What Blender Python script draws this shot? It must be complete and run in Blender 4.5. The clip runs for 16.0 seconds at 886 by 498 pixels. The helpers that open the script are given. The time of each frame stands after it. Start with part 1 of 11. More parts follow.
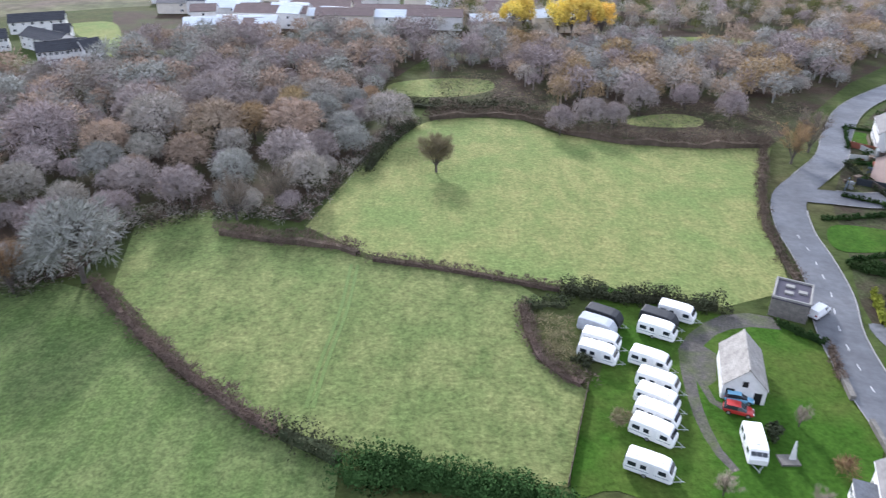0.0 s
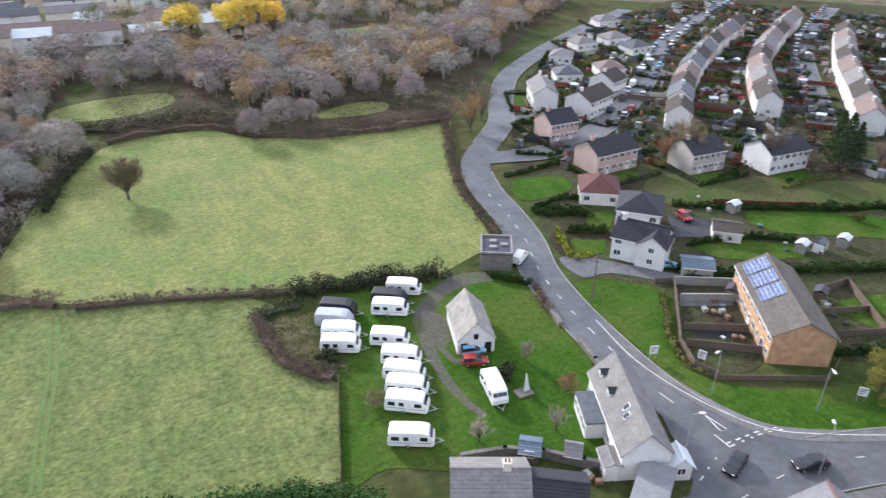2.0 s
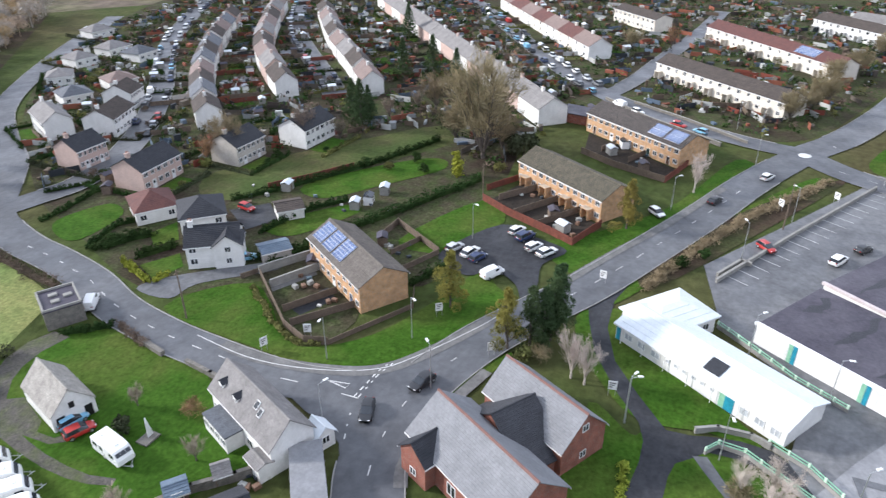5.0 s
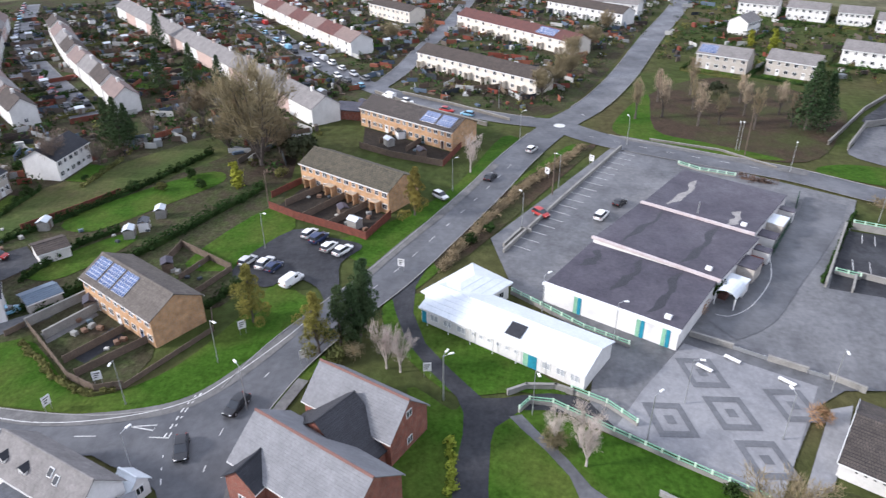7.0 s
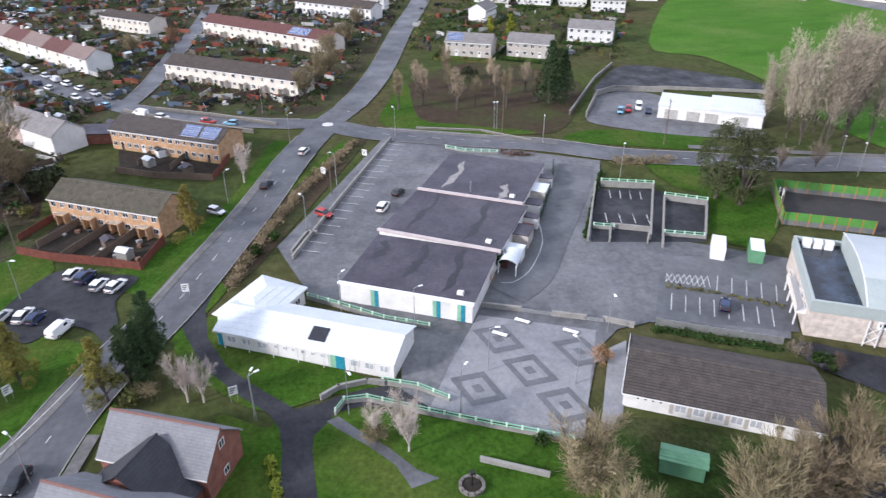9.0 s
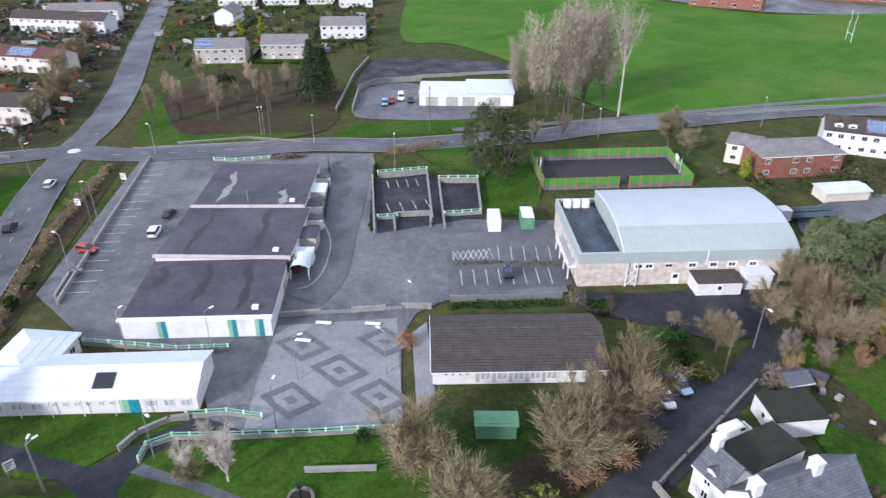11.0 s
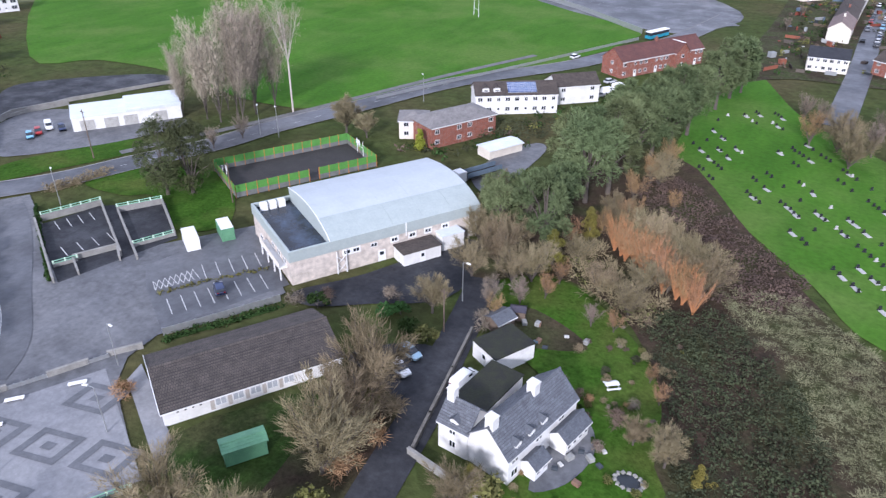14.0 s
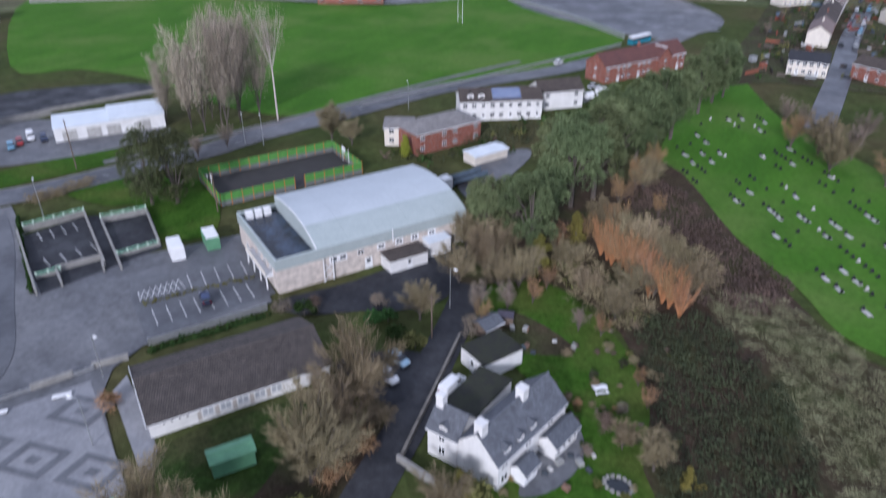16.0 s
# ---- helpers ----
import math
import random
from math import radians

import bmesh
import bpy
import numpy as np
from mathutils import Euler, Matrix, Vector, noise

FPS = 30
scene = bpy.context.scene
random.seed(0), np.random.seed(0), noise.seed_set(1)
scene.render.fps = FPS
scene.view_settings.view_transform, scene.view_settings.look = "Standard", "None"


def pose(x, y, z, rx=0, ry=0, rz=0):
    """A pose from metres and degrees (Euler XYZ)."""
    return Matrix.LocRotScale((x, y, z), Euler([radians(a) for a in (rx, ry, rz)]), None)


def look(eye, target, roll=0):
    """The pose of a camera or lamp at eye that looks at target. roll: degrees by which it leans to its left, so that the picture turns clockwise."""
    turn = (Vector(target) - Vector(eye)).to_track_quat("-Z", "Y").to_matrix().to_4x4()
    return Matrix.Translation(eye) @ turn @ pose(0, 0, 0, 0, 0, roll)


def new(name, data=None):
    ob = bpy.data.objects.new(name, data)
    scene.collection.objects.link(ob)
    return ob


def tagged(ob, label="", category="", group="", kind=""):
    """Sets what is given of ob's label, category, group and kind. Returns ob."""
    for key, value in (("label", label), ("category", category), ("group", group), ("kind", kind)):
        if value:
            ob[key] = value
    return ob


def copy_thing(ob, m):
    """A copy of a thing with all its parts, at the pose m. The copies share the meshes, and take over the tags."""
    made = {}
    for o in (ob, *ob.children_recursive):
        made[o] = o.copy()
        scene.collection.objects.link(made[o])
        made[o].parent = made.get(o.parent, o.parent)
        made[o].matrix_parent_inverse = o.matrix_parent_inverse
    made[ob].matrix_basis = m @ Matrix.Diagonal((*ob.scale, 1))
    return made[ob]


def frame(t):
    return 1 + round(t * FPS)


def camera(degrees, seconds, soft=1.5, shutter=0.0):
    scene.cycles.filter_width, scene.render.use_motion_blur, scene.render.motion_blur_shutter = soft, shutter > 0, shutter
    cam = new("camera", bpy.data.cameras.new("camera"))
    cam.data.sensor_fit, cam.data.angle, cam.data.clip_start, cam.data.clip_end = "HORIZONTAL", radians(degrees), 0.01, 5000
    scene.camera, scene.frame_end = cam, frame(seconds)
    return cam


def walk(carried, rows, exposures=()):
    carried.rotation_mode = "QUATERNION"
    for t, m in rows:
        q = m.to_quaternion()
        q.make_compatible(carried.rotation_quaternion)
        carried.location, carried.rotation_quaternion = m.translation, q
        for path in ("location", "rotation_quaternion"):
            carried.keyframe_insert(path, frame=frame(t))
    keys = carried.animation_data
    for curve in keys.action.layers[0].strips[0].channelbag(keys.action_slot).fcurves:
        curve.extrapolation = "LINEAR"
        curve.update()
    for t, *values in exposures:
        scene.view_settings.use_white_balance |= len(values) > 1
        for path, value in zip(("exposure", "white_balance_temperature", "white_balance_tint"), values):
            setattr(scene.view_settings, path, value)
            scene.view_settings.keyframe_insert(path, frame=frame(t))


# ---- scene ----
cam = camera(64.35, 16.0, soft=1.3, shutter=0.35)
EYE = (0.0, 0.0, 65.0)
# seconds, yaw, pitch, lean: the camera hangs at one point and turns
PATH = [(0.0, 0.00, -29.28, 0.27),
        (0.5, -5.47, -29.31, 0.36),
        (1.0, -11.33, -29.33, 0.32),
        (1.5, -18.48, -29.31, 0.32),
        (2.0, -25.60, -29.31, 0.23),
        (2.5, -32.57, -29.30, 0.15),
        (3.0, -39.36, -29.33, 0.01),
        (3.5, -46.12, -29.34, -0.07),
        (4.0, -52.70, -29.39, -0.17),
        (6.5, -77.72, -29.64, -0.22),
        (7.0, -82.63, -29.71, -0.30),
        (7.5, -87.48, -29.77, -0.32),
        (8.0, -92.34, -29.82, -0.27),
        (8.5, -97.26, -29.85, -0.19),
        (9.0, -102.22, -29.86, -0.11),
        (11.5, -126.67, -30.00, 0.21),
        (12.0, -131.47, -30.00, 0.25),
        (12.5, -135.79, -30.03, 0.29),
        (13.0, -139.56, -30.06, 0.30),
        (13.5, -144.40, -30.09, 0.38),
        (14.0, -148.82, -30.10, 0.44),
        (14.5, -150.13, -29.89, 0.45),
        (14.6, -150.10, -28.87, 0.35),
        (14.7, -150.10, -26.95, 0.32),
        (14.8, -150.08, -24.53, 0.24),
        (14.9, -150.07, -21.89, 0.26),
        (15.0, -150.03, -19.28, 0.25),
        (15.1, -150.06, -17.09, 0.25),
        (15.2, -150.06, -15.48, 0.20),
        (15.3, -150.05, -14.49, 0.16),
        (15.4, -150.05, -14.90, 0.31),
        (15.5, -150.01, -16.61, 0.32),
        (15.6, -150.05, -18.90, 0.45),
        (15.7, -150.06, -21.44, 0.37),
        (15.8, -150.07, -24.12, 0.46),
        (15.9, -150.09, -26.86, 0.31),
        (16.0, -150.05, -29.58, 0.30)]
walk(cam, [(t, pose(*EYE, 90 + pitch, 0, yaw) @ pose(0, 0, 0, 0, 0, roll)) for t, yaw, pitch, roll in PATH],
     exposures=[(0, 0.80, 5560, 15), (2.5, 0.69, 5870, 13), (4, 0.67, 5840, 11), (7.5, 0.48, 5850, 16), (11.5, 0.32, 5600, 17), (12.5, 0.34, 5620, 19), (14.5, 0.39, 5440, 21), (15.0, 0.32, 5460, 25), (15.3, 0.24, 5480, 27), (15.7, 0.0, 5440, 23), (16, -0.17, 5340, 20)])

# ---- sky and sun: thin bright overcast with a low veiled sun ----
SUN_YAW, SUN_UP = 14.0, 24.0          # degrees: from the +y axis towards -x, and above the horizon
world = bpy.data.worlds.new("sky")
scene.world = world
world.use_nodes = True
nt = world.node_tree
sky = nt.nodes.new("ShaderNodeTexSky")
sky.sky_type = "NISHITA"
sky.sun_disc = False
sky.sun_elevation = radians(SUN_UP)
sky.sun_rotation = radians(-SUN_YAW)
sky.air_density, sky.dust_density, sky.ozone_density = 1.0, 4.0, 1.0
veil = nt.nodes.new("ShaderNodeMix")
veil.data_type = "RGBA"
veil.inputs[0].default_value = 0.86
veil.inputs[7].default_value = (14.0, 14.6, 16.0, 1)     # the cloud layer, in the sky texture's own units
nt.links.new(sky.outputs[0], veil.inputs[6])
nt.links.new(veil.outputs[2], nt.nodes["Background"].inputs[0])
nt.nodes["Background"].inputs[1].default_value = 0.066
sun_lamp = new("sun", bpy.data.lights.new("sun", "SUN"))
sun_lamp.data.energy, sun_lamp.data.angle, sun_lamp.data.color = 3.9, radians(7), (1.0, 0.93, 0.83)
ux, uy = -math.sin(radians(SUN_YAW)), math.cos(radians(SUN_YAW))
sun_lamp.matrix_world = look((ux * 300, uy * 300, 300 * math.tan(radians(SUN_UP))), (0, 0, 0))

# ---- materials ----
MATS = {}


def mat(name, a, b=None, size=1.0, rough=0.8, bump=0.25, grain=0.12, metal=0.0, spread=0.0, object_space=False, spec=0.35, c=None, island=False, streak=None, damp=0.0, mottle=0.0):
    """A surface that wanders between two colours at the given size in metres, with finer grain and relief; spread: how much pieces differ; damp: how much smoother its wet patches are; mottle: depth of blotches a third of the size."""
    if name in MATS:
        return MATS[name]
    b = b or tuple(v * 0.72 for v in a)
    m = bpy.data.materials.new(name)
    m.use_nodes = True
    t = m.node_tree
    N, Lk = t.nodes, t.links
    p = N["Principled BSDF"]
    p.inputs["Roughness"].default_value, p.inputs["Metallic"].default_value = rough, metal
    p.inputs["Specular IOR Level"].default_value = spec
    if object_space:
        pos = N.new("ShaderNodeTexCoord").outputs["Object"]
    else:
        pos = N.new("ShaderNodeNewGeometry").outputs["Position"]

    def noise_tex(scale, detail):
        n = N.new("ShaderNodeTexNoise")
        n.inputs["Scale"].default_value, n.inputs["Detail"].default_value = scale, detail
        n.inputs["Roughness"].default_value = 0.62
        Lk.new(run if streak and scale == 1.0 / size else pos, n.inputs["Vector"])
        return n
    if streak:
        mp = N.new("ShaderNodeMapping")
        mp.inputs["Rotation"].default_value[2] = radians(streak[0])
        mp.inputs["Scale"].default_value = (1, streak[1], 1)
        Lk.new(pos, mp.inputs["Vector"])
        run = mp.outputs[0]
    big, small = noise_tex(1.0 / size, 4), noise_tex(7.0 / size, 3)
    ramp = N.new("ShaderNodeMapRange")
    ramp.inputs[1].default_value, ramp.inputs[2].default_value = 0.32, 0.68
    Lk.new(big.outputs["Fac"], ramp.inputs[0])
    mix = N.new("ShaderNodeMix")
    mix.data_type = "RGBA"
    mix.inputs[6].default_value, mix.inputs[7].default_value = (*a, 1), (*b, 1)
    Lk.new(ramp.outputs[0], mix.inputs[0])
    colour = mix.outputs[2]
    if c:
        third = noise_tex(0.23 / size, 3)
        r3 = N.new("ShaderNodeMapRange")
        r3.inputs[1].default_value, r3.inputs[2].default_value = 0.45, 0.65
        Lk.new(third.outputs["Fac"], r3.inputs[0])
        mix3 = N.new("ShaderNodeMix")
        mix3.data_type = "RGBA"
        mix3.inputs[7].default_value = (*c, 1)
        Lk.new(r3.outputs[0], mix3.inputs[0])
        Lk.new(colour, mix3.inputs[6])
        colour = mix3.outputs[2]
    val = N.new("ShaderNodeMapRange")
    val.inputs[1].default_value, val.inputs[2].default_value = 0.25, 0.75
    val.inputs[3].default_value, val.inputs[4].default_value = 1 - grain * 1.6, 1 + grain * 1.6
    Lk.new(small.outputs["Fac"], val.inputs[0])
    fac = val.outputs[0]
    if mottle:
        mid = noise_tex(3.1 / size, 5)
        mr = N.new("ShaderNodeMapRange")
        mr.inputs[1].default_value, mr.inputs[2].default_value = 0.3, 0.7
        mr.inputs[3].default_value, mr.inputs[4].default_value = 1 - mottle, 1 + mottle
        Lk.new(mid.outputs["Fac"], mr.inputs[0])
        mm_ = N.new("ShaderNodeMath")
        mm_.operation = "MULTIPLY"
        Lk.new(fac, mm_.inputs[0])
        Lk.new(mr.outputs[0], mm_.inputs[1])
        fac = mm_.outputs[0]
    if damp:
        wet = noise_tex(0.6 / size, 4)
        wr = N.new("ShaderNodeMapRange")
        wr.inputs[1].default_value, wr.inputs[2].default_value = 0.4, 0.62
        wr.inputs[3].default_value, wr.inputs[4].default_value = rough + damp * 0.3, rough - damp
        Lk.new(wet.outputs["Fac"], wr.inputs[0])
        Lk.new(wr.outputs[0], p.inputs["Roughness"])
    if spread:
        src = N.new("ShaderNodeNewGeometry").outputs["Random Per Island"] if island else N.new("ShaderNodeObjectInfo").outputs["Random"]
        vr = N.new("ShaderNodeMapRange")
        vr.inputs[3].default_value, vr.inputs[4].default_value = 1 - spread, 1 + spread
        Lk.new(src, vr.inputs[0])
        mul = N.new("ShaderNodeMath")
        mul.operation = "MULTIPLY"
        Lk.new(fac, mul.inputs[0])
        Lk.new(vr.outputs[0], mul.inputs[1])
        fac = mul.outputs[0]
    hsv = N.new("ShaderNodeHueSaturation")
    Lk.new(fac, hsv.inputs["Value"])
    Lk.new(colour, hsv.inputs["Color"])
    Lk.new(hsv.outputs[0], p.inputs["Base Color"])
    if bump:
        bn = N.new("ShaderNodeBump")
        bn.inputs["Strength"].default_value, bn.inputs["Distance"].default_value = bump, 0.05 * size
        Lk.new(small.outputs["Fac"], bn.inputs["Height"])
        Lk.new(bn.outputs[0], p.inputs["Normal"])
    MATS[name] = m
    return m


def courses_mat(name, a, b, mortar, width, height, rough=0.85, axis="wall", bump=0.4, stagger=0.5):
    """Bricks or slates of real size in the object's own space."""
    if name in MATS:
        return MATS[name]
    m = bpy.data.materials.new(name)
    m.use_nodes = True
    N, Lk = m.node_tree.nodes, m.node_tree.links
    p = N["Principled BSDF"]
    p.inputs["Roughness"].default_value = rough
    tc = N.new("ShaderNodeTexCoord")
    sep, com = N.new("ShaderNodeSeparateXYZ"), N.new("ShaderNodeCombineXYZ")
    Lk.new(tc.outputs["Object"], sep.inputs[0])
    if axis == "wall":
        add = N.new("ShaderNodeMath")
        Lk.new(sep.outputs[0], add.inputs[0])
        Lk.new(sep.outputs[1], add.inputs[1])
        Lk.new(add.outputs[0], com.inputs[0])
        Lk.new(sep.outputs[2], com.inputs[1])
    else:
        Lk.new(sep.outputs[0], com.inputs[0])
        Lk.new(sep.outputs[1], com.inputs[1])
    br = N.new("ShaderNodeTexBrick")
    br.inputs["Color1"].default_value, br.inputs["Color2"].default_value, br.inputs["Mortar"].default_value = (*a, 1), (*b, 1), (*mortar, 1)
    br.inputs["Scale"].default_value = 1.0
    br.offset = stagger
    br.inputs["Brick Width"].default_value, br.inputs["Row Height"].default_value = width, height
    br.inputs["Mortar Size"].default_value = height * 0.07
    Lk.new(com.outputs[0], br.inputs["Vector"])
    n = N.new("ShaderNodeTexNoise")
    n.inputs["Scale"].default_value, n.inputs["Detail"].default_value = 0.9, 5
    Lk.new(tc.outputs["Object"], n.inputs["Vector"])
    mr = N.new("ShaderNodeMapRange")
    mr.inputs[1].default_value, mr.inputs[2].default_value, mr.inputs[3].default_value, mr.inputs[4].default_value = 0.3, 0.7, 0.72, 1.22
    Lk.new(n.outputs["Fac"], mr.inputs[0])
    hsv = N.new("ShaderNodeHueSaturation")
    Lk.new(mr.outputs[0], hsv.inputs["Value"])
    Lk.new(br.outputs["Color"], hsv.inputs["Color"])
    Lk.new(hsv.outputs[0], p.inputs["Base Color"])
    bn = N.new("ShaderNodeBump")
    bn.inputs["Strength"].default_value, bn.inputs["Distance"].default_value = bump, 0.02
    Lk.new(br.outputs["Fac"], bn.inputs["Height"])
    bn.invert = True
    Lk.new(bn.outputs[0], p.inputs["Normal"])
    MATS[name] = m
    return m


# ---- mesh building ----
class Build:
    """Collects corners and faces, then makes one mesh."""

    def __init__(self):
        self.v, self.f, self.k = [], [], []

    def face(self, pts, slot=0):
        n = len(self.v)
        self.v.extend([tuple(p) for p in pts])
        self.f.append(tuple(range(n, n + len(pts))))
        self.k.append(slot)

    def solid(self, low, high, slot=0, top=True, bottom=True):
        """Joins two rings of the same length."""
        n, c = len(self.v), len(low)
        self.v.extend([tuple(p) for p in low] + [tuple(p) for p in high])
        for i in range(c):
            j = (i + 1) % c
            self.f.append((n + i, n + j, n + c + j, n + c + i))
            self.k.append(slot)
        if bottom:
            self.f.append(tuple(n + i for i in reversed(range(c))))
            self.k.append(slot)
        if top:
            self.f.append(tuple(n + c + i for i in range(c)))
            self.k.append(slot)

    def box(self, x0, x1, y0, y1, z0, z1, slot=0, inset=0.0):
        i = inset
        self.solid([(x0, y0, z0), (x1, y0, z0), (x1, y1, z0), (x0, y1, z0)],
                   [(x0 + i, y0 + i, z1), (x1 - i, y0 + i, z1), (x1 - i, y1 - i, z1), (x0 + i, y1 - i, z1)], slot)

    def soft_box(self, x0, x1, y0, y1, z0, z1, e=0.03, slot=0):
        """A box whose upper edges are chamfered."""
        self.solid([(x0, y0, z0), (x1, y0, z0), (x1, y1, z0), (x0, y1, z0)],
                   [(x0, y0, z1 - e), (x1, y0, z1 - e), (x1, y1, z1 - e), (x0, y1, z1 - e)], slot, top=False)
        self.solid([(x0, y0, z1 - e), (x1, y0, z1 - e), (x1, y1, z1 - e), (x0, y1, z1 - e)],
                   [(x0 + e, y0 + e, z1), (x1 - e, y0 + e, z1), (x1 - e, y1 - e, z1), (x0 + e, y1 - e, z1)], slot, bottom=False)

    def tube(self, p, q, r0, r1, n=6, slot=0):
        p, q = Vector(p), Vector(q)
        d = (q - p).normalized()
        s = d.orthogonal().normalized()
        u = d.cross(s)
        ring = [(math.cos(6.2832 * i / n), math.sin(6.2832 * i / n)) for i in range(n)]
        self.solid([p + (s * a + u * b) * r0 for a, b in ring], [q + (s * a + u * b) * r1 for a, b in ring], slot)

    def mesh(self, name, *mats):
        me = bpy.data.meshes.new(name)
        me.from_pydata(self.v, [], self.f)
        for m in mats:
            me.materials.append(m)
        if any(self.k):
            me.polygons.foreach_set("material_index", self.k)
        me.update()
        return me


def soup(name, material, verts, faces):
    """A mesh of many small pieces from numpy rows."""
    me = bpy.data.meshes.new(name)
    me.from_pydata(verts.tolist(), [], faces.tolist())
    me.materials.append(material)
    me.update()
    return me


def part(name, data, parent, label="", m=None):
    """One mesh object under a thing or a part."""
    ob = new(name, data)
    ob.parent = parent
    if m is not None:
        ob.matrix_basis = m
    return tagged(ob, label) if label else ob


def thing(name, label, category, m, group="", kind=""):
    ob = new(name)
    ob.empty_display_size = 0.5
    ob.matrix_basis = m
    return tagged(ob, label, category, group, kind)


def structure(name, data, label, category):
    return tagged(new(name, data), label, category, "", "structure")


def along(a, b):
    """The pose at a that looks along a to b on the ground."""
    return pose(a[0], a[1], ground_height(a[0], a[1]) if abs(a[0]) + abs(a[1]) > 300 else 0, 0, 0, math.degrees(math.atan2(b[1] - a[1], b[0] - a[0])))


def dist(a, b):
    return math.hypot(b[0] - a[0], b[1] - a[1])


def ground_height(x, y):
    """Flat near by; far to the south-east a long hillside."""
    r = math.hypot(x, y)
    if r < 385:
        return 0.0
    yaw = math.degrees(math.atan2(-x, y))
    off = abs((yaw + 150 + 180) % 360 - 180)
    w = min(1, max(0, (80 - off) / 32))
    w = w * w * (3 - 2 * w)
    s = min(r, 1500) - 385
    h = 0.082 * s * (1 - math.exp(-s / 160))
    h += (12 * noise.noise((x / 420, y / 420, 0)) + 5 * noise.noise((x / 130, y / 130, 3))) * min(1, max(0, s - 280) / 300)
    side = ((yaw + 150 + 180) % 360 - 180)
    h += min(1, s / 900) * (16 * math.exp(-((side + 24) / 22) ** 2) + 17 * math.exp(-((side - 0) / 7) ** 2) - 0.35 * max(0, side))
    if r > 1600:
        h -= (r - 1600) * 0.05
    return max(h, 0) * w


def fill(points):
    """Triangles of a flat outline."""
    from_bm = bmesh.new()
    vs = [from_bm.verts.new((x, y, 0)) for x, y in points]
    f = from_bm.faces.new(vs)
    f.normal_update()
    if f.normal.z < 0:
        f.normal_flip()
    bmesh.ops.triangulate(from_bm, faces=[f])
    return from_bm


def smooth_outline(points, closed=True, steps=4):
    """Rounds a polyline through its points."""
    n, out = len(points), []
    rng = range(n) if closed else range(n - 1)
    for i in rng:
        p0 = points[(i - 1) % n] if closed or i > 0 else points[i]
        p1, p2 = points[i], points[(i + 1) % n]
        p3 = points[(i + 2) % n] if closed or i + 2 < n else p2
        for k in range(steps):
            t = k / steps
            out.append(tuple(0.5 * (2 * p1[j] + (p2[j] - p0[j]) * t + (2 * p0[j] - 5 * p1[j] + 4 * p2[j] - p3[j]) * t * t
                                    + (3 * p1[j] - p0[j] - 3 * p2[j] + p3[j]) * t ** 3) for j in range(len(p1))))
    if not closed:
        out.append(tuple(points[-1]))
    return out


LAYER = [0]


def patch(name, points, material, label, category, z=0.02, rounded=True):
    """A flat area of ground; each lies a little above the one before."""
    pts = smooth_outline(points) if rounded else points
    LAYER[0] += 1
    z = z + 0.003 * LAYER[0]
    bm = fill(pts)
    me = bpy.data.meshes.new(name)
    bm.to_mesh(me)
    bm.free()
    me.transform(Matrix.Translation((0, 0, z)))
    me.materials.append(material)
    return structure(name, me, label, category)


def offset_line(pts, d):
    out = []
    for i, p in enumerate(pts):
        a, b = pts[max(i - 1, 0)], pts[min(i + 1, len(pts) - 1)]
        L = dist(a, b) or 1
        k = d[i] if isinstance(d, (list, tuple)) else d
        out.append((p[0] - (b[1] - a[1]) / L * k, p[1] + (b[0] - a[0]) / L * k))
    return out


def ribbon(bld, left, right, z0, z1=None, slot=0):
    z1 = z0 if z1 is None else z1
    for i in range(len(left) - 1):
        bld.face([(*right[i], z1), (*right[i + 1], z1), (*left[i + 1], z0), (*left[i], z0)], slot)


ROADS = [0]


RUNS, FOOT, MOUTHS = [], [], []


def clear(p, margin):
    """Whether a spot lies off every road and building."""
    for inv, L, D in FOOT:
        q = inv @ Vector((p[0], p[1], 0))
        if -margin < q.x < L + margin and -margin < q.y < D + margin:
            return False
    for line, half in RUNS:
        for a in line:
            if abs(a[0] - p[0]) + abs(a[1] - p[1]) < 2.5 * half + margin and dist(a, p) < half + margin + 1.0:
                return False
    return True


def road(name, centre, width, material, label, z=0.20, kerb=True, smooth=5, category="road"):
    """A strip along a centre line; kerb: a raised stone edge on both sides, each its own part."""
    ROADS[0] += 1
    z = z + 0.004 * ROADS[0]
    pts = smooth_outline(centre, False, smooth)
    xy = [(p[0], p[1]) for p in pts]
    half = [(p[2] if len(p) > 2 else width) / 2 for p in pts]
    RUNS.append((xy, half[0]))
    left, right = offset_line(xy, half), offset_line(xy, [-h for h in half])
    bld = Build()
    ribbon(bld, left, right, z)
    ob = structure(name, bld.mesh(name, material), label, category)
    if kerb:
        for whole, sgn in ((left, 1), (right, -1)):
            beyond = offset_line(whole, 0.16 * sgn)
            run = []
            for i in range(len(whole) + 1):
                if i < len(whole) and not any(inside(whole[i], q) for q in MOUTHS):
                    run.append(i)
                    continue
                if len(run) > 1:
                    edge, out = [whole[n] for n in run], [beyond[n] for n in run]
                    k = Build()
                    ribbon(k, *((out, edge) if sgn > 0 else (edge, out)), z + 0.10)
                    for p, q in zip(edge, edge[1:]):
                        k.face([(*p, z), (*q, z), (*q, z + 0.10), (*p, z + 0.10)])
                    part("kerb", k.mesh("kerb", M_KERB), ob)
                run = []
    return ob, xy


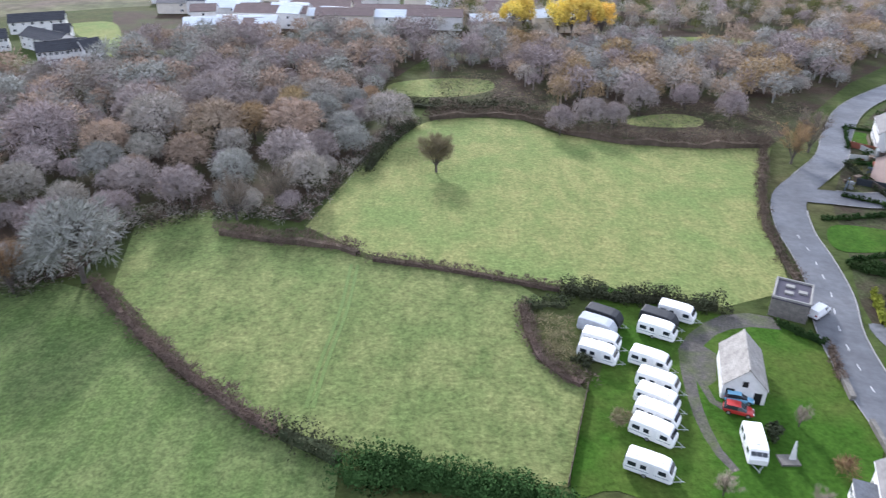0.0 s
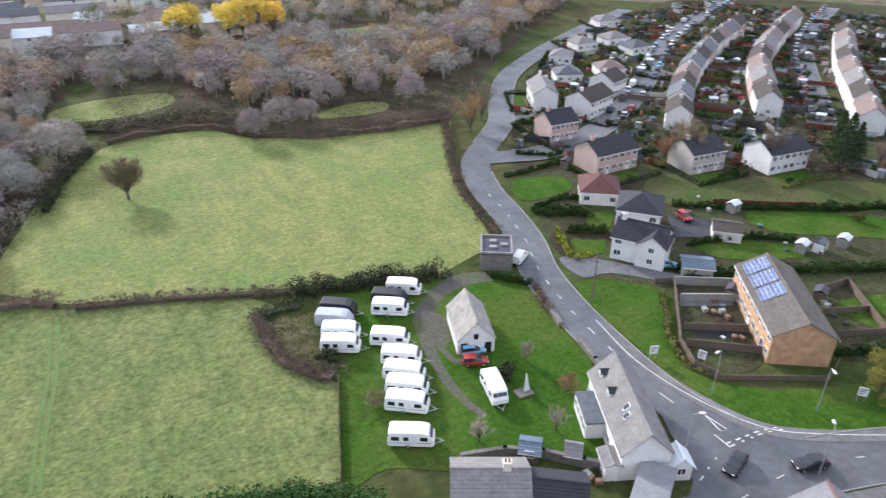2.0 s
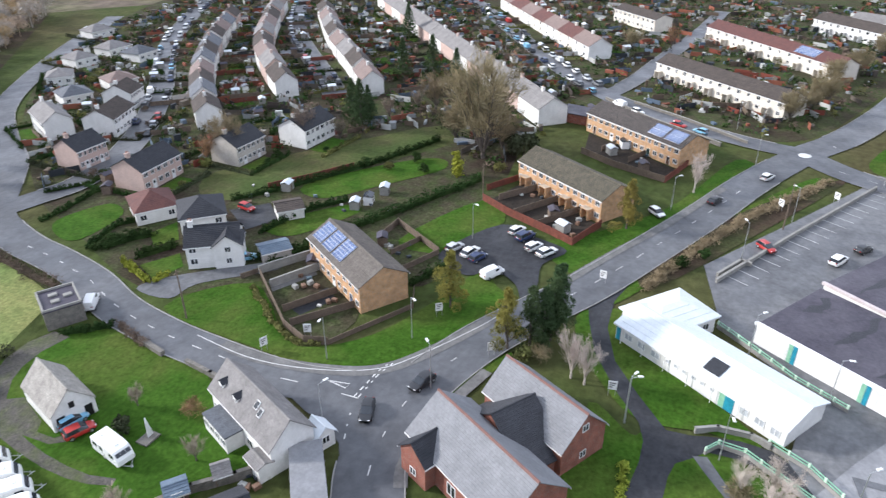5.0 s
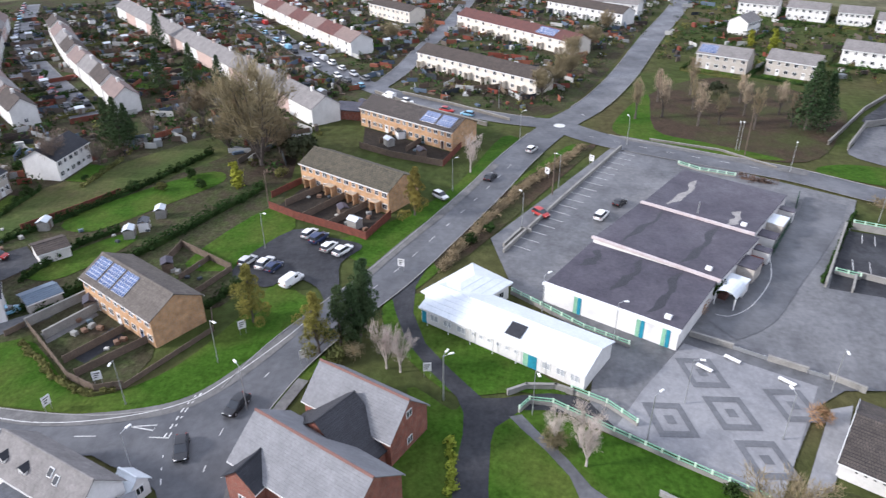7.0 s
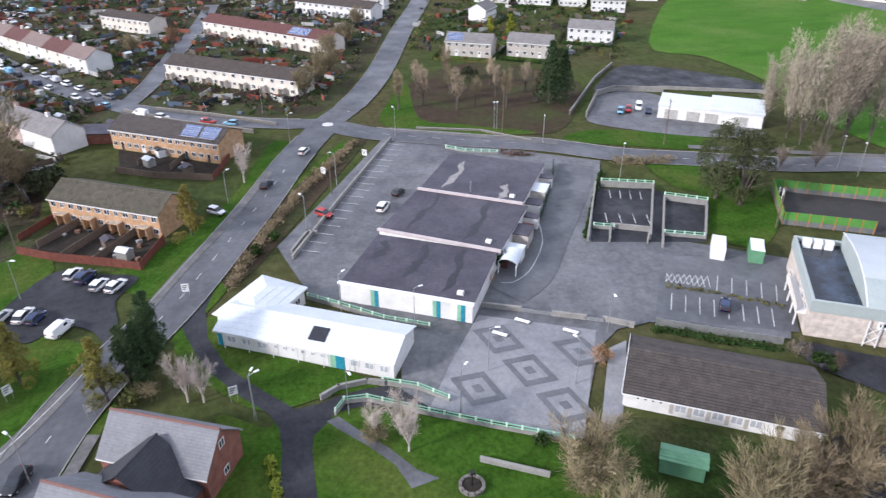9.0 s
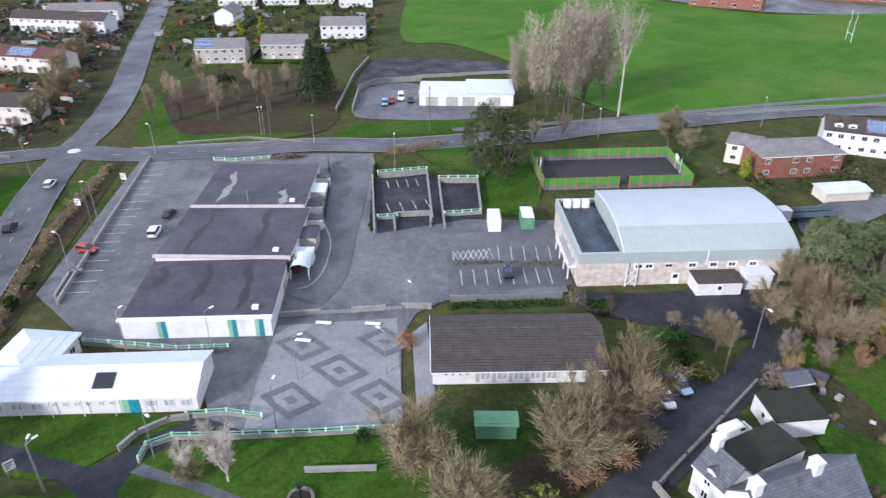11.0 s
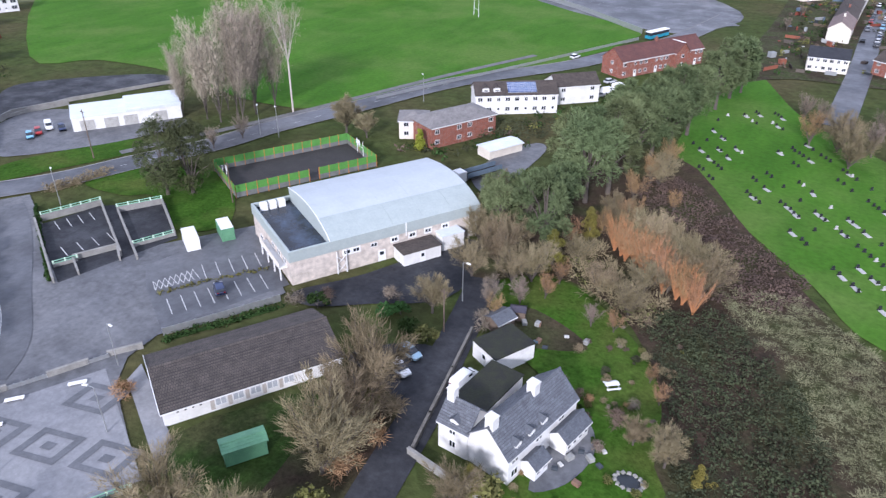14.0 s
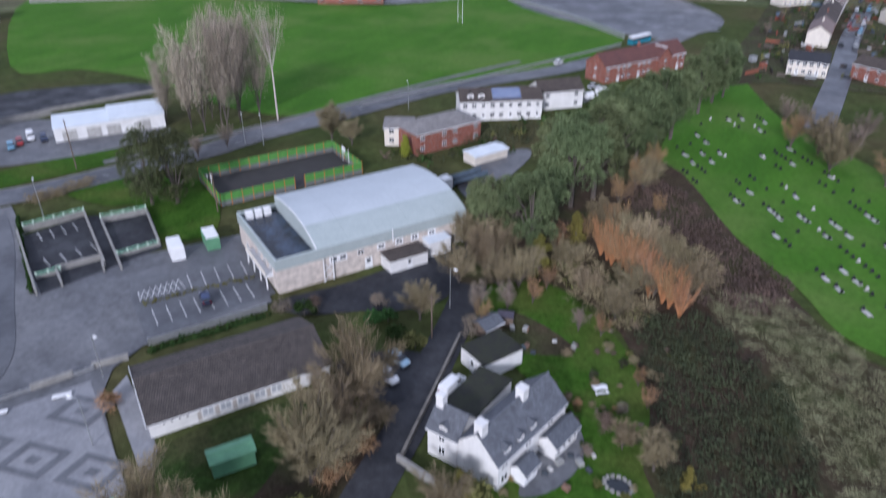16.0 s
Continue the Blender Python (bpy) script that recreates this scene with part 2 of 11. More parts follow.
def strip(name, line, width, material, parent, z, dash=0, gap=0, rounded=True):
    """Paint along a line, dashed or whole: one mesh per dash."""
    pts = smooth_outline(line, False, 8) if rounded and len(line) > 2 else line
    if not dash:
        bld = Build()
        ribbon(bld, offset_line(pts, width / 2), offset_line(pts, -width / 2), z)
        part(name, bld.mesh(name, material), parent)
        return
    s, run = 0.0, []
    dense = []
    for a, b in zip(pts, pts[1:]):
        n = max(1, int(dist(a, b) / 0.5))
        dense += [(a[0] + (b[0] - a[0]) * i / n, a[1] + (b[1] - a[1]) * i / n) for i in range(n)]
    for a, b in zip(dense, dense[1:]):
        if s % (dash + gap) < dash:
            run.append(a)
        elif len(run) > 1:
            bld = Build()
            ribbon(bld, offset_line(run, width / 2), offset_line(run, -width / 2), z)
            part(name, bld.mesh(name, material), parent)
            run = []
        else:
            run = []
        s += dist(a, b)


def wall_run(name, line, height, thick, material, label, category, cap=None, posts=0.0, z=0.0, kind=""):
    """A free-standing wall or fence along a line, with its coping as a part."""
    a0 = line[0]
    ob = thing(name, label, category, pose(a0[0], a0[1], z), kind=kind)
    xy = [(p[0] - a0[0], p[1] - a0[1]) for p in line]
    for p, q in zip(xy, xy[1:]):
        m = along(p, q)
        L = dist(p, q)
        b = Build()
        b.box(-thick / 2, L + thick / 2, -thick / 2, thick / 2, -0.05, height)
        part("panel" if "fence" in name else "course", b.mesh(name, material), ob, "", m)
        if cap:
            c = Build()
            c.soft_box(-thick / 2 - 0.04, L + thick / 2 + 0.04, -thick / 2 - 0.05, thick / 2 + 0.05, height, height + 0.09)
            part("coping", c.mesh("coping", cap), ob, "", m)
        if posts:
            pm = Build()
            pm.soft_box(-0.06, 0.06, -0.09, 0.09, -0.05, height + 0.12)
            pm = pm.mesh("post", material if cap is None else cap)
            for i in range(int(L / posts) + 1):
                part("post", pm, ob, "", m @ pose(min(i * posts, L), 0, 0))
    return ob

# surfaces used all over
M_KERB = mat("kerb stone", (0.30, 0.29, 0.275), (0.21, 0.205, 0.195), 1.5)
M_ASPHALT = mat("road asphalt", (0.084, 0.087, 0.095), (0.056, 0.058, 0.064), 8.0, 0.58, 0.2, 0.12, c=(0.112, 0.114, 0.120), spec=0.42, damp=0.22, mottle=0.16)
M_ASPHALT_OLD = mat("pale worn asphalt", (0.116, 0.118, 0.123), (0.076, 0.077, 0.083), 6.0, 0.6, 0.2, 0.14, c=(0.146, 0.147, 0.150), spec=0.4, damp=0.22, mottle=0.2)
M_ASPHALT_NEW = mat("dark asphalt", (0.032, 0.033, 0.037), (0.020, 0.021, 0.025), 4.0, 0.7, 0.2, 0.15, c=(0.045, 0.046, 0.050), spec=0.18, damp=0.25, mottle=0.2)
M_PAVE = mat("pavement asphalt", (0.150, 0.146, 0.142), (0.105, 0.103, 0.100), 4.0, 0.85, mottle=0.15)
M_LINE = mat("worn white road paint", (0.62, 0.62, 0.60), (0.42, 0.42, 0.41), 0.8, 0.6, 0.1)
M_WHITE = mat("white render", (0.70, 0.69, 0.665), (0.58, 0.57, 0.545), 2.6, 0.85, 0.15, 0.04, object_space=True)
M_CREAM = mat("cream render", (0.66, 0.61, 0.52), (0.56, 0.51, 0.44), 2.2, 0.85, 0.15, 0.05, object_space=True)
M_PEBBLE = mat("grey pebbledash", (0.46, 0.42, 0.37), (0.37, 0.34, 0.30), 1.8, 0.95, 0.5, 0.10, object_space=True)
M_BUFF = courses_mat("buff brick", (0.50, 0.30, 0.15), (0.42, 0.24, 0.12), (0.40, 0.33, 0.25), 0.225, 0.075)
M_RED = courses_mat("red brick", (0.251, 0.084, 0.053), (0.198, 0.065, 0.042), (0.228, 0.190, 0.167), 0.225, 0.075)
M_SLATE = mat("blue-grey slate", (0.110, 0.117, 0.132), (0.072, 0.078, 0.089), 1.3, 0.6, 0.3, 0.16, object_space=True, spec=0.3, mottle=0.12)
M_SLATE_DARK = mat("dark slate", (0.036, 0.037, 0.043), (0.024, 0.026, 0.031), 1.5, 0.65, 0.3, 0.14, object_space=True, spec=0.25, mottle=0.12)
M_TILE_GREY = mat("weathered grey tiles", (0.215, 0.203, 0.195), (0.155, 0.146, 0.140), 2.4, 0.85, 0.3, 0.12, object_space=True, mottle=0.14)
M_TILE_BROWN = mat("brown concrete tiles", (0.080, 0.066, 0.057), (0.057, 0.048, 0.043), 2.2, 0.85, 0.35, 0.16, object_space=True, spec=0.2, mottle=0.16)
M_TILE_DULL = mat("dull grey-brown tiles", (0.140, 0.124, 0.108), (0.100, 0.088, 0.078), 2.0, 0.9, 0.3, 0.14, object_space=True, spec=0.2, mottle=0.16)
M_TILE_HALL = mat("smooth grey hall tiles", (0.205, 0.207, 0.215), (0.165, 0.167, 0.175), 2.6, 0.8, 0.25, 0.08, object_space=True, spec=0.3, mottle=0.08)
M_PALE_PANE = mat("pale glossy pane", (0.46, 0.48, 0.50), (0.34, 0.36, 0.38), 0.7, 0.15, 0.0, 0.06, spec=0.6)
M_TILE_RED = mat("dark red tiles", (0.125, 0.053, 0.044), (0.087, 0.042, 0.038), 2.0, 0.85, 0.3, 0.15, object_space=True)
M_TILE_PINK = mat("faded pinkish tiles", (0.205, 0.152, 0.133), (0.160, 0.122, 0.110), 2.2, 0.85, 0.3, 0.14, object_space=True)
M_FELT = mat("roofing felt", (0.058, 0.052, 0.068), (0.042, 0.038, 0.050), 4.0, 0.5, 0.2, 0.14, c=(0.078, 0.071, 0.086), spec=0.25, damp=0.15, mottle=0.12)
M_STONE_ROOF = mat("lichened stone slates", (0.33, 0.31, 0.275), (0.21, 0.195, 0.175), 1.1, 0.9, 0.5, 0.2, object_space=True)
M_STONE = mat("rubble stone", (0.190, 0.175, 0.152), (0.114, 0.106, 0.095), 0.7, 0.95, 0.6, 0.2)
M_CONCRETE = mat("concrete", (0.274, 0.266, 0.243), (0.205, 0.198, 0.182), 1.6, 0.9, 0.3, 0.1)
M_GLASS = mat("dark window glass", (0.027, 0.032, 0.040), (0.017, 0.021, 0.026), 1.5, 0.08, 0.0, 0.05, spec=0.6)
M_UPVC = mat("white window frames", (0.74, 0.74, 0.73), (0.66, 0.66, 0.65), 1.0, 0.45, 0.05, 0.03)
M_BLACK = mat("black plastic", (0.014, 0.014, 0.014), None, 0.6, 0.5, 0.1)
M_TYRE = mat("tyre rubber", (0.015, 0.015, 0.016), None, 0.3, 0.85)
M_STEEL = mat("galvanised steel", (0.48, 0.49, 0.49), (0.38, 0.39, 0.39), 0.8, 0.45, 0.1, 0.06, metal=0.7)
M_WOOD = mat("weathered timber", (0.152, 0.114, 0.084), (0.106, 0.080, 0.061), 0.8, 0.9, 0.4, 0.18)
M_WOOD_RED = mat("red-stained timber", (0.165, 0.050, 0.032), (0.110, 0.036, 0.025), 0.9, 0.85, 0.3, 0.15)
M_BARK = mat("grey-brown bark", (0.114, 0.095, 0.080), (0.072, 0.061, 0.052), 0.8, 0.95, 0.5, 0.18)
M_ORANGE_BARK = mat("orange willow bark", (0.50, 0.23, 0.09), (0.36, 0.17, 0.08), 0.8, 0.8)
M_BARK_PALE = mat("pale birch bark", (0.55, 0.49, 0.44), (0.36, 0.31, 0.28), 0.6, 0.9, 0.3, 0.15)

M_PINK = mat("pinkish render", (0.50, 0.37, 0.32), (0.42, 0.32, 0.28), 2.0, 0.9, 0.3, 0.08, object_space=True)
M_SHEET_BLUE = mat("blue-grey sheet roof", (0.122, 0.160, 0.205), (0.084, 0.114, 0.152), 1.5, 0.5, 0.1)
M_GREEN_METAL = mat("green painted metal", (0.122, 0.274, 0.152), (0.091, 0.213, 0.122), 1.0, 0.5, 0.1, 0.08)
M_FASCIA = mat("pinkish worn fascia", (0.50, 0.455, 0.445), (0.42, 0.345, 0.335), 1.4, 0.7)
M_STAIN = mat("dark wet stain", (0.026, 0.025, 0.031), (0.017, 0.017, 0.021), 0.9, 0.35, spec=0.3)
M_STAIN_PALE = mat("pale dried puddle", (0.30, 0.285, 0.27), (0.21, 0.20, 0.19), 0.8, 0.7)
M_SHUTTER = mat("grey shutter", (0.42, 0.41, 0.38), None, 1.0, 0.6)

# blue blotches on the wet roof: sky reflections put into the base colour
M_WETROOF = mat("wet dark felt with painted sky reflection", (0.034, 0.050, 0.078), (0.008, 0.009, 0.011), 3.2, 0.2, 0.05, 0.15, spec=0.35, mottle=0.3)
M_MOSSROOF = mat("mossy black felt", (0.017, 0.017, 0.016), (0.027, 0.030, 0.015), 1.6, 0.8, 0.3, 0.2)
M_WATER = mat("dark water", (0.009, 0.014, 0.017), None, 2.0, 0.06, 0.0, spec=0.6)
M_FENCE_GREEN = mat("dark green fence", (0.023, 0.068, 0.038), None, 0.8, 0.6)

PANES = {}


def window_mesh(w, h, bars=1, single=False):
    """A frame with mullions, one connected grid, and the dark glass set back in it."""
    key = (round(w, 2), round(h, 2), bars, single)
    if key not in PANES:
        e, d = 0.09, 0.07
        xs = [0.0]
        for i in range(bars + 1):
            x0 = w * i / (bars + 1)
            x1 = w * (i + 1) / (bars + 1)
            xs += [x0 + (e if i == 0 else e / 2), x1 - (e if i == bars else e / 2)]
        xs.append(w)
        zs = [0.0, e, h - e, h]
        f = Build()
        ids = {}

        def at(x, y, z):
            k = (round(x, 4), round(y, 4), round(z, 4))
            if k not in ids:
                ids[k] = len(f.v)
                f.v.append((x, y, z))
            return ids[k]

        def quad(*p):
            f.f.append(tuple(at(*q) for q in p))
            f.k.append(0)
        for i in range(len(xs) - 1):
            for j in range(3):
                x0, x1, z0, z1 = xs[i], xs[i + 1], zs[j], zs[j + 1]
                if j == 1 and i % 2 == 1:
                    quad((x0, -d, z0), (x0, 0, z0), (x0, 0, z1), (x0, -d, z1))
                    quad((x1, 0, z0), (x1, -d, z0), (x1, -d, z1), (x1, 0, z1))
                    quad((x0, -d, z1), (x0, 0, z1), (x1, 0, z1), (x1, -d, z1))
                    quad((x0, 0, z0), (x0, -d, z0), (x1, -d, z0), (x1, 0, z0))
                else:
                    quad((x0, -d, z0), (x1, -d, z0), (x1, -d, z1), (x0, -d, z1))
        quad((0, -d, h), (w, -d, h), (w, 0, h), (0, 0, h))
        quad((0, 0, 0), (w, 0, 0), (w, -d, 0), (0, -d, 0))
        for x, sg in ((0, 1), (w, -1)):
            p = [(x, 0, 0), (x, -d, 0), (x, -d, h), (x, 0, h)]
            quad(*(p if sg > 0 else p[::-1]))
        g = f if single else Build()
        g.box(e * 0.5, w - e * 0.5, -0.03, -0.005, e * 0.5, h - e * 0.5, 1 if single else 0)
        PANES[key] = (f.mesh("window", M_UPVC, M_GLASS), None if single else g.mesh("pane", M_GLASS))
    return PANES[key]


DOORS = {}


def door_mesh(w, h, material):
    key = (w, h, material.name)
    if key not in DOORS:
        b = Build()
        b.box(-0.07, 0, -0.09, 0.02, 0, h + 0.07)
        b.box(w, w + 0.07, -0.09, 0.02, 0, h + 0.07)
        b.box(0, w, -0.09, 0.02, h, h + 0.07)
        b.box(0, w, -0.04, 0.02, 0, h, 1)
        b.box(w * 0.2, w * 0.8, -0.06, -0.035, h * 0.58, h * 0.9, 2)
        DOORS[key] = b.mesh("door", M_UPVC, material, M_GLASS)
    return DOORS[key]


def add_window(parent, m, w, h, bars=1, fine=True):
    """fine: the glass is a part of its own."""
    f, g = window_mesh(w, h, bars, not fine)
    ob = part("window", f, parent, "", m)
    if fine:
        part("pane", g, ob)
    return ob


def gable_roof(L, D, eave, rise, over, thick, rows, end=0.25, x0=0.0, skew=0.5):
    """Two slopes that meet at a ridge along x, each one skin of lapped courses; skew: where the ridge lies across the depth."""
    slopes = []
    ry = D * skew
    for side in (0, 1):
        run = ry if side == 0 else D - ry
        ang = rise / run
        prof = []
        for i in range(rows):
            q0, q1 = -over + (run + over) * i / rows, -over + (run + over) * (i + 1) / rows
            prof += [(q0, eave + ang * q0 + thick + 0.05), (q1, eave + ang * q1 + thick)]
        prof += [(run, eave + rise + 0.02), (-over, eave - ang * over + 0.02)]
        prof = [(q if side == 0 else D - q, z) for q, z in prof]
        if side == 0:
            prof.reverse()
        b = Build()
        b.solid([(x0 - end, y, z) for y, z in reversed(prof)], [(x0 + L + end, y, z) for y, z in reversed(prof)])
        slopes.append(b)
    return slopes


def toward(r0, r1, D):
    """The front corners of a building whose ridge runs from r0 to r1."""
    L = dist(r0, r1)
    nx, ny = -(r1[1] - r0[1]) / L * D / 2, (r1[0] - r0[0]) / L * D / 2
    return (r0[0] - nx, r0[1] - ny), (r1[0] - nx, r1[1] - ny)


def house(name, label, a, b, D, eave, rise, wall, roof_mat, roof="gable", units=1, storeys=2, over=0.35, rows=12, group="",
          front="wdw", back="ww", gable_win=0, chimneys=(), category="house", skew=0.5, doors=None, porch=False, end=0.25, win=(1.3, 1.15),
          ridge_mat=None, chim_mat=None, fascia=True, solar=None, fine=None, chim=(0.45, 0.35, 1.0), pots=True):
    """A building whose front runs from a to b on the ground, with its depth D to the left of that line."""
    L = dist(a, b)
    fine = math.hypot(a[0], a[1]) < 135 if fine is None else fine
    ob = thing(name, label, category, along(a, b), group)
    FOOT.append((along(a, b).inverted(), L, D))
    th = 0.3
    # outer walls: a closed shell with gables, plus a floor slab edge
    w = Build()
    ry = D * skew
    gz = eave + rise if roof == "gable" else eave
    for x in (0, L):
        x0, x1 = (x, x + th) if x == 0 else (x - th, x)
        prof = [(0, -0.3), (D, -0.3), (D, eave), (ry, gz), (0, eave)] if roof == "gable" else [(0, -0.3), (D, -0.3), (D, eave), (0, eave)]
        w.solid([(x0, y, z) for y, z in reversed(prof)], [(x1, y, z) for y, z in reversed(prof)])
    w.box(th, L - th, 0, th, -0.3, eave)
    w.box(th, L - th, D - th, D, -0.3, eave)
    part("wall", w.mesh("wall", wall), ob)
    # roof
    if roof == "gable":
        for s in gable_roof(L, D, eave, rise, over, 0.12, rows, end, 0, skew):
            part("roof", s.mesh("roof", roof_mat), ob)
        r = Build()
        zr = eave + rise + 0.06
        prof = [(ry - 0.2, zr), (ry + 0.2, zr), (ry + 0.09, zr + 0.18), (ry - 0.09, zr + 0.18)]
        r.solid([(-end, y, z) for y, z in reversed(prof)], [(L + end, y, z) for y, z in reversed(prof)])
        part("ridge", r.mesh("ridge", ridge_mat or roof_mat), ob)
    elif roof == "hip":
        o = over
        ins = D / 2
        r = Build()

        def ring(t, up):
            q = [(-o + (ins + o) * t, -o + (D / 2 + o) * t), (L + o - (ins + o) * t, -o + (D / 2 + o) * t),
                 (L + o - (ins + o) * t, D + o - (D / 2 + o) * t), (-o + (ins + o) * t, D + o - (D / 2 + o) * t)]
            return [(x, y, eave + rise * t + up) for x, y in q]
        rings = [ring(0, -0.02)]
        for k in range(rows):
            rings += [ring(k / rows, 0.14), ring((k + 1) / rows, 0.10)]
        for q in rings:
            r.v.extend(q)
        for k in range(len(rings) - 1):
            for j in range(4):
                i0, i1 = k * 4 + j, k * 4 + (j + 1) % 4
                r.f.append((i0, i1, i1 + 4, i0 + 4))
                r.k.append(0)
        r.f.append((3, 2, 1, 0))
        r.k.append(0)
        part("roof", r.mesh("roof", roof_mat), ob)
    else:
        r = Build()
        r.soft_box(-over, L + over, -over, D + over, eave, eave + 0.22, 0.04)
        part("roof", r.mesh("roof", roof_mat), ob)
    if fascia and roof != "flat":
        for y0, y1 in ((-over - 0.02, -over + 0.02), (D + over - 0.02, D + over + 0.02)):
            g = Build()
            zz = eave - (rise / max(ry, 0.1)) * over if roof == "gable" else eave
            g.box(-end, L + end, y0, y1, zz - 0.12, zz + 0.10)
            part("gutter", g.mesh("gutter", M_UPVC), ob)
    # windows and doors, unit by unit
    U = L / units
    dm = doors or [M_UPVC]
    fh = eave / storeys
    for u in range(units):
        for pattern, m0, flip in ((front, Matrix(), 1), (back, pose(L, D, 0, 0, 0, 180), -1)):
            n = len(pattern)
            for s in range(storeys):
                for i, ch in enumerate(pattern):
                    if ch == "-":
                        continue
                    slot = U / n
                    cx = U * u + slot * (i + 0.5)
                    if ch == "d" and s == 0:
                        part("door", door_mesh(0.95, 2.05, dm[u % len(dm)]), ob, "", m0 @ pose(cx - 0.47, 0, 0.05))
                        if porch and flip == 1:
                            pb = Build()
                            pb.soft_box(cx - 1.1, cx + 1.1, -1.5, 0.0, 2.35, 2.55)
                            pb.box(cx - 1.0, cx - 0.85, -1.4, 0.0, 0, 2.35)
                            pb.box(cx + 0.85, cx + 1.0, -1.4, 0.0, 0, 2.35)
                            part("porch", pb.mesh("porch", wall), ob)
                    else:
                        ww = min(win[0], slot * 0.7) * (0.75 if ch == "d" else 1)
                        add_window(ob, m0 @ pose(cx - ww / 2, 0, fh * s + 0.95), ww, win[1], 1 if ww > 0.9 else 0, fine)
    for s in range(gable_win):
        add_window(ob, pose(L, D * 0.5 - 0.55, fh * s + 0.95, 0, 0, 90), 1.1, 1.1, 1, fine)
        add_window(ob, pose(0, D * 0.5 + 0.55, fh * s + 0.95, 0, 0, -90), 1.1, 1.1, 1, fine)
    for cx, cy in chimneys:
        c = Build()
        z0 = eave + rise * (1 - abs(cy - ry) / max(ry, 0.1)) - 0.4
        top = eave + rise + chim[2]
        c.box(cx - chim[0], cx + chim[0], cy - chim[1], cy + chim[1], z0, top)
        c.soft_box(cx - chim[0] - 0.08, cx + chim[0] + 0.08, cy - chim[1] - 0.08, cy + chim[1] + 0.08, top, top + 0.14)
        st = part("chimney", c.mesh("chimney", chim_mat or wall), ob)
        if pots:
            pot = Build()
            for dx in (-0.2, 0.2):
                pot.tube((cx + dx, cy, top + 0.14), (cx + dx, cy, top + 0.55), 0.12, 0.10, 8)
            part("chimney_pot", pot.mesh("chimney_pot", M_POT), st)
    if solar:
        ang = math.degrees(math.atan2(rise, ry))
        for (sx, su, cols, rws, side) in solar:
            base = pose(sx, 0, eave + 0.25, ang, 0, 0) if side == 0 else pose(sx, D, eave + 0.25, ang, 0, 180)
            for i in range(cols):
                for j in range(rws):
                    part("solar_panel", solar_mesh(), ob, "blue solar panel with pale cell lines", base @ pose(i * 1.14, su + j * 1.94, 0.0) @ Matrix.Diagonal((1.1, 1.16, 1, 1)))
    return ob


M_TILE_COURSE = courses_mat("coursed brown tiles", (0.086, 0.072, 0.062), (0.066, 0.056, 0.050), (0.022, 0.019, 0.018), 0.33, 0.42, 0.85, "flat", 0.8)
M_TILE_MOSSC = courses_mat("coursed mossy tiles", (0.108, 0.094, 0.062), (0.080, 0.070, 0.050), (0.035, 0.032, 0.022), 0.33, 0.40, 0.9, "flat", 0.8)
M_SLATE_C = courses_mat("coursed blue-grey slates", (0.135, 0.142, 0.158), (0.098, 0.104, 0.118), (0.050, 0.053, 0.060), 0.30, 0.26, 0.6, "flat", 0.5)
M_SLATE_DC = courses_mat("coursed dark slates", (0.038, 0.039, 0.046), (0.027, 0.028, 0.034), (0.012, 0.012, 0.015), 0.34, 0.36, 0.6, "flat", 0.6)
M_POT = mat("clay pot", (0.274, 0.114, 0.061), None, 0.5)
M_CELLS = courses_mat("solar cells", (0.050, 0.085, 0.20), (0.065, 0.105, 0.23), (0.46, 0.48, 0.52), 0.5, 0.547, 0.2, "flat", 0.05, 0.0)
SOLAR = []


def solar_mesh():
    if not SOLAR:
        b = Build()
        b.soft_box(0, 1.0, 0, 1.64, 0, 0.06, 0.02)
        SOLAR.append(b.mesh("solar_panel", M_CELLS))
    return SOLAR[0]


# ---- vehicles ----
CAR_PROTO = {}


def lathe_wheel(r, w):
    t, d = Build(), Build()
    t.tube((0, -w / 2, 0), (0, w / 2, 0), r, r, 12)
    d.tube((0, -w / 2 - 0.015, 0), (0, w / 2 + 0.015, 0), r * 0.62, r * 0.62, 8)
    return t.mesh("wheel", M_TYRE), d.mesh("rim", M_STEEL)


WHEEL = []


def loft(sections, bld, slot=0):
    """Joins cross-sections along x into one closed skin."""
    n = len(sections[0])
    base = len(bld.v)
    for s in sections:
        bld.v.extend(s)
    for i in range(len(sections) - 1):
        for j in range(n):
            k = (j + 1) % n
            p, q = base + i * n, base + (i + 1) * n
            bld.f.append((p + j, q + j, q + k, p + k))
            bld.k.append(slot)
    bld.f.append(tuple(base + j for j in range(n)))
    bld.k.append(slot)
    bld.f.append(tuple(base + (len(sections) - 1) * n + j for j in reversed(range(n))))
    bld.k.append(slot)


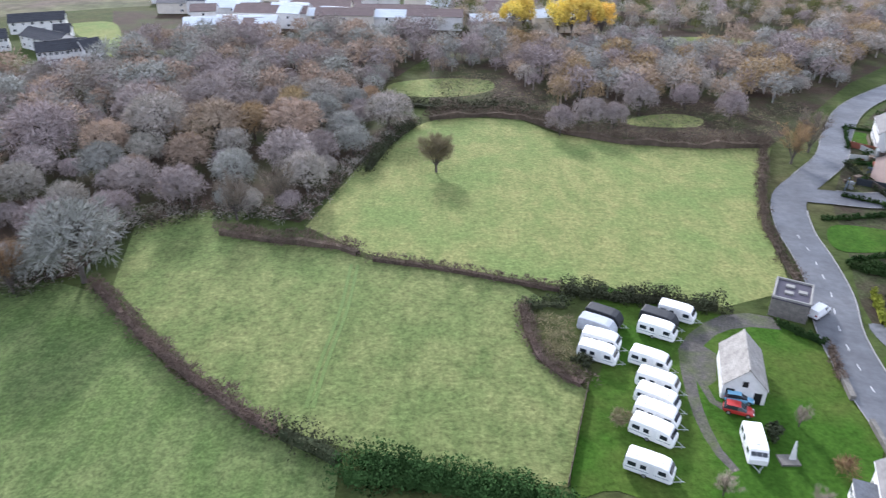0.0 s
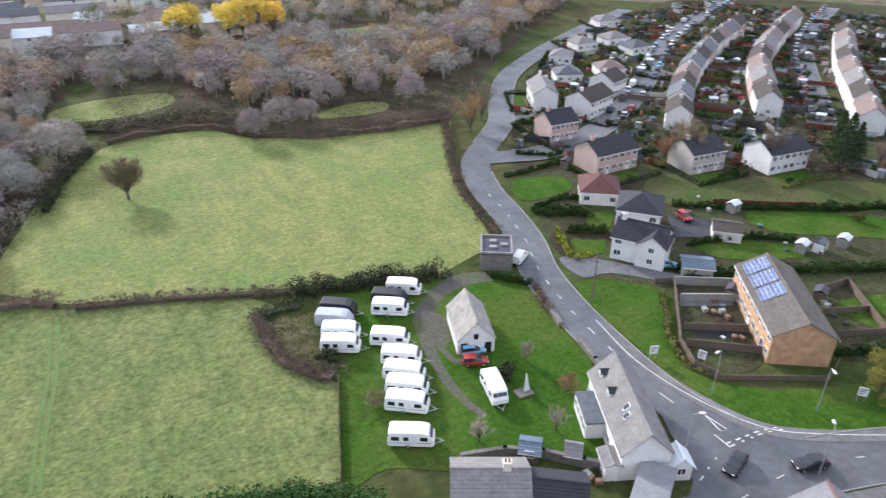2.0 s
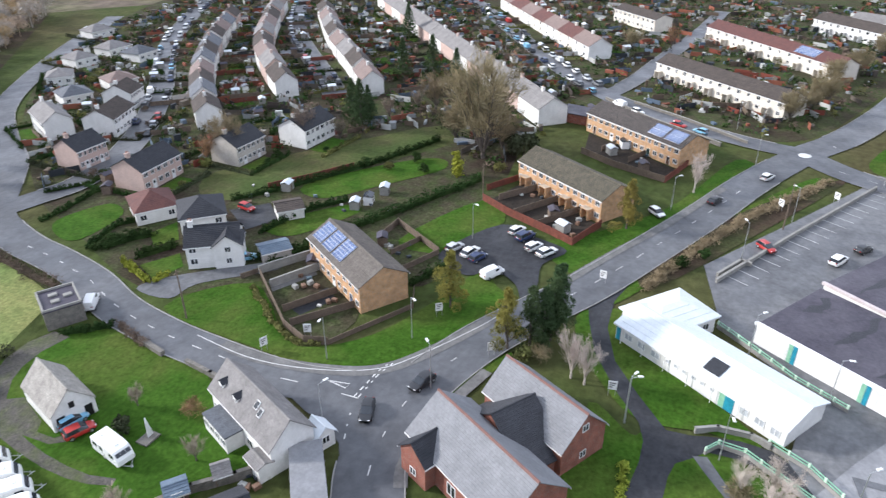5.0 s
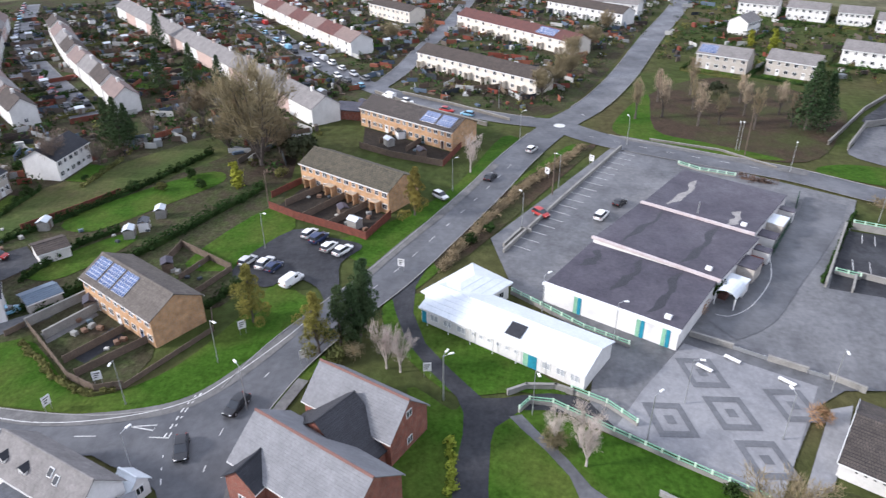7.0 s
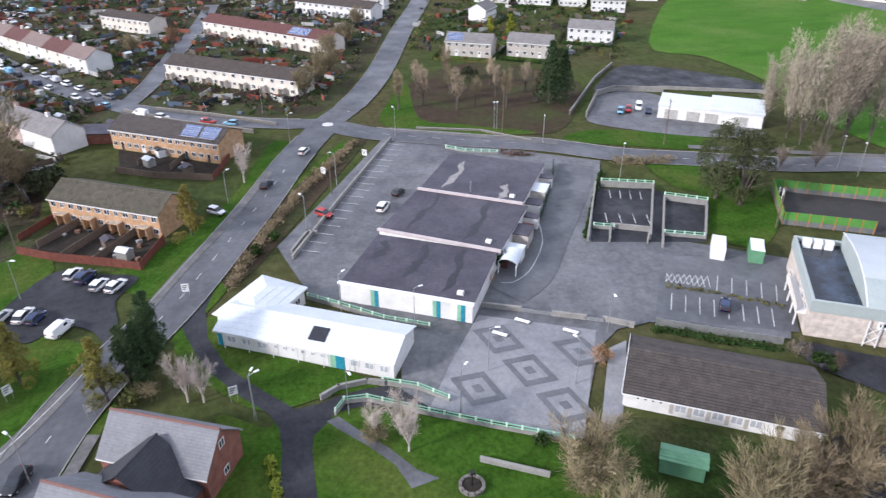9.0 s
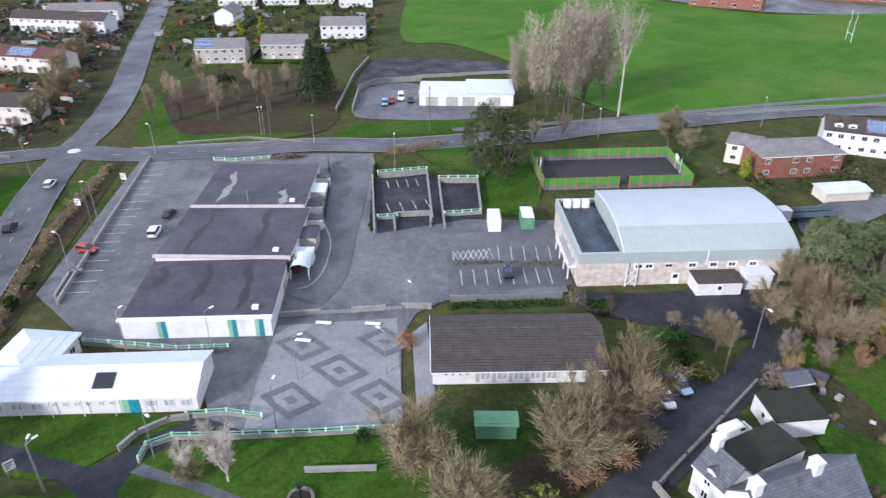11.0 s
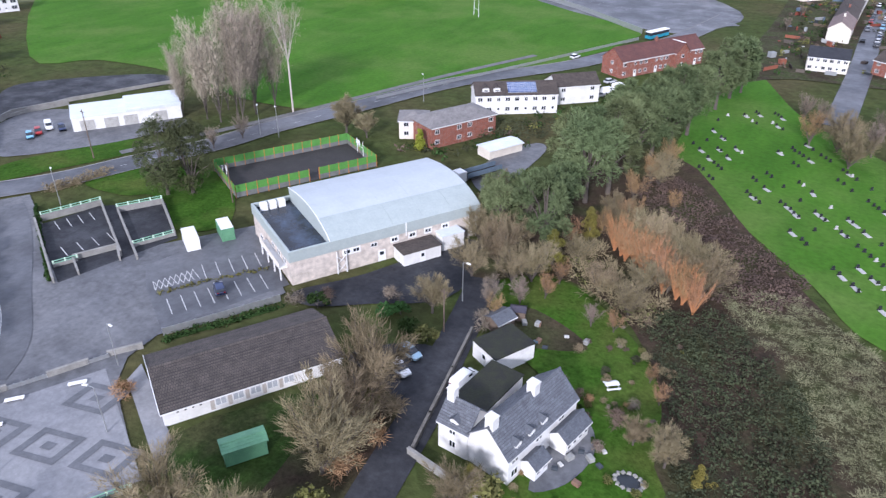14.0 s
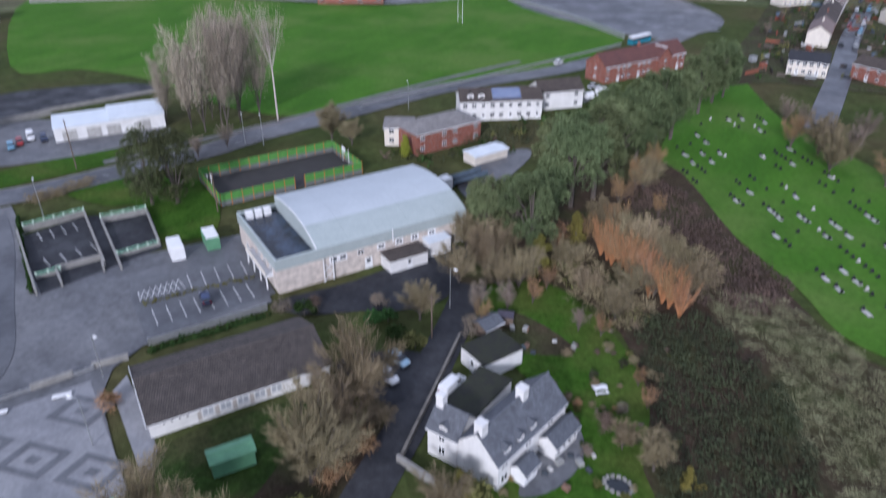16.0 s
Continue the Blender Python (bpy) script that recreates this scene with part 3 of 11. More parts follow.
def car(kind, colour, m, label, group="parked cars", far=False):
    """A small car, estate or van; x runs from tail to nose."""
    key = (kind, colour, far)
    if key in CAR_PROTO:
        return tagged(copy_thing(CAR_PROTO[key], m), label)
    name, rgb = colour, PAINT[colour]
    paint = mat("car paint " + name, rgb, tuple(v * 0.9 for v in rgb), 1.0, 0.28, 0.0, 0.03, spec=0.6)
    ob = thing({"van": "van", "estate": "car", "hatch": "car", "suv": "car"}[kind], label, "van" if kind == "van" else "car", m, group)
    L, W, H, belt = {"hatch": (3.95, 1.70, 1.45, 0.92), "estate": (4.5, 1.78, 1.46, 0.92), "suv": (4.4, 1.84, 1.66, 1.05), "van": (4.7, 1.86, 1.86, 1.10)}[kind]
    hw = W / 2

    def ring(x, z0, z1, w):
        half = [(0.72, z0), (0.95, z0 + 0.07), (1.0, z0 + 0.26), (0.985, z1 - 0.17), (0.93, z1 - 0.06), (0.74, z1)]
        return [(x, -w * k, z) for k, z in half] + [(x, w * k, z) for k, z in reversed(half)]

    def smooth(me, degrees):
        me.polygons.foreach_set("use_smooth", [True] * len(me.polygons))
        me.set_sharp_from_angle(angle=radians(degrees))
        return me
    boot = belt - (0.03 if kind in ("estate", "hatch") else 0.0)
    b = Build()
    loft([ring(0.0, 0.50, boot - 0.20, hw * 0.80), ring(0.06, 0.34, boot - 0.08, hw * 0.91), ring(0.20, 0.25, boot, hw * 0.97), ring(L * 0.16, 0.2, belt, hw), ring(L * 0.45, 0.2, belt, hw),
          ring(L * 0.68, 0.2, belt - 0.01, hw), ring(L * 0.77, 0.2, belt - 0.07, hw * 0.995), ring(L * 0.88, 0.22, belt - 0.14, hw * 0.97), ring(L * 0.955, 0.27, belt - 0.23, hw * 0.90), ring(L, 0.40, belt - 0.36, hw * 0.74)], b)
    part("body", smooth(b.mesh("body", paint), 38), ob)
    g, r = Build(), Build()
    xs = {"van": [0.05, 0.14, L * 0.35, L * 0.58, L * 0.67, L * 0.84], "hatch": [0.10, 0.42, L * 0.30, L * 0.45, L * 0.54, L * 0.755],
          "estate": [0.26, 0.80, L * 0.34, L * 0.45, L * 0.54, L * 0.755], "suv": [0.06, 0.30, L * 0.30, L * 0.46, L * 0.55, L * 0.76]}[kind]
    tops = [belt + 0.02, H - 0.07, H, H, H - 0.05, belt - 0.03]

    def cab(x, top):
        k = max(0.0, (top - belt) / (H - belt))
        half = [(0.93, belt - 0.05), (0.93 - 0.10 * k, belt + (top - belt) * 0.6), (0.80 - 0.02 * k, belt + (top - belt) * 0.93), (0.62, top)]
        return [(x, -hw * a_, z) for a_, z in half] + [(x, hw * a_, z) for a_, z in reversed(half)]
    loft([cab(x, t) for x, t in zip(xs, tops)], g)
    part("glasshouse", smooth(g.mesh("glasshouse", paint if kind == "van" else M_GLASS), 38), ob, "" if kind == "van" else "dark tinted window glass")
    rw = hw * 0.775
    if kind == "van":
        ws = Build()
        ws.solid([(xs[4] + 0.10, -rw, H - 0.16), (xs[5] - 0.06, -hw * 0.84, belt + 0.05), (xs[5] - 0.06, hw * 0.84, belt + 0.05), (xs[4] + 0.10, rw, H - 0.16)],
                 [(xs[4] + 0.16, -rw, H - 0.12), (xs[5] + 0.01, -hw * 0.84, belt + 0.08), (xs[5] + 0.01, hw * 0.84, belt + 0.08), (xs[4] + 0.16, rw, H - 0.12)])
        for s in (-1, 1):
            ws.box(L * 0.52, L * 0.68, s * hw * 0.87 - 0.03, s * hw * 0.87 + 0.03, belt + 0.05, belt + (H - belt) * 0.62)
        part("windscreen", ws.mesh("windscreen", M_GLASS), ob, "dark windscreen")
    else:
        loft([[(x, -w, z - 0.05), (x, -w * 0.96, z), (x, -w * 0.7, z + 0.03), (x, w * 0.7, z + 0.03), (x, w * 0.96, z), (x, w, z - 0.05)]
              for x, w, z in ((xs[1] - 0.04, rw * 0.93, H - 0.055), (xs[1] + 0.16, rw, H - 0.01), (xs[3], rw * 1.01, H + 0.005), (xs[4] + 0.02, rw * 0.97, H - 0.045))], r)
        part("roof", smooth(r.mesh("roof", paint), 38), ob)
    if not WHEEL:
        WHEEL.extend(lathe_wheel(0.32, 0.21))
    for x in (L * 0.19, L * 0.81):
        if far:
            ax = Build()
            for y in (-hw + 0.08, hw - 0.08):
                ax.tube((x, y - 0.1, 0.32), (x, y + 0.1, 0.32), 0.32, 0.32, 8)
            part("wheel_pair", ax.mesh("wheel_pair", M_TYRE), ob)
            continue
        for y in (-hw + 0.08, hw - 0.08):
            wh = part("wheel", WHEEL[0], ob, "", pose(x, y, 0.32))
            part("rim", WHEEL[1], wh)
    for y in () if far else (-hw * 0.62, hw * 0.62):
        hl = Build()
        hl.soft_box(L - 0.20, L - 0.05, y - 0.16, y + 0.16, belt - 0.40, belt - 0.24)
        part("headlight", hl.mesh("headlight", M_LAMP), ob, "clear headlight")
        tl = Build()
        tl.soft_box(0.0, 0.12, y - 0.14, y + 0.14, belt - 0.28, belt - 0.06)
        part("tail_light", tl.mesh("tail_light", M_TAIL), ob, "red tail light")
    CAR_PROTO[key] = ob
    return ob


M_LAMP = mat("lamp glass", (0.75, 0.76, 0.76), None, 0.4, 0.15, 0.0)
M_TAIL = mat("red lamp glass", (0.266, 0.015, 0.011), None, 0.4, 0.2, 0.0)
PAINT = {"white": (0.78, 0.78, 0.77), "silver": (0.50, 0.51, 0.52), "black": (0.02, 0.021, 0.024), "navy": (0.025, 0.04, 0.10), "blue": (0.20, 0.42, 0.58),
         "red": (0.36, 0.025, 0.022), "grey": (0.14, 0.145, 0.15), "pale blue": (0.33, 0.48, 0.58)}
CAR_WORDS = {"white": "white", "silver": "silver-grey", "black": "black", "navy": "dark blue", "blue": "light blue", "red": "bright red", "grey": "dark grey", "pale blue": "pale metallic blue"}


def park(kind, colour, a, b, where):
    """A car whose tail is at a and whose nose points to b."""
    words = {"hatch": "small hatchback car", "estate": "family car", "suv": "tall family car", "van": "delivery van"}[kind]
    L = {"hatch": 3.95, "estate": 4.5, "suv": 4.4, "van": 4.7}[kind]
    mid = ((a[0] + b[0]) / 2, (a[1] + b[1]) / 2)
    d = dist(a, b)
    ux_, uy_ = (b[0] - a[0]) / d, (b[1] - a[1]) / d
    s = (mid[0] - ux_ * L / 2, mid[1] - uy_ * L / 2)
    return car(kind, colour, Matrix.Translation((0, 0, 0.22)) @ along(s, b), f"{CAR_WORDS[colour]} {words} {where}", far=math.hypot(*mid) > 190)


CARAVAN = []
M_CARAVAN = mat("white caravan shell", (0.80, 0.80, 0.78), (0.74, 0.74, 0.72), 1.6, 0.4, 0.03, 0.03, object_space=True)


def caravan(a, b, label, cover=None):
    """A touring caravan between tail a and nose b, its hitch ahead of the nose."""
    L, W, H = 5.9, 2.25, 2.60
    d = dist(a, b)
    mid = ((a[0] + b[0]) / 2, (a[1] + b[1]) / 2)
    s = (mid[0] - (b[0] - a[0]) / d * L / 2, mid[1] - (b[1] - a[1]) / d * L / 2)
    m = along(s, b)
    if CARAVAN and cover is None:
        return tagged(copy_thing(CARAVAN[0], m), label)
    ob = thing("caravan", label, "caravan", m, "caravans parked in rows")
    hw = W / 2
    prof = [(0.10, 0.42), (0.0, 0.9), (0.04, 1.6), (0.16, 2.35), (0.40, 2.55), (2.6, H), (4.3, 2.58), (5.1, 2.40), (5.6, 1.75), (5.88, 1.30), (5.9, 0.62), (5.7, 0.42)]
    b_ = Build()
    e = 0.10
    ins = [(2.95 + (x - 2.95) * 0.97, 0.42 + (z - 0.42) * 0.97 if z > 0.5 else z) for x, z in prof]
    rings = [[(x, -hw, z) for x, z in ins], [(x, -hw + e, z) for x, z in prof], [(x, hw - e, z) for x, z in prof], [(x, hw, z) for x, z in ins]]
    n = len(prof)
    base = 0
    for rg in rings:
        b_.v.extend(rg)
    for i in range(3):
        for j in range(n):
            k = (j + 1) % n
            b_.f.append((i * n + j, (i + 1) * n + j, (i + 1) * n + k, i * n + k))
            b_.k.append(0)
    b_.f.append(tuple(range(n)))
    b_.f.append(tuple(3 * n + j for j in reversed(range(n))))
    b_.k += [0, 0]
    part("body", b_.mesh("caravan", cover or M_CARAVAN), ob, "fitted fabric cover" if cover else "")
    if not cover:
        for y, sg in ((-hw, -1), (hw, 1)):
            for x0, x1 in ((0.5, 1.5), (2.0, 2.7), (4.1, 5.05)):
                g = Build()
                g.soft_box(x0, x1, y - 0.025, y + 0.025, 1.35, 1.95, 0.05)
                part("side_window", g.mesh("side_window", M_GLASS), ob, "tinted acrylic window")
            st = Build()
            st.box(0.25, 5.5, y - 0.012, y + 0.012, 0.95, 1.03)
            part("stripe", st.mesh("stripe", M_STRIPE), ob)
        for y0 in (-0.95, -0.3, 0.35):
            g = Build()
            g.solid([(5.30, y0, 2.14), (5.30, y0 + 0.6, 2.14), (5.64, y0 + 0.6, 1.72), (5.64, y0, 1.72)],
                    [(5.35, y0, 2.18), (5.35, y0 + 0.6, 2.18), (5.69, y0 + 0.6, 1.76), (5.69, y0, 1.76)])
            part("front_window", g.mesh("front_window", M_GLASS), ob, "tinted acrylic front window")
        g = Build()
        g.soft_box(-0.02, 0.06, -0.75, 0.75, 1.35, 1.95, 0.05)
        part("rear_window", g.mesh("rear_window", M_GLASS), ob)
        dr = Build()
        dr.box(3.05, 3.65, -hw - 0.02, -hw + 0.02, 0.55, 2.25)
        part("door", dr.mesh("door", M_UPVC), ob)
        for x, y in ((1.3, -0.3), (2.9, 0.2), (4.2, -0.1)):
            v = Build()
            v.soft_box(x - 0.25, x + 0.25, y - 0.25, y + 0.25, 2.55, 2.68, 0.05)
            part("roof_vent", v.mesh("roof_vent", M_CARAVAN), ob, "pale plastic roof light")
    if not WHEEL:
        WHEEL.extend(lathe_wheel(0.32, 0.21))
    for y in (-hw + 0.1, hw - 0.1):
        wh = part("wheel", WHEEL[0], ob, "", pose(2.6, y, 0.32))
        part("rim", WHEEL[1], wh)
    hb = Build()
    for s in (-1, 1):
        hb.tube((5.6, s * 0.8, 0.5), (6.9, 0, 0.5), 0.05, 0.05, 6)
    hb.tube((6.85, 0, 0.5), (7.15, 0, 0.55), 0.06, 0.05, 6)
    hb.tube((6.7, 0, 0.1), (6.7, 0, 0.9), 0.035, 0.035, 6)
    part("hitch", hb.mesh("hitch", M_STEEL), ob, "steel towing frame")
    for x in (0.4, 5.3):
        for y in (-0.85, 0.85):
            lg = Build()
            lg.tube((x, y, 0.45), (x, y, 0.02), 0.04, 0.04, 6)
            part("leg", lg.mesh("leg", M_STEEL), ob)
    if cover is None:
        CARAVAN.append(ob)
    return ob


M_STRIPE = mat("grey-blue stripe", (0.190, 0.228, 0.289), None, 1.0, 0.5)

# ---- street furniture ----
LAMP = []


def street_lamp(p, toward, h=7.5):
    m = pose(p[0], p[1], 0, 0, 0, math.degrees(math.atan2(toward[1] - p[1], toward[0] - p[0])))
    if LAMP:
        return copy_thing(LAMP[0], m)
    ob = thing("street_lamp", "grey steel street lamp with a short bracket arm", "street lamp", m, "street lamps")
    b = Build()
    b.tube((0, 0, 0), (0, 0, 1.4), 0.10, 0.10, 8)
    b.tube((0, 0, 1.4), (0, 0, h), 0.07, 0.05, 8)
    part("pole", b.mesh("pole", M_STEEL), ob)
    b = Build()
    b.tube((0, 0, h - 0.02), (0.9, 0, h + 0.25), 0.04, 0.035, 6)
    part("arm", b.mesh("arm", M_STEEL), ob)
    b = Build()
    b.soft_box(0.75, 1.45, -0.15, 0.15, h + 0.17, h + 0.33, 0.06)
    part("lantern", b.mesh("lantern", M_CARAVAN), ob, "pale lantern head")
    LAMP.append(ob)
    return ob


def pole(p, h, label, material=None, arm=False):
    ob = thing("utility_pole", label, "pole", pose(p[0], p[1], 0))
    b = Build()
    b.tube((0, 0, 0), (0, 0, h), 0.14, 0.10, 8)
    part("shaft", b.mesh("shaft", material or M_WOOD), ob)
    b = Build()
    b.box(-0.6, 0.6, -0.05, 0.05, h - 0.6, h - 0.48)
    part("crossbar", b.mesh("crossbar", M_WOOD), ob)
    return ob


SIGN = []


def road_sign(p, facing, h=2.6):
    m = pose(p[0], p[1], 0, 0, 0, math.degrees(math.atan2(facing[1] - p[1], facing[0] - p[0])) + 90)
    if SIGN:
        return copy_thing(SIGN[0], m)
    ob = thing("road_sign", "white rectangular road sign on two grey posts", "road sign", m, "road signs")
    for x in (-0.45, 0.45):
        b = Build()
        b.tube((x, 0, 0), (x, 0, h), 0.04, 0.04, 6)
        part("post", b.mesh("post", M_STEEL), ob)
    b = Build()
    b.box(-0.6, 0.6, -0.06, -0.03, h - 1.5, h)
    part("plate", b.mesh("plate", M_UPVC), ob, "white sign plate")
    b = Build()
    for i in range(3):
        b.box(-0.42, 0.42 - 0.2 * i, -0.075, -0.06, h - 0.45 - 0.35 * i, h - 0.3 - 0.35 * i)
    part("marking", b.mesh("marking", M_BLACK), ob)
    SIGN.append(ob)
    return ob

# ---- plants ----
def leaf_mat(name, a, b, rough=0.85, spread=0.16):
    """Twigs or leaves: tone wanders from tree to tree and from spray to spray."""
    m = mat(name, a, b, 9.0, rough, 0.0, 0.12, spread=spread, island=True, spec=0.03)
    N, Lk = m.node_tree.nodes, m.node_tree.links
    p = N["Principled BSDF"]
    src = p.inputs["Base Color"].links[0].from_socket
    rnd = N.new("ShaderNodeObjectInfo")
    val, hue = N.new("ShaderNodeMapRange"), N.new("ShaderNodeMapRange")
    val.inputs[3].default_value, val.inputs[4].default_value = 0.84, 1.16
    frac = N.new("ShaderNodeMath")
    frac.operation = "FRACT"
    seven = N.new("ShaderNodeMath")
    seven.operation = "MULTIPLY"
    seven.inputs[1].default_value = 7.13
    hue.inputs[3].default_value, hue.inputs[4].default_value = 0.488, 0.516
    tone = N.new("ShaderNodeHueSaturation")
    Lk.new(rnd.outputs["Random"], val.inputs[0])
    Lk.new(rnd.outputs["Random"], seven.inputs[0])
    Lk.new(seven.outputs[0], frac.inputs[0])
    Lk.new(frac.outputs[0], hue.inputs[0])
    Lk.new(val.outputs[0], tone.inputs["Value"])
    Lk.new(hue.outputs[0], tone.inputs["Hue"])
    Lk.new(src, tone.inputs["Color"])
    Lk.new(tone.outputs[0], p.inputs["Base Color"])
    return m


# slate, rust, grey, mauve and brown are lightened: distance haze put into their colour
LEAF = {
    "slate": leaf_mat("haze-lightened grey-green twigs", (0.345, 0.335, 0.300), (0.235, 0.232, 0.200)),
    "rust": leaf_mat("rusty last leaves", (0.430, 0.310, 0.165), (0.320, 0.235, 0.140)),
    "twig": leaf_mat("brown bare twigs", (0.243, 0.196, 0.155), (0.162, 0.131, 0.104)),
    "amber": leaf_mat("yellowing larch needles", (0.200, 0.170, 0.040), (0.130, 0.122, 0.036)),
    "copper": leaf_mat("coppery twigs and last leaves", (0.330, 0.205, 0.105), (0.225, 0.145, 0.080)),
    "sallow": leaf_mat("tan and orange willow wands", (0.350, 0.230, 0.129), (0.267, 0.161, 0.083)),
    "grey": leaf_mat("haze-lightened grey-brown twigs", (0.400, 0.355, 0.310), (0.265, 0.245, 0.200)),
    "mauve": leaf_mat("haze-lightened purplish twigs", (0.370, 0.312, 0.290), (0.262, 0.218, 0.202)),
    "brown": leaf_mat("haze-lightened russet twigs and last leaves", (0.410, 0.315, 0.225), (0.300, 0.235, 0.175)),
    "gold": leaf_mat("golden leaves", (0.80, 0.60, 0.14), (0.68, 0.49, 0.10)),
    "olive": leaf_mat("olive foliage", (0.150, 0.146, 0.048), (0.095, 0.100, 0.036)),
    "green": leaf_mat("dark green leaves", (0.036, 0.062, 0.018), (0.020, 0.038, 0.012)),
    "pine": leaf_mat("pine needles", (0.135, 0.162, 0.076), (0.076, 0.100, 0.046)),
    "conifer": leaf_mat("dark conifer sprays", (0.060, 0.090, 0.038), (0.036, 0.056, 0.025)),
    "lime": leaf_mat("yellow-green sprays", (0.26, 0.27, 0.035), (0.18, 0.20, 0.03)),
    "pale": leaf_mat("pale bare twigs", (0.400, 0.340, 0.265), (0.290, 0.245, 0.190)),
    "white": leaf_mat("whitish birch twigs", (0.50, 0.43, 0.38), (0.36, 0.31, 0.27)),
    "straw": leaf_mat("straw-coloured twigs", (0.268, 0.217, 0.132), (0.183, 0.151, 0.090)),
    "bramble": leaf_mat("dark bramble leaves", (0.060, 0.070, 0.036), (0.036, 0.038, 0.023)),
    "heath": leaf_mat("dead brown bramble stems", (0.150, 0.108, 0.086), (0.085, 0.064, 0.052)),
    "holm": leaf_mat("evergreen oak leaves", (0.080, 0.090, 0.040), (0.045, 0.052, 0.026)),
    "reed": leaf_mat("dry grass stems", (0.265, 0.250, 0.150), (0.165, 0.162, 0.090)),
    "hill": leaf_mat("hillside twigs", (0.130, 0.104, 0.092), (0.078, 0.066, 0.056)),
    "moor": leaf_mat("purplish hillside twigs", (0.180, 0.142, 0.132), (0.120, 0.098, 0.090)),
    "hedge": leaf_mat("brown winter hedge", (0.155, 0.112, 0.088), (0.100, 0.076, 0.060)),
    "laurel": leaf_mat("laurel leaves", (0.042, 0.090, 0.026), (0.028, 0.060, 0.018)),
}


def unit_rows(rng, n):
    v = rng.normal(size=(n, 3))
    return v / np.linalg.norm(v, axis=1, keepdims=True)


def turned(rng, q, out, ease):
    """The side vector that turns a blade along q as far outwards as it can, give or take some ease."""
    n = out + ease * unit_rows(rng, len(q))
    s = np.cross(q, n)
    return s / (np.linalg.norm(s, axis=1, keepdims=True) + 1e-9)


def outward(p, centres):
    """From the heart of a crown through a point, tipped upwards."""
    c = centres.mean(0)
    lo = centres[:, 2].min()
    o = p - np.array([c[0], c[1], lo + 0.45 * (c[2] - lo)])
    return o / (np.linalg.norm(o, axis=1, keepdims=True) + 1e-9)


def twigs(rng, centres, radii, n, length, width, up=0.35, hollow=0.45, whole=True, ease=0.45):
    """Sprays of fine twigs that spring outwards from lumps; whole: the lumps are one crown."""
    k = rng.integers(0, len(centres), n)
    d = unit_rows(rng, n)
    d[:, 2] += up
    d /= np.linalg.norm(d, axis=1, keepdims=True)
    r = radii[k][:, None]
    p = centres[k] + d * r * (hollow + (1 - hollow) * rng.random((n, 1)) ** 0.7) * 0.85
    q = d + 0.75 * unit_rows(rng, n)
    q /= np.linalg.norm(q, axis=1, keepdims=True)
    s = turned(rng, q, 0.6 * d + outward(p, centres) if whole else d, ease)
    ln = length * (0.6 + 0.8 * rng.random((n, 1)))
    v = np.stack([p - s * width / 2, p + s * width / 2, p + q * ln], 1).reshape(-1, 3)
    return v, np.arange(3 * n).reshape(-1, 3)


def leaves(rng, centres, radii, n, size, hollow=0.55, flat=0.0):
    """Small four-cornered leaf sprays in the outer part of lumps."""
    k = rng.integers(0, len(centres), n)
    d = unit_rows(rng, n)
    p = centres[k] + d * radii[k][:, None] * (hollow + (1 - hollow) * rng.random((n, 1)))
    u = unit_rows(rng, n)
    u[:, 2] *= 1 - flat
    w = turned(rng, u, d, 0.55)
    sz = size * (0.6 + 0.8 * rng.random((n, 1)))
    v = np.stack([p - u * sz * 0.5, p + w * sz * 0.32, p + u * sz * 0.5, p - w * sz * 0.32], 1).reshape(-1, 3)
    return v, np.arange(4 * n).reshape(-1, 4)


def lumps(rng, n, rx, rz, zc, r0, r1, low=-0.35):
    c, out = [], []
    while len(c) < n:
        d = unit_rows(rng, 1)[0]
        if d[2] < low:
            continue
        f = 0.62 + 0.25 * rng.random()
        c.append((d[0] * rx * f, d[1] * rx * f, zc + d[2] * rz * f))
        out.append(r0 + (r1 - r0) * rng.random())
    return np.array(c), np.array(out)


def trunk_mesh(rng, h, r, centres, zfork, material):
    b = Build()
    b.tube((0, 0, -0.4), (0, 0, zfork), r * 1.15, r * 0.75, 7)
    b.tube((0, 0, zfork), (0, 0, h * 0.82), r * 0.7, r * 0.15, 5)
    for c in centres[:14]:
        z0 = zfork * (0.8 + 0.5 * rng.random())
        mid = (c[0] * 0.45, c[1] * 0.45, z0 + (c[2] - z0) * 0.62)
        b.tube((0, 0, z0), mid, r * 0.42, r * 0.26, 5)
        b.tube(mid, tuple(c), r * 0.26, r * 0.07, 4)
        e = (c[0] * 1.12 + rng.normal() * 0.5, c[1] * 1.12 + rng.normal() * 0.5, c[2] + 0.9)
        b.tube(mid, e, r * 0.17, r * 0.04, 4)
    return b.mesh("trunk", material)


def crown_dome(rng, n, rx, top, low):
    """Lumps over a rounded crown, none alike, with hollows between them."""
    c, r = [], []
    for i in range(n):
        t = (i + 0.5) / n
        a = i * 2.39996 + rng.normal() * 0.25
        el = 2.05 * (1 - t) ** 0.85 - 0.72
        f = 0.64 + 0.28 * rng.random()
        rr = rx * math.cos(el) * f
        c.append((math.cos(a) * rr, math.sin(a) * rr, low + (top - low) * (0.5 + 0.62 * math.sin(el) * f)))
        r.append(rx * (0.18 + 0.15 * rng.random()))
    return np.array(c), np.array(r)


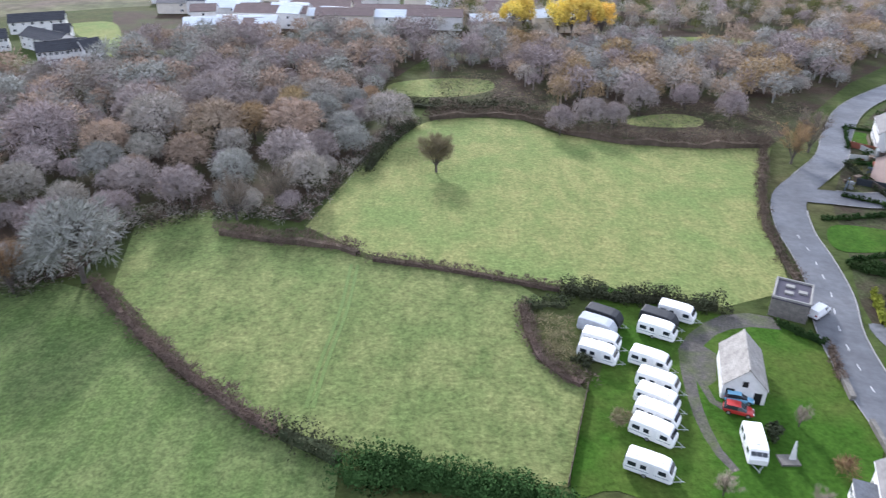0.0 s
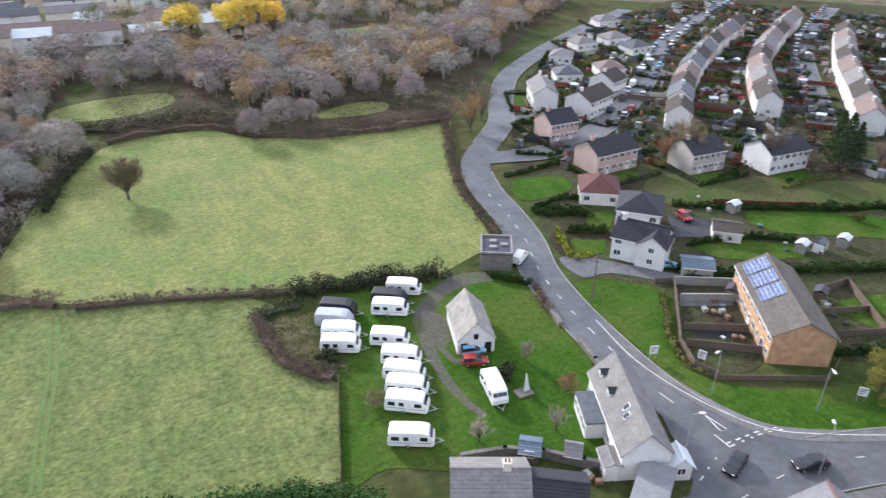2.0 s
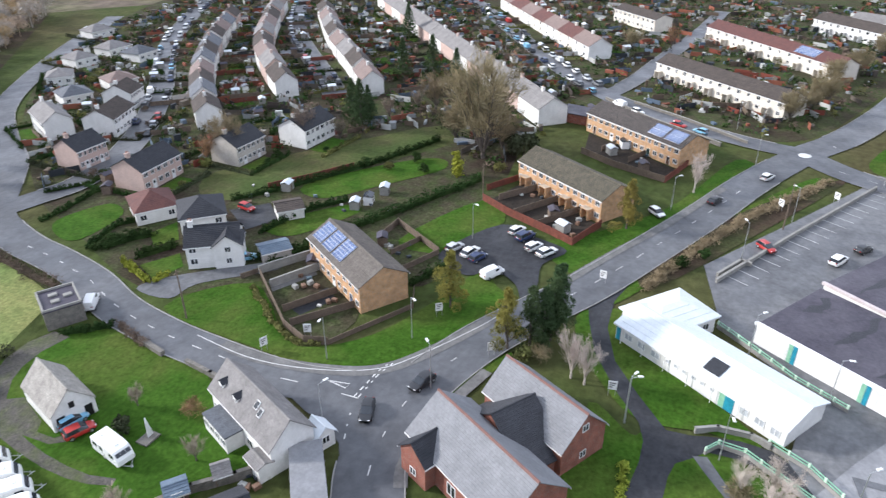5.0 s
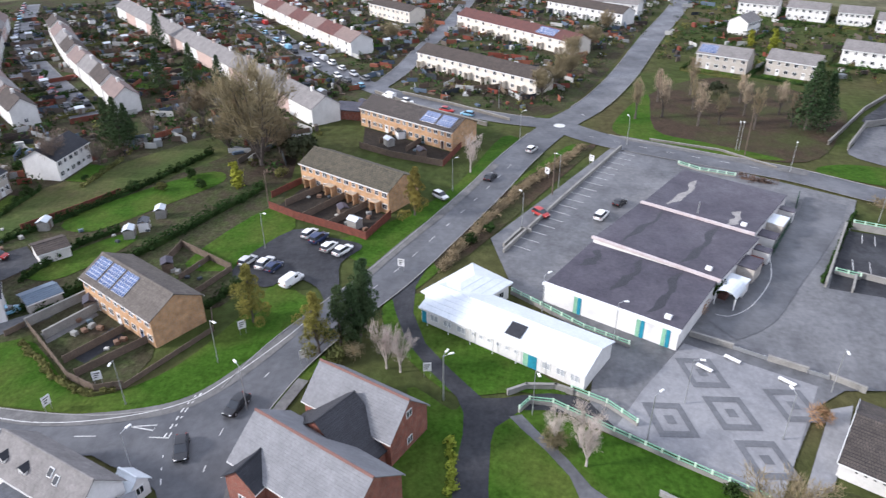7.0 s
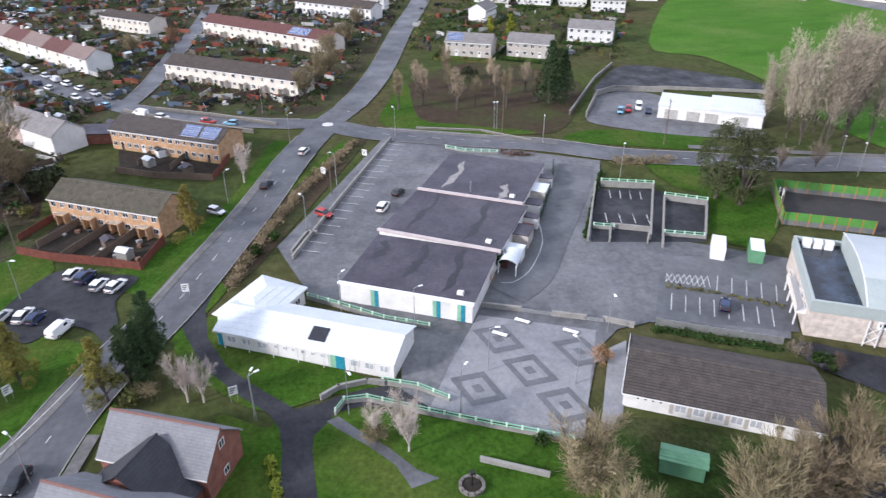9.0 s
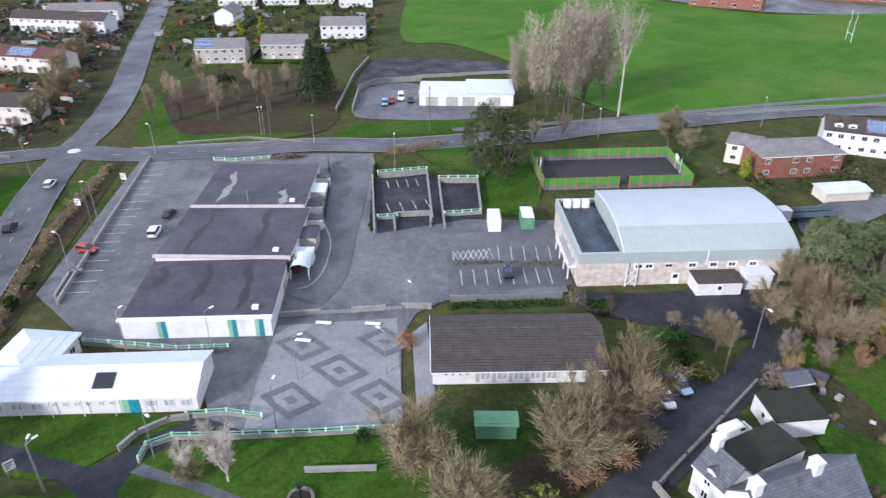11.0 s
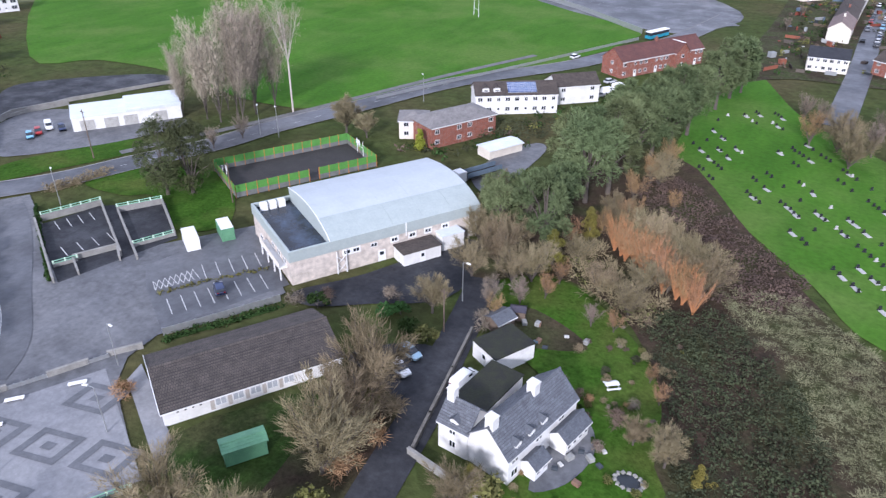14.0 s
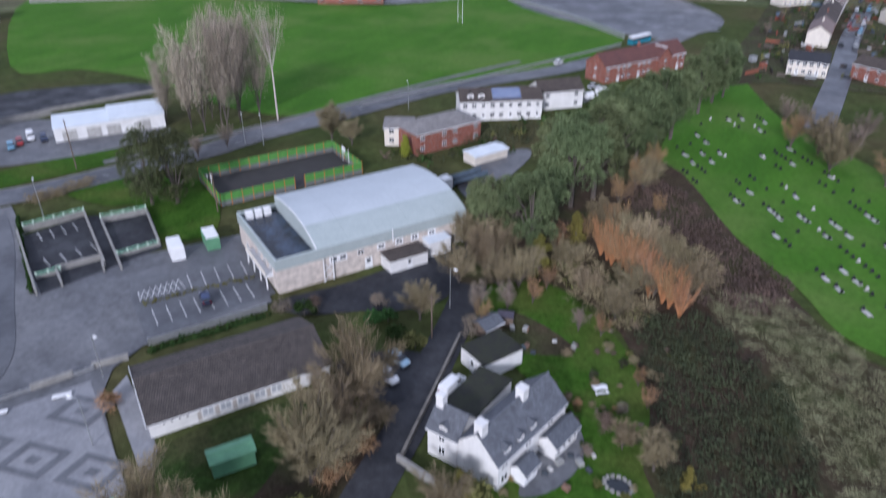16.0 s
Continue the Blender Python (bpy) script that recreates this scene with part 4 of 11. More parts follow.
def fan_tree(rng, h, stems, lean, leaf, bark, fork=0.6, wild=0.8, limbs=15, reach=1.0, sprays=34, half=0.034, girth=1.0):
    """A bare tree whose stems fan out from the fork, each with side branches and sprays of fine twigs."""
    b = Build()
    b.tube((0, 0, -0.4), (0, 0, fork), 0.34 * girth, 0.26 * girth, 7)
    P, Q = [], []
    for i in range(stems):
        a = i * 2.39996 + rng.normal() * 0.3
        out = lean * (0.12 + 0.95 * rng.random())
        d = np.array([math.cos(a) * out, math.sin(a) * out, 1.0])
        d /= np.linalg.norm(d)
        ln = (h - fork) * (0.72 + 0.24 * rng.random()) * (1 - 0.1 * out)
        base = np.array([0, 0, fork - 0.1])
        mid, tip = base + d * ln * 0.5, base + d * ln + np.array([0, 0, 0.3])
        b.tube(tuple(base), tuple(mid), 0.14 * girth, 0.08 * girth, 5)
        b.tube(tuple(mid), tuple(tip), 0.08 * girth, 0.02 * girth, 4)
        for k in range(limbs):
            t = 0.22 + 0.78 * (k + rng.random()) / limbs
            p = base + d * ln * t
            e = d + wild * unit_rows(rng, 1)[0]
            e[2] = abs(e[2]) * 0.7 + 0.22
            e /= np.linalg.norm(e)
            bl = (3.1 - 1.7 * t) * h / 10 * reach
            b.tube(tuple(p), tuple(p + e * bl), 0.035 * girth, 0.012 * girth, 3)
            u = rng.random((sprays, 1))
            g = e + 0.8 * unit_rows(rng, sprays)
            g[:, 2] += 0.3
            P.append(p + e * bl * (0.1 + 1.0 * u) + 0.22 * h / 10 * rng.normal(size=(sprays, 3)))
            Q.append(g / np.linalg.norm(g, axis=1, keepdims=True))
    P, Q = np.concatenate(P), np.concatenate(Q)
    s_ = turned(rng, Q, outward(P, P), 0.5) * half
    ln = (0.6 + 0.7 * rng.random((len(P), 1))) * (h / 10) ** 0.6 * reach
    v = np.stack([P - s_, P + s_, P + Q * ln], 1).reshape(-1, 3)
    return b.mesh("trunk", bark), soup("crown", leaf, v, np.arange(len(v)).reshape(-1, 3))


TREES = {}


def tree_kind(kind, seed):
    """Trunk and crown meshes of one kind of tree, at its natural size."""
    rng = np.random.default_rng(seed * 31 + sum(map(ord, kind)))
    if kind in ("grey", "mauve", "brown", "slate", "rust"):
        c, r = crown_dome(rng, 50, 5.0, 8.4, 2.6)
        v, f = twigs(rng, c, r, 4200, 0.95, 0.14, 0.3, 0.55)
        return trunk_mesh(rng, 11.0, 0.30, c, 2.6, M_BARK), soup("crown", LEAF[kind], v, f)
    if kind.startswith("bare_"):
        return fan_tree(rng, 11.0, 9, 0.52, LEAF[{"bare_brown": "copper"}.get(kind, "twig")], M_BARK, 1.2, 0.75, 13, 0.85, 24, 0.03, 0.9)
    if kind == "straw":
        return fan_tree(rng, 10.8, 13, 0.72, LEAF["straw"], M_BARK)
    if kind == "slim":
        return fan_tree(rng, 12.0, 6, 0.28, LEAF[("straw", "brown")[seed % 2]], M_BARK, 2.0, 0.6, 14, 0.62, 22)
    if kind == "open":
        return fan_tree(rng, 9.6, 14, 1.0, LEAF["straw"], M_BARK, 1.7, 0.85)
    if kind == "poplar":
        return fan_tree(rng, 23.0, 7, 0.26, LEAF["pale"], M_BARK, 1.5, 0.6, 32, 0.5, 22, 0.045, 0.55)
    if kind == "tall":
        return fan_tree(rng, 31.0, 7, 0.34, LEAF["pale"], M_BARK_PALE, 14.0, 0.6, 14, 0.42, 16, 0.045, 0.8)
    if kind == "birch":
        return fan_tree(rng, 7.6, 8, 0.42, LEAF["white"], M_BARK_PALE, 1.3, 0.7, 12, 0.75, 20, 0.02, 0.5)
    if kind == "sapling":
        return fan_tree(rng, 3.8, 9, 0.75, LEAF["pale"], M_BARK, 0.7, 0.8, 9, 0.9, 16, 0.018, 0.35)
    if kind == "willow":
        return fan_tree(rng, 8.2, 22, 0.46, LEAF["sallow"], M_ORANGE_BARK, 0.3, 0.3, 7, 0.6, 16, 0.03, 1.0)
    if kind == "golden":
        c, r = lumps(rng, 22, 5.0, 6.0, 9.0, 1.6, 2.4)
        v, f = leaves(rng, c, r, 3200, 0.6)
        return trunk_mesh(rng, 14, 0.3, c, 3.0, M_BARK), soup("crown", LEAF["gold"], v, f)
    if kind == "pine":
        c, r = lumps(rng, 44, 4.5, 5.8, 7.8, 0.85, 1.6, -0.8)
        v, f = twigs(rng, c, r, 10000, 0.55, 0.15, 0.45, 0.45, ease=0.6)
        return trunk_mesh(rng, 14, 0.32, c, 3.5, M_BARK), soup("crown", LEAF["pine"], v, f)
    if kind == "conifer":
        c, r = [], []
        for i in range(40):
            t = i / 39
            a = i * 2.4
            rr = 3.5 * (1 - t) ** 0.8
            c.append((math.cos(a) * rr * 0.7, math.sin(a) * rr * 0.7, 1.5 + 11.5 * t))
            r.append(0.5 + 1.3 * (1 - t))
        v, f = twigs(rng, np.array(c), np.array(r), 3800, 0.45, 0.26, 0.1, 0.45)
        return trunk_mesh(rng, 13, 0.24, np.array(c)[::4], 2.0, M_BARK), soup("crown", LEAF["conifer"], v, f)
    if kind in ("larch", "scots"):
        c = np.array([(rng.normal() * 1.25 * (1.15 - i / 30), rng.normal() * 1.25 * (1.15 - i / 30), 1.8 + 8.2 * i / 29) for i in range(30)])
        r = np.array([(0.75 + 0.55 * rng.random()) * (1.15 - 0.5 * i / 29) for i in range(30)])
        v, f = twigs(rng, c, r, 7000, 0.28, 0.15, 0.3, 0.55, ease=0.35)
        return trunk_mesh(rng, 11, 0.22, c[::3], 1.6, M_BARK), soup("crown", LEAF["amber" if kind == "larch" else "conifer"], v, f)
    if kind == "holm":
        c, r = lumps(rng, 70, 5.4, 9.2, 8.6, 1.0, 1.9, -0.95)
        v, f = twigs(rng, c, r, 12000, 0.34, 0.19, 0.3, 0.6, ease=0.35)
        return trunk_mesh(rng, 13, 0.4, c, 2.2, M_BARK), soup("crown", LEAF["holm"], v, f)
    if kind == "cypress":
        c = np.array([(rng.normal() * 0.35, rng.normal() * 0.35, 0.7 + 5.0 * i / 24) for i in range(25)])
        r = np.array([1.5 - 1.1 * (i / 24) ** 1.3 for i in range(25)])
        v, f = leaves(rng, c, r, 1300, 0.5, 0.3)
        return trunk_mesh(rng, 5, 0.14, c[::4], 0.6, M_BARK), soup("crown", LEAF["lime"], v, f)
    # low bushes of leaf or twig
    colour = {"bush_green": "green", "bush_brown": "hedge", "bush_olive": "olive", "bush_laurel": "laurel", "bush_bramble": "bramble", "bush_straw": "straw", "bush_orange": "copper", "bush_grey": "twig"}[kind]
    c, r = lumps(rng, 12, 1.5, 1.1, 1.0, 0.5, 0.9, -0.2)
    if colour in ("hedge", "straw", "copper", "twig"):
        v, f = twigs(rng, c, r, 620, 0.6, 0.09, 0.4, 0.3)
    else:
        v, f = leaves(rng, c, r, 560, 0.40)
    return trunk_mesh(rng, 1.4, 0.06, c[:4], 0.3, M_BARK), soup("crown", LEAF[colour], v, f)


TREE_WORDS = {
    "grey": ("tree", "bare grey-brown winter tree with fine twigs"), "mauve": ("tree", "bare purplish winter tree with dense twigs"),
    "brown": ("tree", "nearly bare tree with russet last leaves"), "straw": ("tree", "bare straw-coloured winter tree with dense twigs"),
    "bare_grey": ("tree", "bare brown-grey winter tree with fine twigs"), "bare_mauve": ("tree", "bare brown-grey winter tree with fine twigs"), "bare_brown": ("tree", "small tree with coppery last leaves"), "slim": ("tree", "slender bare winter tree over fallen leaves"), "slate": ("tree", "bare grey ivy-clad winter tree"), "rust": ("tree", "rounded tree with rusty last leaves"), "tall": ("tree", "tall bare poplar with a long clean trunk"),
    "open": ("tree", "bare open-crowned winter tree with pale twigs"), "poplar": ("tree", "tall pale bare poplar beside the playing field"),
    "golden": ("tree", "tree in bright golden autumn leaf"), "pine": ("tree", "broad dark green pine tree"), "conifer": ("tree", "dark green conifer with pointed top"),
    "larch": ("tree", "bushy conifer in yellowing green"), "scots": ("tree", "dark green bushy conifer beside the road"), "holm": ("tree", "large dark evergreen tree with a broad crown"), "birch": ("tree", "slender bare birch with pale bark"),
    "sapling": ("tree", "small bare pale sapling on the lawn"), "willow": ("tree", "upright willow with orange stems"), "cypress": ("tree", "dense yellow-green garden cypress"),
    "bush_green": ("bush", "rounded dark green leafy bush"), "bush_brown": ("bush", "brown bush with bare twigs"), "bush_olive": ("bush", "rough bush with olive-green leaves"),
    "bush_laurel": ("bush", "laurel bush with glossy green leaves"), "bush_bramble": ("bush", "low dark bramble thicket bush"), "bush_straw": ("bush", "leafless bush with straw-coloured twigs"),
    "bush_orange": ("bush", "leafless bush with orange-brown stems"), "bush_grey": ("bush", "leafless bush with grey twigs")}
TREE_N = {}


def tree(kind, p, scale=1.0, seed=None, group="", tall=1.0):
    if kind in ("grey", "mauve", "brown") and group not in ("trees of the wood", "trees along the far hedge"):
        kind = "bare_" + kind
    n = TREE_N[kind] = TREE_N.get(kind, -1) + 1
    variants = {"grey": 3, "mauve": 3, "straw": 4, "pine": 3, "poplar": 3, "slim": 4, "larch": 3}.get(kind, 2)
    key = (kind, n % variants)
    z = ground_height(*p)
    rot = (n * 137.5) % 360
    m = pose(p[0], p[1], z, 0, 0, rot) @ Matrix.Diagonal((scale, scale, scale * tall, 1))
    if key in TREES:
        return copy_thing(TREES[key], m)
    name, label = TREE_WORDS[kind]
    t, c = tree_kind(kind, n)
    ob = thing(name, label, name, pose(p[0], p[1], z, 0, 0, rot), group)
    part("stem" if name == "bush" else "trunk", t, ob)
    part("crown" if name == "tree" else "foliage", c, ob)
    TREES[key] = ob
    return ob


def inside(p, poly):
    c = False
    for i in range(len(poly)):
        a, b = poly[i], poly[i - 1]
        if (a[1] > p[1]) != (b[1] > p[1]) and p[0] < (b[0] - a[0]) * (p[1] - a[1]) / (b[1] - a[1]) + a[0]:
            c = not c
    return c


def scatter(poly, step, rng, jitter=0.45):
    """Uneven spacing over an outline."""
    xs, ys = [p[0] for p in poly], [p[1] for p in poly]
    out, y, row = [], min(ys), 0
    while y < max(ys):
        x = min(xs) + (row % 2) * step / 2
        while x < max(xs):
            q = (x + rng.uniform(-jitter, jitter) * step, y + rng.uniform(-jitter, jitter) * step)
            if inside(q, poly):
                out.append(q)
            x += step
        y += step * 0.87
        row += 1
    return out


STAND = {}


def stand_shapes(n, width):
    """A few crowns of unit height, as plain arrays, for woods too dense to count."""
    key = (n, width)
    if key not in STAND:
        rng = np.random.default_rng(n)
        STAND[key] = []
        for _ in range(6):
            c, r = crown_dome(rng, 32, 4.6, 8.4, 2.6)
            v, f = twigs(rng, c, r * 1.1, n, 1.0, width, 0.3, 0.55)
            b = Build()
            b.tube((0, 0, -1), (0, 0, 5.5), 0.3, 0.14, 4)
            for q in c[:5] if n > 100 else c[:2]:
                b.tube((0, 0, 3.2), tuple(q), 0.13, 0.04, 3)
            STAND[key].append((v / 10.5, f, np.array(b.v, dtype=float) / 10.5, b.f))
    return STAND[key]


def stand(name, label, colour, spots, rng, h0=8.0, h1=13.0, n=420, width=0.26, radius=4.6):
    """A wood too dense to count: trunks, limbs and domes of twigs, all one mesh."""
    V, F, off = [], [], 0
    shapes = stand_shapes(n, width)
    for (x, y) in spots:
        h = h0 + (h1 - h0) * rng.random() ** 1.4
        v, f, bv, bf = shapes[rng.integers(0, 6)]
        a = rng.random() * 6.2832
        w = radius / 4.6 * (0.85 + 0.3 * rng.random())
        rot = np.array([[math.cos(a) * w, -math.sin(a) * w, 0], [math.sin(a) * w, math.cos(a) * w, 0], [0, 0, 1]]) * h
        for vv, ff in ((v, f.tolist()), (bv, bf)):
            V.append(vv @ rot.T + np.array([x, y, ground_height(x, y)]))
            F += [tuple(i + off for i in q) for q in ff]
            off += len(vv)
    V = np.concatenate(V)
    me = bpy.data.meshes.new(name)
    me.from_pydata(V.tolist(), [], F)
    me.materials.append(LEAF[colour])
    me.update()
    return tagged(new(name, me), label, "wood", "", "stuff")


def hedge(line, height, width, colour, label, name="hedge", twiggy=True, ragged=0.35, dens=34, seed=3, gaps=0.0):
    """A hedge: a dark inner thicket and a shell of twigs or leaves with an uneven top."""
    rng = np.random.default_rng(seed + int(abs(line[0][0]) * 7))
    pts = []
    for a, b in zip(line, line[1:]):
        n = max(1, int(dist(a, b) / 0.9))
        pts += [(a[0] + (b[0] - a[0]) * i / n, a[1] + (b[1] - a[1]) * i / n) for i in range(n)]
    o = line[0]
    c, r = [], []
    for p in pts:
        big = 1 + ragged * noise.noise((p[0] / 6, p[1] / 6, 5)) * 1.6
        for z in (0.3, 0.75):
            c.append((p[0] - o[0] + rng.normal() * width * 0.18, p[1] - o[1] + rng.normal() * width * 0.18, height * z * big * 0.9))
            r.append(max(width * 0.40, height * 0.28) * (0.85 + 0.7 * ragged * rng.random()))
    c, r = np.array(c), np.array(r)
    n = int(len(pts) * dens * 2.2 * max(1.0, width / 2.2))
    if twiggy:
        v, f = twigs(rng, c, r, n, 0.55, 0.14, 0.5, 0.55, False)
    else:
        v, f = leaves(rng, c, r, n, 0.36, 0.55)
    v[:, 2] = np.maximum(v[:, 2], 0.0)
    ob = thing(name, label, "hedge", pose(o[0], o[1], 0))
    part("foliage", soup("foliage", LEAF[colour], v, f), ob)
    core = Build()
    loc = [(p[0] - o[0], p[1] - o[1]) for p in pts]
    L_, R_ = offset_line(loc, width * 0.16), offset_line(loc, -width * 0.16)
    hs = [height * 0.4 * (1 + ragged * noise.noise((p[0] / 6, p[1] / 6, 5)) * 1.6) for p in pts]
    for i in range(len(loc) - 1):
        core.face([(*L_[i], 0), (*L_[i + 1], 0), (*L_[i + 1], hs[i + 1]), (*L_[i], hs[i])])
        core.face([(*R_[i + 1], 0), (*R_[i], 0), (*R_[i], hs[i]), (*R_[i + 1], hs[i + 1])])
        core.face([(*L_[i], hs[i]), (*L_[i + 1], hs[i + 1]), (*R_[i + 1], hs[i + 1]), (*R_[i], hs[i])])
    part("thicket", core.mesh("thicket", LEAF[colour]), ob)
    return ob


def thicket(name, label, colour, poly, step, height, rng, twiggy=False, n=70, size=0.4):
    """Low growth nobody could count, as one mesh: many lumps of leaf or twig."""
    V, F, off = [], [], 0
    for (x, y) in scatter(poly, step, rng):
        k = height * (0.6 + 0.8 * rng.random())
        c = np.array([(x, y, k * 0.35 + ground_height(x, y))])
        r = np.array([step * 0.75])
        v, f = (twigs(rng, c, r, n, size * 2, size * 0.22, 0.6, 0.3, False) if twiggy else leaves(rng, c, r, n, size, 0.5))
        v[:, 2] = np.maximum((v[:, 2] - c[0, 2]) * k / step + c[0, 2], 0.05)
        V.append(v)
        F.append(f + off)
        off += len(v)
    return tagged(new(name, soup(name, LEAF[colour], np.concatenate(V), np.concatenate(F))), label, "thicket", "", "stuff")


# ---- ground ----
M_GROUND = mat("rough grass", (0.056, 0.072, 0.021), (0.038, 0.052, 0.016), 14.0, 0.95, 0.5, 0.18, c=(0.068, 0.062, 0.028), spec=0.05, mottle=0.2)
M_MEADOW = mat("pale meadow grass", (0.208, 0.208, 0.080), (0.132, 0.160, 0.054), 4.4, 0.95, 0.8, 0.22, c=(0.132, 0.172, 0.056), streak=(25, 0.45), spec=0.05, mottle=0.22)
M_NEARFIELD = mat("lush meadow grass", (0.124, 0.150, 0.056), (0.066, 0.098, 0.031), 3.2, 0.95, 0.8, 0.24, c=(0.078, 0.116, 0.034), streak=(40, 0.35), spec=0.05, mottle=0.3)
M_LOWFIELD = mat("tussocky meadow grass", (0.164, 0.178, 0.068), (0.092, 0.120, 0.040), 4.4, 0.95, 0.8, 0.24, c=(0.100, 0.134, 0.044), streak=(35, 0.5), spec=0.05, mottle=0.28)
M_LAWN = mat("mown lawn", (0.043, 0.095, 0.011), (0.027, 0.065, 0.007), 4.0, 0.95, 0.5, 0.2, c=(0.065, 0.090, 0.018), streak=(70, 0.5), spec=0.05, mottle=0.2)
# darker than the lawn: shade under hut and trees put into the colour
M_SHADEGRASS = mat("grass darkened with shade", (0.030, 0.058, 0.012), (0.022, 0.036, 0.010), 2.5, 0.95, 0.5, 0.25, c=(0.046, 0.050, 0.020), spec=0.05, mottle=0.25)
M_PITCH = mat("playing field grass", (0.060, 0.146, 0.014), (0.040, 0.108, 0.010), 8.0, 0.95, 0.3, 0.12, c=(0.082, 0.145, 0.026), streak=(40, 0.3), spec=0.08)
M_GARDEN = mat("garden ground", (0.044, 0.062, 0.020), (0.060, 0.050, 0.034), 4.0, 0.95, 0.5, 0.3, c=(0.040, 0.030, 0.022), spec=0.05, mottle=0.25)
M_SOIL = mat("dark wet soil", (0.026, 0.022, 0.019), (0.040, 0.033, 0.026), 1.6, 0.9, 0.5, 0.25, spec=0.1, mottle=0.2)
M_MUD = mat("muddy gravel track", (0.098, 0.090, 0.080), (0.060, 0.056, 0.048), 1.4, 0.85, 0.5, 0.2, c=(0.072, 0.085, 0.036), spec=0.15, mottle=0.25)
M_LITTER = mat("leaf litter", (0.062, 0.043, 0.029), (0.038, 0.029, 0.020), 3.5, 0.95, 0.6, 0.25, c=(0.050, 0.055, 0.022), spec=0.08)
M_SLAB = mat("pale paving", (0.219, 0.221, 0.231), (0.163, 0.166, 0.175), 3.0, 0.7, 0.15, 0.08, c=(0.246, 0.247, 0.253), damp=0.15, mottle=0.1)
M_SLAB_DARK = mat("dark paving", (0.130, 0.134, 0.142), (0.104, 0.107, 0.115), 3.0, 0.7, 0.15, 0.10, damp=0.15, mottle=0.1)
M_HILL = mat("hill pasture and bracken", (0.108, 0.112, 0.055), (0.120, 0.094, 0.076), 45.0, 0.95, 0.2, 0.25, c=(0.070, 0.090, 0.040), spec=0.05, mottle=0.25)
M_HILLFIELD = mat("far pasture", (0.090, 0.128, 0.036), (0.066, 0.096, 0.028), 25.0, 0.95, 0.2, 0.2, c=(0.110, 0.118, 0.050), spec=0.05, mottle=0.2)
M_ROUGH = mat("rough paddock grass", (0.066, 0.080, 0.024), (0.080, 0.068, 0.034), 7.0, 0.95, 0.5, 0.2, c=(0.048, 0.070, 0.020), spec=0.08)


def ground_sheet():
    b = Build()
    radii = [0, 60, 120, 200, 280, 340, 385] + [405 + 22 * i for i in range(51)] + [1540, 1700, 2000, 2600, 4400]
    n = 240
    rows_ = []
    for r in radii:
        rows_.append([])
        for i in range(n):
            a = 2 * math.pi * i / n
            x, y = r * math.cos(a), r * math.sin(a)
            b.v.append((x, y, ground_height(x, y)))
            rows_[-1].append(len(b.v) - 1)
    for j in range(len(radii) - 1):
        for i in range(n):
            k = (i + 1) % n
            b.f.append((rows_[j][i], rows_[j + 1][i], rows_[j + 1][k], rows_[j][k]))
            b.k.append(1 if radii[j] >= 385 else 0)
    me = b.mesh("ground", M_GROUND, M_HILL)
    for p in me.polygons:
        p.use_smooth = True
    return structure("ground", me, "grassy ground rising to a distant hillside", "ground")


ground_sheet()
# broad areas, lowest first
patch("estate_ground", [(185.0, 247.4), (128.1, 201.4), (88.0, 144.5), (78.4, 120.8), (68.3, 91.1), (76.7, 76.7), (105.8, 51.7), (127.8, 50.5), (171.7, 58.1), (196.2, 54.8), (194.1, 59.5), (207.8, 47.4), (250.1, 84.4), (328.9, 139.4), (424.6, 226.2), (361.0, 227.3), (289.8, 292.0)], M_GARDEN, "patchy garden ground of the housing estate", "ground")
patch("estate_ground", [(424.8, 192.8), (266.4, 93.6), (216.3, 56.3), (195.1, 22.0), (190.9, -3.9), (224.5, -20.6), (332.1, -51.4), (408.3, -64.8)], M_GARDEN, "patchy garden ground of the housing estate", "ground")
patch("rough_field", [(106.8, 113.7), (115.9, 113.2), (142.9, 96.6), (163.6, 81.6), (155.1, 72.2), (134.4, 82.6), (108.2, 95.7), (100.6, 105.8)], M_ROUGH, "rough brownish grass paddock", "field")
patch("wood_floor", [(-100.6, 96.2), (-64.9, 105.4), (-61.4, 124.8), (-41.8, 132.2), (-29.0, 126.4), (-19.7, 157.7), (-7.1, 188.7), (-23.5, 212.1), (-5.3, 261.0), (-7.1, 353.7), (-155.7, 343.1), (-117.8, 250.9), (-200.8, 227.9)], M_LITTER, "brown leaf litter under the trees", "ground", rounded=False)
patch("wood_floor", [(-4.0, 193.6), (18.5, 193.9), (32.6, 180.1), (82.9, 169.5), (107.3, 197.7), (131.7, 226.8), (224.6, 314.6), (194.0, 351.8), (-7.0, 346.7)], M_LITTER, "brown leaf litter under the trees", "ground", rounded=False)
patch("field_upper", [(-27.5, 124.7), (-19.7, 157.7), (-7.0, 185.4), (0.8, 192.6), (21.4, 190.5), (29.5, 179.6), (45.8, 171.4), (66.7, 168.5), (83.6, 169.5), (71.4, 145.5), (64.4, 126.1), (61.8, 110.4), (59.7, 101.8), (46.2, 96.6), (25.7, 101.6), (13.5, 105.3), (-0.4, 109.8), (-14.1, 113.9)], M_MEADOW, "pale green meadow grass field", "field", rounded=False)
